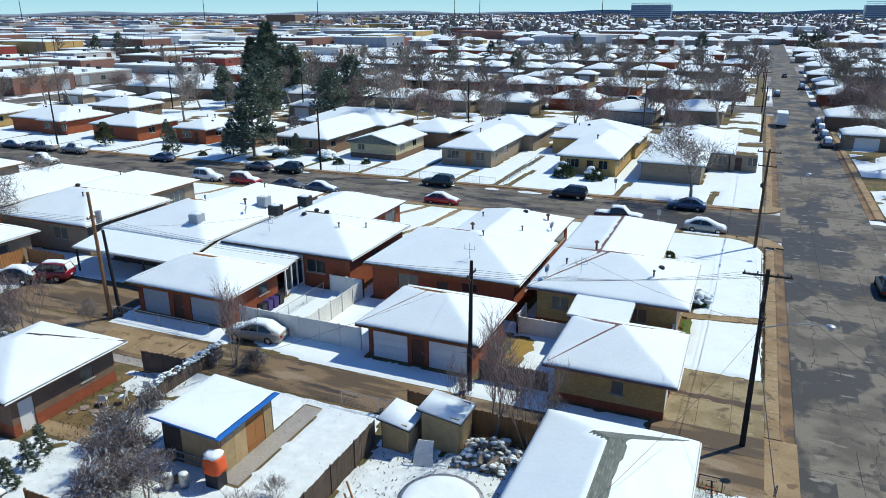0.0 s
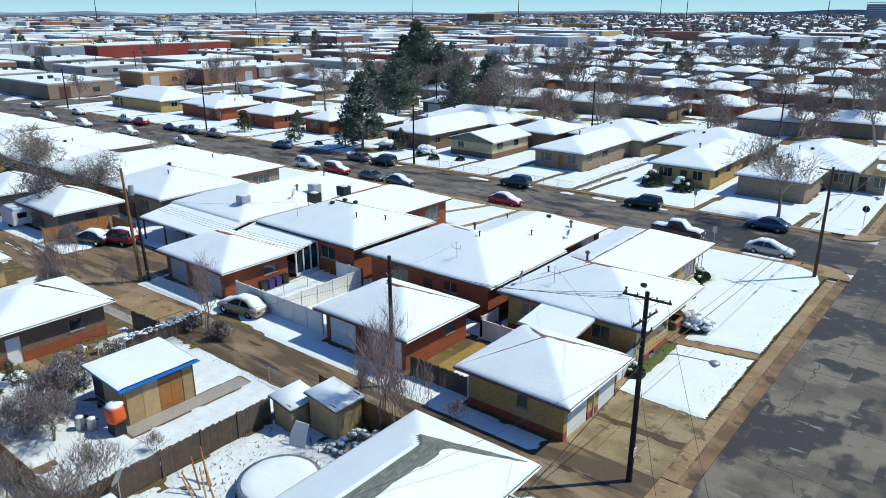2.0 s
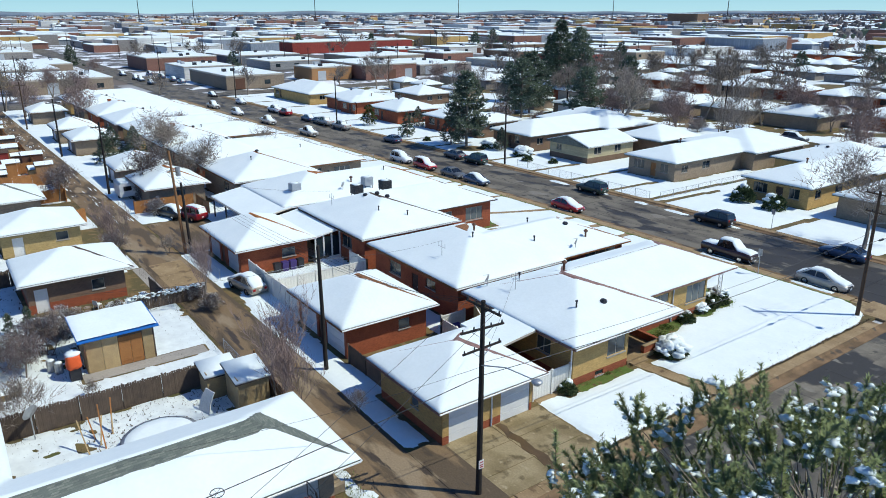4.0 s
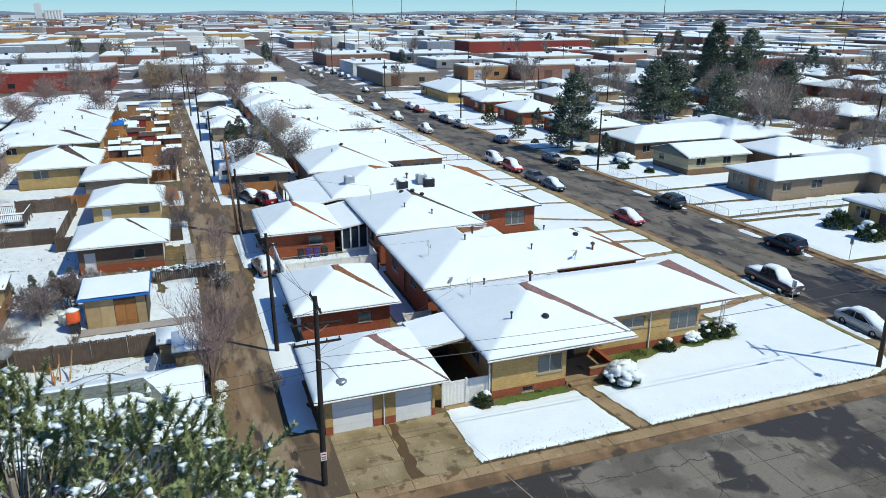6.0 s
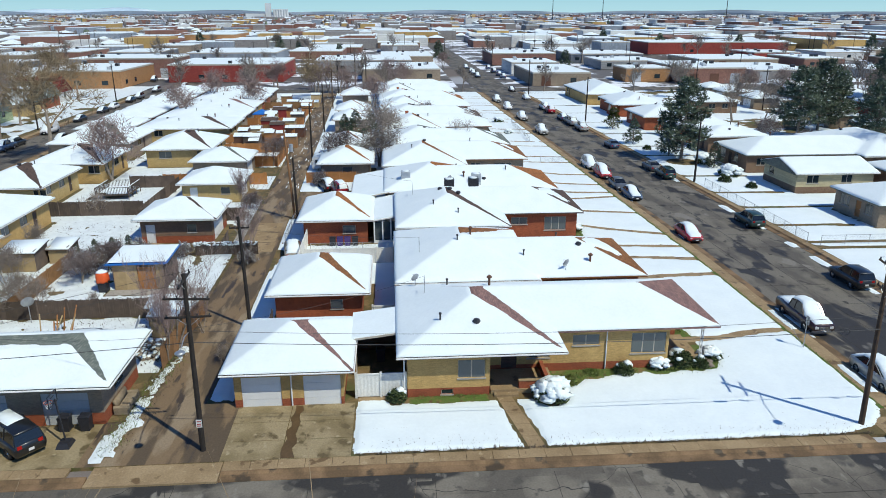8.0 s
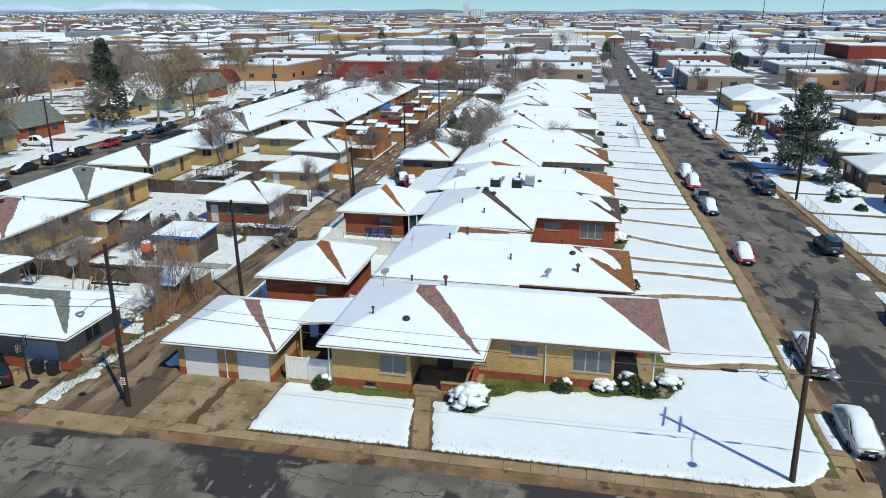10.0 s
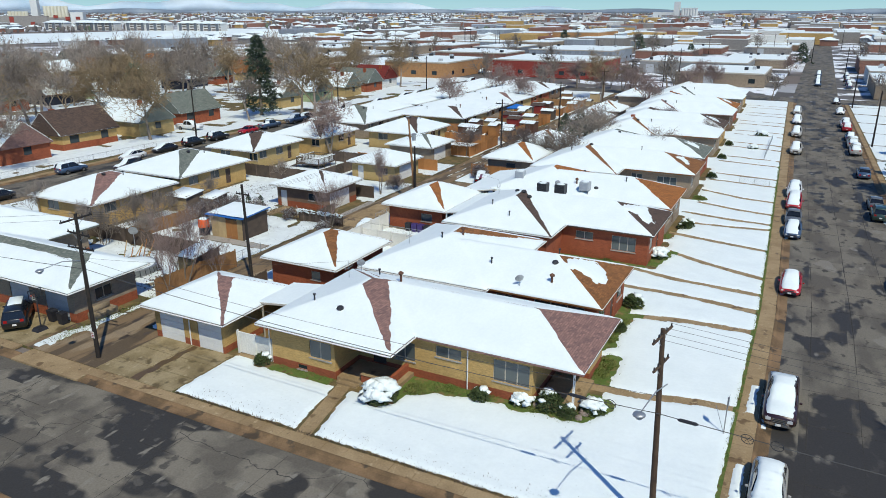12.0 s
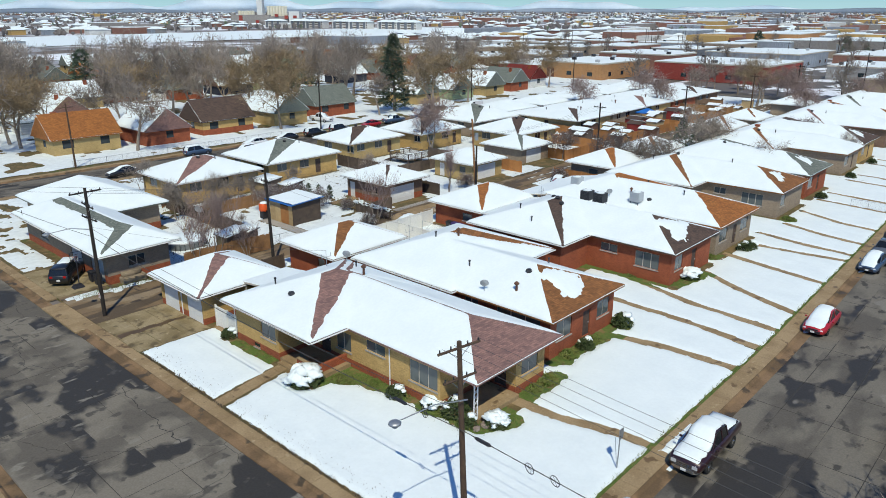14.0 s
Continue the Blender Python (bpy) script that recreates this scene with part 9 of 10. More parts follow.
wl = thing("vine_fence", -33.5, 34, 0, "dark board fence overgrown with snowy vines", "fence")
for k in range(32):
    y = 30.6 + .2 * k
    part("board", Shape().box(-33.56, -33.52, y, y + .185, -.1, 1.32 + .04 * (k * 7 % 3)), OLDWOOD, wl)
vs = Shape()
vr = random.Random(9)
for k in range(150):
    y = vr.uniform(30.5, 37.0)
    vs.lump((-33.54 + vr.uniform(-.22, .22), y, 1.34 + vr.uniform(-.25, .12)), vr.uniform(.06, .2), vr.uniform(.06, .22), vr.uniform(.04, .09), k, 6, 3, .5)
tagged(part("snow", vs, SNOW, wl, "", True), kind="stuff")
vt = Shape()
for k in range(420):
    a = Vector((-33.54 + vr.uniform(-.15, .15), vr.uniform(30.5, 37.0), vr.uniform(.6, 1.35)))
    e = a + Vector((vr.uniform(-.4, .4), vr.uniform(-.4, .4), vr.uniform(-.1, .4)))
    vt.poly([a, a + Vector((.012, .012, 0)), e])
tagged(part("twigs", vt, TWIG, wl), kind="stuff")


def bin_at(x, y, m, label, turn=0):
    b = thing("rubbish_bin", x, y, 0, label, "bin", "rubbish bins")
    part("body", Shape().rings([[(x - .24, y - .26, .06), (x + .24, y - .26, .06), (x + .24, y + .26, .06), (x - .24, y + .26, .06)], [(x - .3, y - .33, .98), (x + .3, y - .33, .98), (x + .3, y + .33, .98), (x - .3, y + .33, .98)]]), m, b)
    part("lid", Shape().rings([[(x - .32, y - .35, .985), (x + .32, y - .35, .985), (x + .32, y + .35, .985), (x - .32, y + .35, .985)], [(x - .26, y - .28, 1.06), (x + .3, y - .28, 1.06), (x + .3, y + .28, 1.06), (x - .26, y + .28, 1.06)]]), m, b)
    for dy in (-.25, .25):
        part("wheel", Shape().tube((x - .28, y + dy - .04, .1), (x - .28, y + dy + .04, .1), .1, .1, 8), RUBBER, b)


for i in range(4):
    bin_at(-35.6, 44.6 + .8 * i, PURPLE if i in (1, 2) else BLACKPLASTIC, "dark wheeled bin against the garage wall")
for x, y, m in ((-.9, 31.0, BLACKPLASTIC), (-.8, 27.0, PURPLE), (-.8, 26.2, PURPLE), (-.9, 32.2, BLACKPLASTIC), (-14.2, 50.2, PURPLE), (-8.6, 49.9, BLACKPLASTIC)):
    bin_at(x, y, m, "wheeled plastic bin beside the garage")
bh = thing("basketball_hoop", .6, 31.6, 0, "portable basketball hoop with clear backboard", "basketball hoop")
part("base", Shape().rings([[(.2, 31.2, 0), (1.2, 31.2, 0), (1.2, 32.0, 0), (.2, 32.0, 0)], [(.35, 31.3, .3), (1.0, 31.3, .3), (1.0, 31.9, .3), (.35, 31.9, .3)]]), BLACKPLASTIC, bh)
part("mast", Shape().tube((.6, 31.6, .25), (.35, 31.3, 2.9), .05, .05, 8), DARKMETAL, bh)
bb = Shape()
for z in (2.5, 3.22):
    bb.box(-.25, .85, 31.12, 31.16, z, z + .04)
for x in (-.25, .81):
    bb.box(x, x + .04, 31.12, 31.16, 2.54, 3.22)
for z in (2.68, 2.98):
    bb.box(.1, .5, 31.125, 31.155, z, z + .03)
part("backboard", bb, DARKMETAL, bh, "clear backboard with a dark frame")
nt = Shape()
for k in range(10):
    a = 2 * math.pi * k / 10
    nt.tube((.3 + .22 * math.cos(a), 30.87 + .22 * math.sin(a), 2.64), (.3 + .12 * math.cos(a + .5), 30.87 + .12 * math.sin(a + .5), 2.25), .008, .008, 3, False)
tagged(part("net", nt, WHITE, bh), kind="stuff")
rimm = Shape()
for k in range(12):
    a, b = 2 * math.pi * k / 12, 2 * math.pi * (k + 1) / 12
    rimm.tube((.3 + .23 * math.cos(a), 30.87 + .23 * math.sin(a), 2.65), (.3 + .23 * math.cos(b), 30.87 + .23 * math.sin(b), 2.65), .014, .014, 5, False)
part("rim", rimm, ORANGE, bh)
# raised deck behind a south house
DX0, DX1, DY0, DY1 = -62.2, -57.4, 12.2, 16.6
dk = thing("deck", -59.8, 14.4, 0, "raised dark timber deck with railings under snow", "deck")
for k in range(16):
    x0 = DX0 + (DX1 - DX0) * k / 16
    part("plank", Shape().box(x0 + .008, x0 + (DX1 - DX0) / 16 - .008, DY0, DY1, .7, .78), OLDWOOD, dk)
part("snow", sheet(np.arange(DX0 + .1, DX1, .3), np.arange(DY0 + .1, DY1, .3), lambda X, Y: .84 + .06 * vnoise(X, Y, 1, 3), lambda X, Y: (X - DX0 < 3.6) | (Y > DY0 + 1.4)), SNOW, dk, "", True)
for x in np.linspace(DX0 + .06, DX1 - .06, 4):
    for y in (DY0 + .06, DY1 - .06):
        part("post", Shape().box(x - .05, x + .05, y - .05, y + .05, -.1, 1.72), OLDWOOD, dk)
for y in (DY0 + .06, DY1 - .06):
    part("rail", Shape().box(DX0, DX1, y - .06, y + .06, 1.72, 1.78), OLDWOOD, dk)
    part("snow", Shape().rings([[(x, y - .07, 1.78), (x, y + .07, 1.78), (x, y + .03, 1.85 + .02 * (k % 2)), (x, y - .03, 1.84)] for k, x in enumerate(np.linspace(DX0 + .1, DX1 - .1, 12))]), SNOW, dk, "", True)
for x in (DX0 + .06, DX1 - .06):
    part("rail", Shape().box(x - .06, x + .06, DY0 + .13, DY1 - .13, 1.725, 1.775), OLDWOOD, dk)
bl = Shape()
for x in np.arange(DX0 + .2, DX1 - .1, .2):
    for y in (DY0 + .06, DY1 - .06):
        bl.box(x - .02, x + .02, y - .02, y + .02, .78, 1.72)
for y in np.arange(DY0 + .25, DY1 - .1, .2):
    for x in (DX0 + .06, DX1 - .06):
        bl.box(x - .02, x + .02, y - .02, y + .02, .78, 1.725)
tagged(part("baluster", bl, OLDWOOD, dk), kind="stuff")
for k in range(4):
    part("step", Shape().box(DX1 - 1.3, DX1 - .1, DY0 - .32 * (k + 1), DY0 - .32 * k - .03, .55 - .15 * k, .61 - .15 * k), OLDWOOD, dk)
for x in (DX1 - 1.34, DX1 - .1):
    part("stringer", Shape().rings([[(x, DY0, .4), (x + .05, DY0, .4), (x + .05, DY0, .7), (x, DY0, .7)], [(x, DY0 - 1.4, 0), (x + .05, DY0 - 1.4, 0), (x + .05, DY0 - 1.4, .12), (x, DY0 - 1.4, .12)]]), OLDWOOD, dk)

# old sofa dumped beside the alley
SOFA = mat("worn_upholstery", (0.30, 0.23, 0.15), (0.20, 0.155, 0.105), 0.95, 2.2, 16, 0.5)
so = thing("sofa", -3.5, 33.75, 0, "worn tan sofa dumped against the wall by the alley", "sofa")
part("base", Shape().box(-4.5, -2.5, 33.3, 34.1, .06, .40), SOFA, so)
part("backrest", Shape().rings([[(x, 33.22, .38), (x, 33.5, .38), (x, 33.42, .92), (x, 33.3, .98), (x, 33.2, .92)] for x in (-4.42, -3.5, -2.58)]), SOFA, so, "", True)
for x in (-4.62, -2.62):
    part("armrest", Shape().rings([[(x + .03, y, .06), (x + .24, y, .06), (x + .26, y, .55), (x + .14, y, .66), (x + .01, y, .55)] for y in (33.28, 33.7, 34.14)]), SOFA, so)
for x in (-4.36, -3.48):
    part("cushion", Shape().rings([[(x + e, 33.5 + e, z), (x + .84 - e, 33.5 + e, z), (x + .84 - e, 34.1 - e, z), (x + e, 34.1 - e, z)] for e, z in ((.02, .405), (0, .47), (.05, .55))]), SOFA, so)

# camper trailer beside the alley
ct = thing("camper_trailer", -75.4, 40.7, 0, "small white camper trailer under snow by the alley", "trailer")
part("body", Shape().rings([[(x, 39.7, .5), (x, 41.7, .5), (x, 41.7, 2.1), (x, 41.4, 2.3), (x, 40.0, 2.3), (x, 39.7, 2.1)] for x in (-77.2, -73.7)]), WHITE, ct)
part("snow", Shape().rings([[(x, 39.8, 2.29), (x, 41.6, 2.29), (x, 41.3, 2.43), (x, 40.1, 2.43)] for x in (-77.15, -75.4, -73.75)]), SNOW, ct, "", True)
part("window", Shape().box(-73.7, -73.66, 40.2, 41.2, 1.3, 1.9), CARGLASS, ct)
for y in (39.75, 41.45):
    part("wheel", Shape().tube((-75.4, y, .33), (-75.4, y + .2, .33), .33, .33, 14), RUBBER, ct)
part("tow_bar", Shape().tube((-73.7, 40.7, .5), (-72.5, 40.7, .45), .05, .05, 6), DARKMETAL, ct)

# blue canopy and a red shed in the far yards
cn = thing("canopy", -126.3, 24.6, 0, "bright blue pop-up canopy with thin legs", "canopy")
for x in (-128, -124.6):
    for y in (23, 26.2):
        part("leg", Shape().tube((x, y, 0), (x, y, 2.2), .03, .03, 5), METAL, cn)
part("roof", Shape().rings([[(-128.2, 22.8, 2.1), (-124.4, 22.8, 2.1), (-124.4, 26.4, 2.1), (-128.2, 26.4, 2.1)], [(-128.2, 22.8, 2.3), (-124.4, 22.8, 2.3), (-124.4, 26.4, 2.3), (-128.2, 26.4, 2.3)], [(-126.4, 24.5, 3.1), (-126.2, 24.5, 3.1), (-126.2, 24.7, 3.1), (-126.4, 24.7, 3.1)]]), BLUETARP, cn)
REDWOOD = mat("red_barn_boards", (0.26, 0.035, 0.03), (0.19, 0.03, 0.025), 0.85, 1.5, 12, 0.3)
for x, y, w, d, hh in ((-117, 26.4, 4.2, 3.0, 2.4), (-112.4, 28.6, 3.0, 2.6, 2.1), (-135, 26.5, 4, 3, 2.3)):
    o = thing("garden_shed", x, y, 0, "red boarded shed under patchy snow", "shed", "red sheds")
    part("wall", Shape().box(x, x + w, y, y + d, 0, hh), REDWOOD, o)
    part("roof", Shape().rings([[(x - .15, yy, hh), (x + w + .15, yy, hh), (x + w / 2, yy, hh + .5)] for yy in (y - .15, y + d + .15)]), SHINGLE["dark"], o)
    part("snow", Shape().rings([[(x - .1, yy, hh + .05), (x + w * .5, yy, hh + .05), (x + w / 2, yy, hh + .6)] for yy in (y - .1, y + d + .1)]), SNOW, o)

# jumble of sheds, tarps and stacked boards in the far yards
rnd = random.Random(77)
for k in range(26):
    x, y = rnd.uniform(-165, -93), rnd.uniform(23.5, 33)
    w, d, h = rnd.uniform(1.5, 3.5), rnd.uniform(1.5, 3), rnd.uniform(1.2, 2.6)
    if any(r[0] - 3.6 < x < r[1] + .3 and r[2] - 3 < y < r[3] + .3 for r in ROOFS):
        continue
    o = thing("garden_shed", x, y, 0, "small back yard shed with snow on top", "shed", "yard sheds")
    part("wall", Shape().box(x, x + w, y, y + d, 0, h), rnd.choice((WOOD, ORANGEWOOD, OLDWOOD, PLY, TURBINE)), o)
    part("roof", Shape().rings([[(x - .15, y - .15, h), (x + w + .15, y - .15, h), (x + w / 2, y - .15, h + .4)], [(x - .15, y + d + .15, h), (x + w + .15, y + d + .15, h), (x + w / 2, y + d + .15, h + .4)]]), SHINGLE["dark"], o)
    part("snow", Shape().rings([[(x - .1, yy, h + .06), (x + w + .1, yy, h + .06), (x + w / 2, yy, h + .5)] for yy in (y - .1, y + d + .1)]), SNOW, o)

# ---- old gabled houses south of the far street ----
def gabled(wl, sh, label, bare, seed, base=None):
    r = [(-6.2, 6.2, -4.8, 4.8, "x")]
    return house("house", label, r, 2.9, .82, BRICK[wl], SHINGLE[sh], (lambda roof, X, Y: np.full(X.shape, -1.0)) if bare else None, .45, base, 1.2, [(2, 1.5, 3.4, 1.2, 2.6, "w"), (2, 8, 9.6, 1.2, 2.6, "w"), (1, 4, 5.4, 1.2, 2.5, "w")], "house", "gabled houses", .5, vents=(("chimney", 3, -1.2),), seed=seed, simple=True, gutters=False)


gb = [gabled("yellow", "rust", "cream brick gabled house with a rust roof", True, 1), gabled("tan", "dark", "tan brick gabled house with a brown roof", True, 2, BRICK["red"]), gabled("yellow", "grey", "cream gabled house with snow on the roof", False, 3), gabled("red", "grey", "red brick gabled house with a grey roof", True, 4), gabled("green", "grey", "green gabled cottage with snowy roof", False, 5), gabled("navy", "mauve", "dark blue gabled house", False, 6), gabled("white", "red", "white gabled house with a red roof", True, 7), gabled("red", "mauve", "red brick gabled house with snow on the roof", False, 8)]
gp = [[pose(-27.0, -38.0, 0, 0, 0, 0)], [pose(-55.2, -37.6, 0)], [pose(-70.6, -38.6, 0, 0, 0, 90), pose(-117, -40, 0, 0, 0, 90), pose(-145, -39, 0, 0, 0, 90)], [pose(-86, -40, 0), pose(-159, -40, 0, 0, 0, 90)], [pose(-18, -74, 0, 0, 0, 90), pose(-131, -39.5, 0, 0, 0, 90)], [pose(-36, -70, 0, 0, 0, 90)], [pose(-172, -42, 0, 0, 0, 90)], [pose(-40.6, -36.4, 0, 0, 0, 90)]]
rnd = random.Random(3)
for row, y in enumerate((-100, -158, -210)):
    for k in range(15):
        gp[rnd.choice((1, 1, 2, 2, 3, 3, 4, 5, 0))].append(pose(10 - 15 * k + rnd.uniform(-2, 2), y + rnd.uniform(-4, 4), 0, 0, 0, rnd.choice((0, 90, 90, 180))))
for p, q in zip(gb, gp):
    put_all(p, q)
# small hip garage roofs between
gar2 = house("garage", "small snowy outbuilding among the old houses", [(-3.6, 3.6, -3.2, 3.2)], 2.5, .4, BRICK["white"], SHINGLE["grey"], None, .4, None, .8, [], "garage", "outbuildings", .8, seed=106, gutters=False)
put_all(gar2, [pose(rnd.uniform(-200, 0), rnd.uniform(-140, -62), 0, 0, 0, rnd.choice((0, 90))) for k in range(24)])

# ---- workshops and warehouses beyond the cross street ----
def shop(x0, x1, y0, y1, h, wl, label, seed, open_side="E"):
    rd = random.Random(seed)
    o = thing("warehouse", (x0 + x1) / 2, (y0 + y1) / 2, 0, label, "warehouse", "workshops")
    part("wall", Shape().box(x0, x1, y0, y1, 0, h), BRICK[wl], o)
    part("parapet", Shape().rings([[(x, y, z) for x, y in ((x0 - .1, y0 - .1), (x1 + .1, y0 - .1), (x1 + .1, y1 + .1), (x0 - .1, y1 + .1))] for z in (h - .25, h + .2)]), TRIM, o)
    part("snow", Shape().box(x0 + .2, x1 - .2, y0 + .2, y1 - .2, h + .2, h + .28), SNOW, o)
    far = x0 < -380
    n = max(2, int((y1 - y0) / 7)) if not far else 1
    for k in range(n):
        y = y0 + (k + .3) * (y1 - y0) / n
        if rd.random() < .35:
            part("roller_door", Shape().box(x1 - .02, x1 + .06, y, y + 3.2, 0, min(3.4, h - .6)), GREYPAINT if rd.random() < .5 else TURBINE, o)
        elif rd.random() < .7:
            part("window", Shape().box(x1 - .02, x1 + .05, y, y + 2.0, 1.2, min(2.6, h - .5)), GLASS, o)
    n = max(2, int((x1 - x0) / 8)) if not far else 1
    for k in range(n):
        x = x0 + (k + .3) * (x1 - x0) / n
        if rd.random() < .6:
            part("window", Shape().box(x, x + 1.8, y1 - .02, y1 + .05, 1.2, min(2.6, h - .5)), GLASS, o)
    for k in range(rd.randrange(2, 6) if not far else 1):
        x, y = rd.uniform(x0 + 2, x1 - 3), rd.uniform(y0 + 2, y1 - 3)
        part("roof_unit", Shape().box(x, x + 1.4, y, y + 1.2, h + .2, h + 1.2), GREYPAINT if k % 2 else DARKMETAL, o)
    return o


KEY = [(-262, -226, -27, 13, 6.0, "barn", "large red block warehouse with snow on its flat roof"), (-240, -205, -62, -36, 5.6, "orange", "tan warehouse with a green shopfront"), (-258, -224, 41, 69, 4.2, "taupe", "low tan workshop with roller doors"), (-243, -204.5, 98.8, 118.6, 4.2, "taupe", "tan brick workshop on the street corner"), (-300, -266, 20, 60, 4.6, "grey", "grey workshop under snow"),
       (-276, -250, 99, 118, 4.4, "white", "pale workshop under snow"), (-335, -300, 98, 128, 5.2, "rose", "red brick workshop under snow"), (-232, -216.5, 134.5, 150.6, 4.6, "orange", "orange brick workshop near the street"), (-245, -208, 152, 174, 5.2, "rose", "dark red brick warehouse"), (-340, -300, -40, 0, 6, "metal", "grey metal warehouse under snow"),
       (-420, -380, 200, 284, 6.5, "barn", "long dark red brick warehouse"), (-370, -352, 164, 180, 8, "metal", "pale grey metal cube of a factory"), (-520, -464, -84, -52, 9, "orange", "orange brick factory under snow"), (-268, -246, -62, -30, 7, "rose", "pale brick warehouse behind the red one")]
for i, k in enumerate(KEY):
    shop(*k, i)
rnd = random.Random(55)
taken = [(k[0], k[1], k[2], k[3]) for k in KEY]
cnt = 0
for gx in range(11):
    for gy in range(14):
        x0 = -252 - gx * 48 + rnd.uniform(-5, 5)
        y0 = -230 + gy * 46 + rnd.uniform(-4, 4)
        w, d = rnd.uniform(24, 44), rnd.uniform(18, 36)
        if y0 < 97 and y0 + d > 74:
            continue
        if any(x0 < t[1] + 3 and x0 + w > t[0] - 3 and y0 < t[3] + 3 and y0 + d > t[2] - 3 for t in taken):
            continue
        taken.append((x0, x0 + w, y0, y0 + d))
        shop(x0, x0 + w, y0, y0 + d, rnd.uniform(3.0, 4.4), rnd.choice(("rose", "taupe", "metal", "slate", "grey", "white", "taupe", "barn", "rose", "dull", "brown")), "flat-roofed workshop under snow", 100 + gx * 20 + gy)
for k in range(22):
    x0, y0 = rnd.uniform(-560, -225), rnd.uniform(170, 470)
    w, d = rnd.uniform(30, 70), rnd.uniform(20, 40)
    if any(x0 < t[1] + 3 and x0 + w > t[0] - 3 and y0 < t[3] + 3 and y0 + d > t[2] - 3 for t in taken) or x0 + w > -226:
        continue
    taken.append((x0, x0 + w, y0, y0 + d))
    shop(x0, x0 + w, y0, y0 + d, rnd.uniform(5, 8), rnd.choice(("rose", "taupe", "slate", "metal", "grey")), "flat-roofed warehouse under snow", 500 + k)
lone("parking_lot", Shape().poly([(-900, -260, -.16), (-200.6, -260, -.16), (-200.6, 78, -.16), (-900, 78, -.16)]), LOT, "patchy snow on industrial yards", "ground", "", "structure")
lone("parking_lot", Shape().poly([(-900, 90.4, -.16), (-200.6, 90.4, -.16), (-200.6, 520, -.16), (-900, 520, -.16)]), LOT, "patchy snow on industrial yards", "ground", "", "structure")

# ---- the far plain: joined low roofs, woods, and the horizon's marks ----
rnd = random.Random(91)
walls, tops, woods = {"metal": Shape(), "rose": Shape(), "dull": Shape(), "tan": Shape(), "white": Shape()}, Shape(), {"bare": Shape(), "ever": Shape()}
for k in range(3600):
    th, dist = rnd.uniform(radians(58), radians(268)), 500 + 3500 * rnd.random() ** 1.5
    x, y = dist * math.cos(th), dist * math.sin(th) + 40
    if -700 < x < -150 and -640 < y < -400:
        continue
    homes = (th < radians(118) or th > radians(205)) and rnd.random() < .85 or rnd.random() < .35
    w, d, h = (rnd.uniform(10, 15), rnd.uniform(9, 13), rnd.uniform(3.2, 4.6)) if homes else (rnd.uniform(18, 55), rnd.uniform(14, 36), rnd.uniform(4, 8.5))
    walls[rnd.choice(("metal", "rose", "dull", "tan", "white", "rose", "dull"))].box(x, x + w, y, y + d, -.3, h)
    if homes:
        tops.rings([[(x - .6, y - .6, h), (x + w + .6, y - .6, h), (x + w + .6, y + d + .6, h), (x - .6, y + d + .6, h)], [(x + w * .35, y + d * .45, h + 2), (x + w * .65, y + d * .45, h + 2), (x + w * .65, y + d * .55, h + 2), (x + w * .35, y + d * .55, h + 2)]])
    elif rnd.random() < .8:
        tops.box(x + .2, x + w - .2, y + .2, y + d - .2, h + .01, h + .3)
for key in walls:
    lone("distant_buildings", walls[key], BRICK[key], "low buildings far across the plain", "buildings", "", "stuff")
lone("distant_roof_snow", tops, SNOW, "snowy roofs far across the plain", "roofs", "", "stuff")
for k in range(7500):
    dist = 700 + 3450 * rnd.random() ** 1.5
    th = rnd.choice((rnd.uniform(radians(55), radians(125)), rnd.uniform(radians(190), radians(268)), rnd.uniform(radians(60), radians(265))))
    x, y = dist * math.cos(th), dist * math.sin(th) + 40
    if -700 < x < -150 and -640 < y < -400 or (x < -200 and 74 < y < 98):
        continue
    r = rnd.uniform(.9, 2.3) * (1 + dist / 4000) * (1.35 if th < radians(125) else 1)
    woods["ever" if rnd.random() < .06 else "bare"].lump((x, y, r * 1.2), r * rnd.uniform(.6, 1.3), r * rnd.uniform(.6, 1.3), r * rnd.uniform(1.0, 1.7), k, 5, 3, .5)
lone("distant_woods", woods["bare"], FARTREES, "bare brown woods far across the plain", "woods", "", "stuff")
lone("distant_woods", woods["ever"], SPRUCE, "dark evergreens far across the plain", "woods", "", "stuff")

HAZE = plain("hazy_concrete", (0.62, 0.62, 0.60), .9)
ge = thing("grain_elevator", -2380, -320, 0, "pale concrete grain elevator on the horizon", "grain elevator")
part("tower", Shape().box(-2392, -2368, -338, -322, 0, 46), HAZE, ge)
for k in range(6):
    part("silo", Shape().tube((-2380, -312 + 8 * k, 0), (-2380, -312 + 8 * k, 25), 4.4, 4.4, 12), HAZE, ge)
part("head_house", Shape().box(-2384, -2376, -318, -268, 25, 28), HAZE, ge)
part("annex", Shape().box(-2392, -2368, -400, -340, 0, 15), HAZE, ge)
CREAM = plain("cream_silo_concrete", (0.66, 0.62, 0.50), .9)
ge = thing("grain_elevator", 0, 0, 0, "cream silos and grey elevator with red panels", "grain elevator")
part("base", Shape().box(0, 65, 0, 14, 0, 15).box(65, 92, 1, 14, 0, 13), BRICK["dull"], ge)
part("tower", Shape().box(43, 52, 4, 13, 0, 38), HAZE, ge)
for k in range(6):
    part("silo", Shape().tube((11 + 4.6 * k, 9, 14), (11 + 4.6 * k, 9, 21), 2.4, 2.4, 10), CREAM, ge)
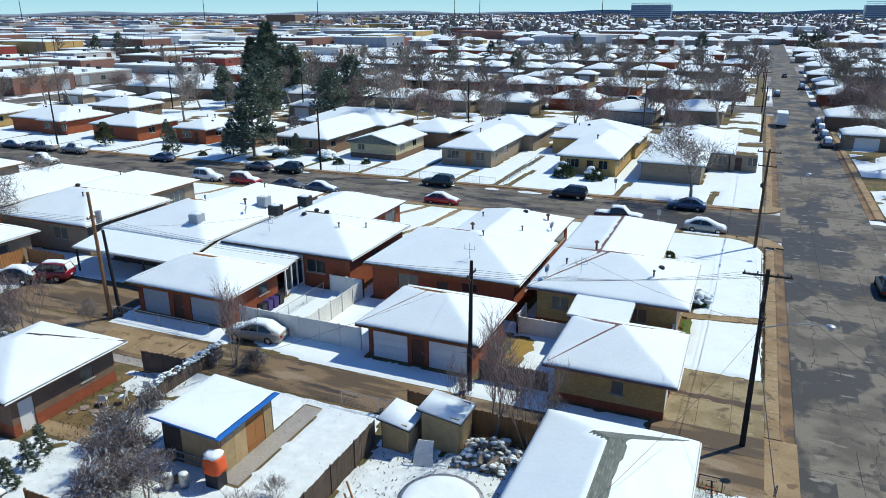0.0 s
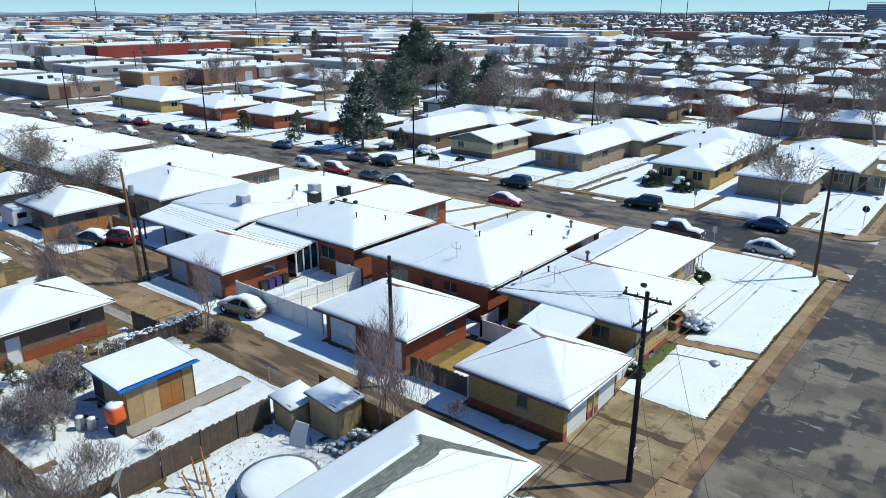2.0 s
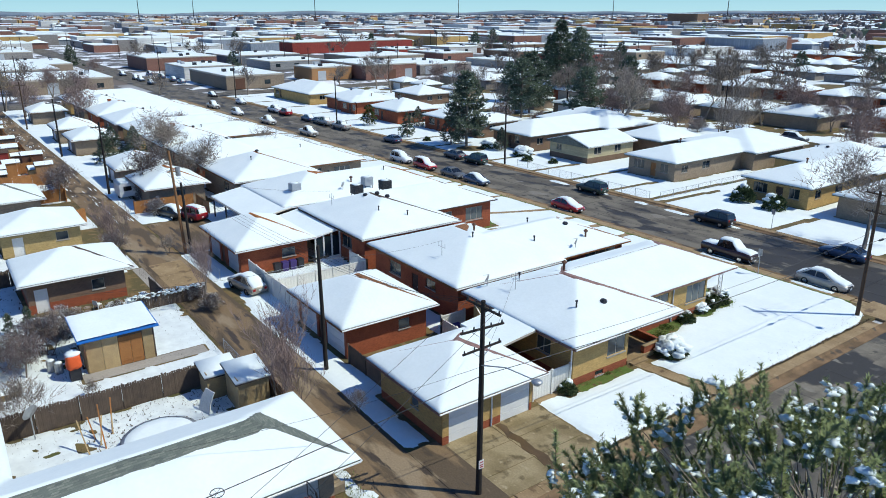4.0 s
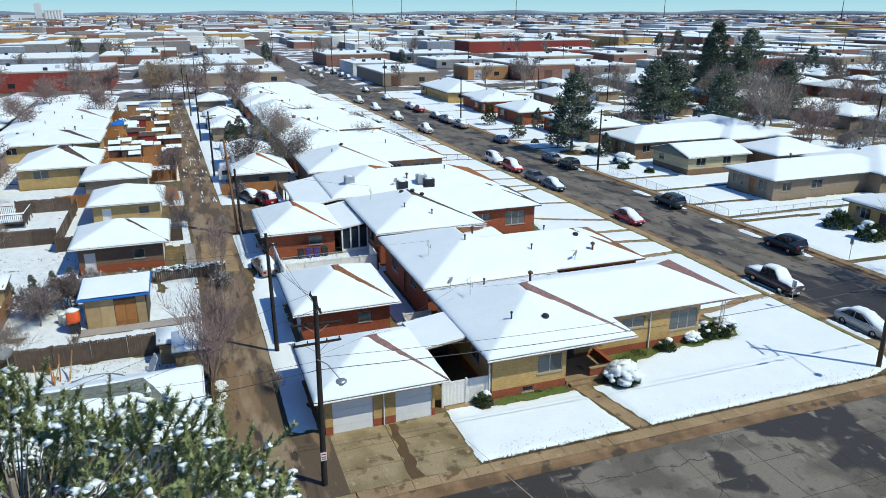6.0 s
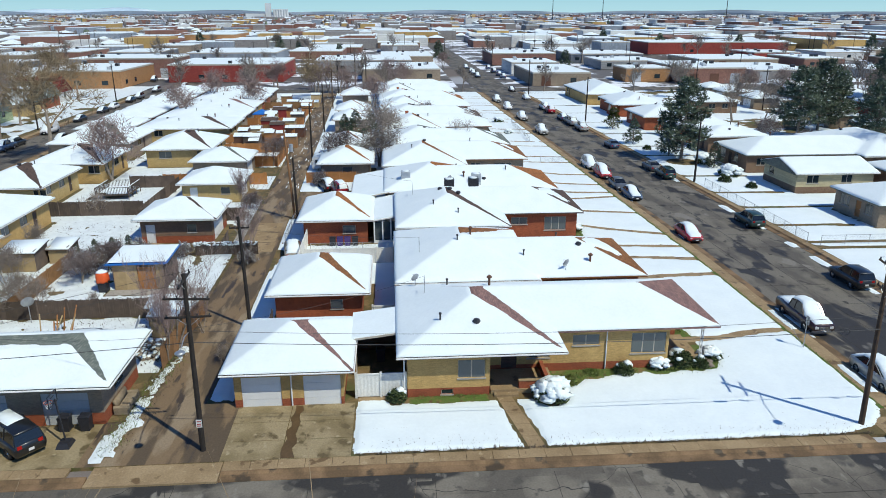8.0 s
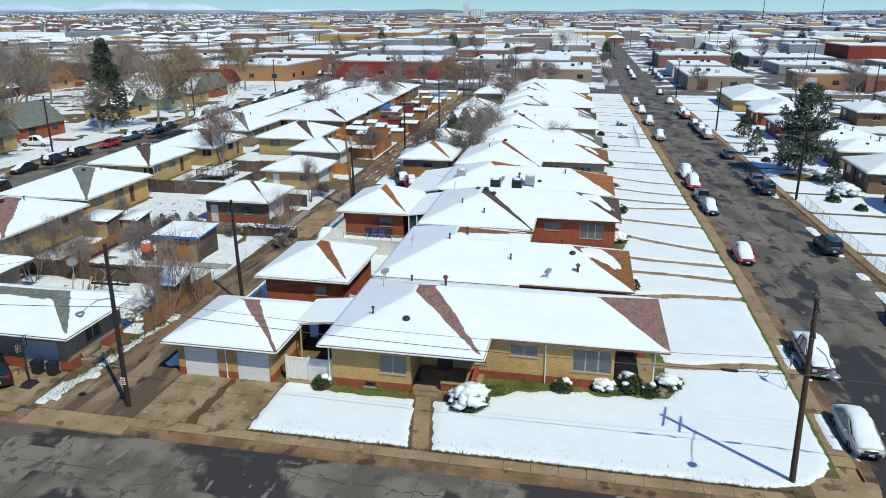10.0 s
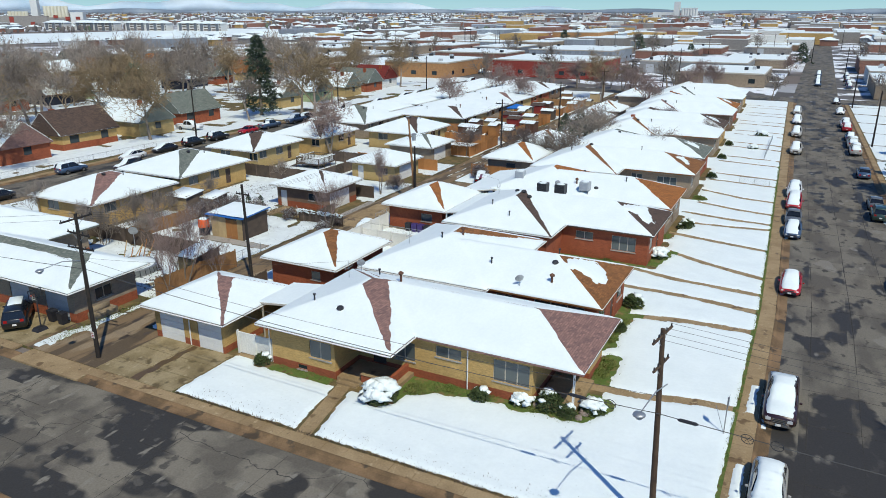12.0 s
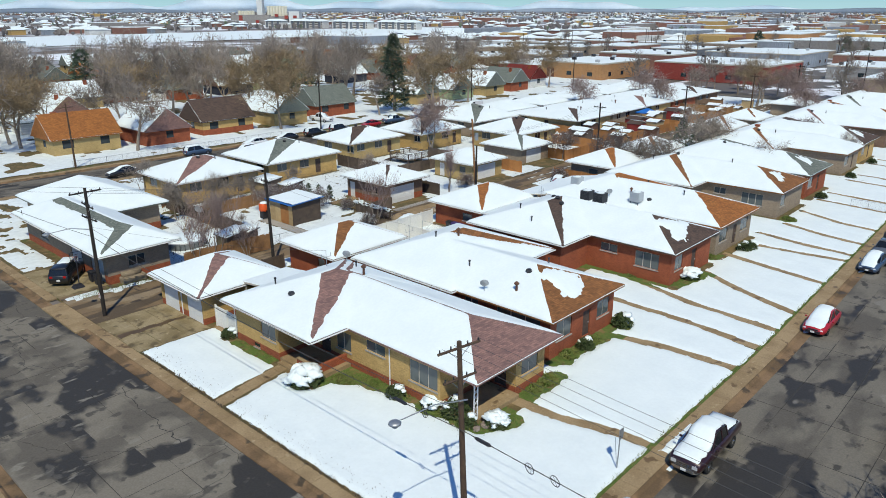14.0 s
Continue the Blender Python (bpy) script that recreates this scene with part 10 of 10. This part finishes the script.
for k in range(7):
    part("silo", Shape().tube((60 + 4.8 * k, 9, 12), (60 + 4.8 * k, 9, 28), 2.5, 2.5, 10), CREAM, ge)
part("annex", Shape().box(97, 114, 0, 12, 0, 20), HAZE, ge)
for x0, x1, z0, z1 in ((14, 20, 2, 14), (42, 48, 1, 7), (74, 80, 12, 16), (90, 96, 9, 14), (104, 110, 10, 14)):
    part("panel", Shape().box(x0, x1, -.4, -.05, z0, z1), BRICK["barn"], ge)
put_all(ge, [pose(-617, -942, 0, 0, 0, 121.1)])
ap = thing("apartment_building", 0, 0, 0, "three-storey white apartment building under a snowy roof", "apartment building", "row of apartments")
part("wall", Shape().box(0, 29, 0, 13, 0, 8.6), BRICK["white"], ap)
for x in (3, 13, 23):
    part("bay", Shape().box(x, x + 3, -1.2, 0, 0, 8.5), BRICK["slate"], ap)
for z in (1.0, 3.9, 6.6):
    part("window_band", Shape().box(7, 12, -.1, 0, z, z + 1.4).box(17, 22, -.1, 0, z, z + 1.4).box(27, 28.5, -.1, 0, z, z + 1.4), OLDWOOD, ap)
part("roof", Shape().rings([[(-.8, -1.4, 8.6), (29.8, -1.4, 8.6), (29.8, 13.8, 8.6), (-.8, 13.8, 8.6)], [(5, 6, 11.2), (24, 6, 11.2), (24, 6.6, 11.2), (5, 6.6, 11.2)]]), SNOW, ap, "snow-covered hip roof")
put_all(ap, [pose(-556 - 7 * k - (k % 2) * 9, -760 + 35 * k, 0, 0, 0, 101) for k in range(7)])
OFF = plain("office_glass", (0.10, 0.16, 0.24), .25)
for x, y, w, h in ((-275, 2000, 100, 38), (262, 2000, 100, 34)):
    ob = thing("office_block", x, y, 0, "blue glass office block on the horizon", "office block", "office blocks")
    part("tower", Shape().box(x - w / 2, x + w / 2, y, y + 40, 0, h), OFF, ob)
    for k in range(9):
        part("floor_band", Shape().box(x - w / 2 - .5, x + w / 2 + .5, y - .8, y, 4 + 4.6 * k, 5.2 + 4.6 * k), GREYPAINT, ob)
ob = thing("office_block", -760, 1080, 0, "dark brick office block in the distance", "office block", "office blocks")
part("tower", Shape().box(-800, -740, 1080, 1110, 0, 19), BRICK["brown"], ob)
part("roof_snow", Shape().box(-799, -741, 1081, 1109, 19, 19.4), SNOW, ob)
for x, y, h in ((-1300, 1500, 75), (-900, 1400, 60), (-1800, 900, 90), (-1700, 1300, 80), (-2000, 500, 85), (-2000, 640, 85), (-700, 1700, 70), (-560, 1500, 60), (-300, 1500, 55)):
    lone("radio_mast", Shape().tube((x, y, 0), (x, y, h), 1.2, .5, 5), DARKMETAL, "thin radio mast on the horizon", "mast", "radio masts")
# hills at the rim; the blue of distance haze is in their base colours
HILL = layered("far_hills_haze", [((0.36, 0.46, 0.56), 1, 0, 0, (1, 1)), ((0.52, 0.59, 0.66), .004, .5, .12, (1, 1))], .95, 0)
RIM = layered("far_rim_haze", [((0.15, 0.185, 0.235), 1, 0, 0, (1, 1)), ((0.26, 0.30, 0.35), .004, .55, .1, (1, 1))], .95, 0)
n = 220
low, high = [], []
for k in range(n + 1):
    th = radians(40 + 240 * k / n)
    deg = math.degrees(th)
    west = math.exp(-((deg - 232) / 34) ** 2)
    h0 = 20 + 5 * math.sin(k * .37) + 4 * math.sin(k * .91 + 1)
    h1 = west * (78 + 26 * math.sin(k * .53) + 16 * math.sin(k * 1.31)) - 2
    low.append([(r * math.cos(th), r * math.sin(th), z) for r, z in ((4600, -3), (4640, h0), (4690, -3))])
    high.append([(r * math.cos(th), r * math.sin(th), z) for r, z in ((4700, -3), (4735, h1), (4780, -3))])
lone("backdrop", Shape().rings(low), RIM, "low wooded rim of the plain at the horizon, tinted with haze", "hills", "", "structure", True)
lone("backdrop", Shape().rings(high), HILL, "snowy mountains at the horizon, tinted with haze", "mountains", "", "structure", True)

# pale blue air above the rim
AIR = bpy.data.materials.new("horizon_sky")
AIR.use_nodes = True
an, al = AIR.node_tree.nodes, AIR.node_tree.links
an.remove(an["Principled BSDF"])
em = an.new("ShaderNodeEmission")
geo = an.new("ShaderNodeNewGeometry")
sep = an.new("ShaderNodeSeparateXYZ")
al.new(geo.outputs["Position"], sep.inputs[0])
mr = an.new("ShaderNodeMapRange")
mr.inputs["From Min"].default_value, mr.inputs["From Max"].default_value = 20, 330
al.new(sep.outputs[2], mr.inputs["Value"])
cr = an.new("ShaderNodeValToRGB")
cr.color_ramp.elements[0].color, cr.color_ramp.elements[1].color = (0.46, 0.72, 0.88, 1), (0.20, 0.52, 0.80, 1)
al.new(mr.outputs[0], cr.inputs[0])
al.new(cr.outputs[0], em.inputs[0])
al.new(em.outputs[0], an["Material Output"].inputs[0])
ring = Shape()
n = 96
for k in range(n):
    a, b = 2 * math.pi * k / n, 2 * math.pi * (k + 1) / n
    ring.poly([(4790 * math.cos(a), 4790 * math.sin(a), -5), (4790 * math.cos(b), 4790 * math.sin(b), -5), (4790 * math.cos(b), 4790 * math.sin(b), 420), (4790 * math.cos(a), 4790 * math.sin(a), 420)])
lone("backdrop", ring, AIR, "pale blue sky low over the horizon", "sky", "", "structure")

# ---- the grid of streets and rows swings a little towards -y on its way west ----
for ob in [o for o in scene.objects if o.parent is None and o.type in ("MESH", "EMPTY")]:
    if ob.type == "MESH":
        me = ob.data
        co = np.empty(len(me.vertices) * 3)
        me.vertices.foreach_get("co", co)
        co = co.reshape(-1, 3)
        if co[:, 0].min() > BENDS[1] or co[:, 0].max() < BENDS[0] or np.ptp(co[:, 0]) > 2500:
            continue
        co[:, 1] += 0.027 * np.minimum(0.0, np.maximum(co[:, 0], BENDS[0]) - BENDS[1])
        me.vertices.foreach_set("co", co.ravel())
        me.update()
    elif ob.location.x > BENDS[0]:
        if not ob.name.startswith("pavement"):
            ob.location.y += skew(ob.location.x)
            continue
        for piece in ob.children:
            if piece.name.startswith("slab"):
                piece.location.y += skew(ob.location.x + piece.data.vertices[0].co.x + piece.location.x)
                continue
            for v in piece.data.vertices:
                v.co.y += skew(ob.location.x + v.co.x)
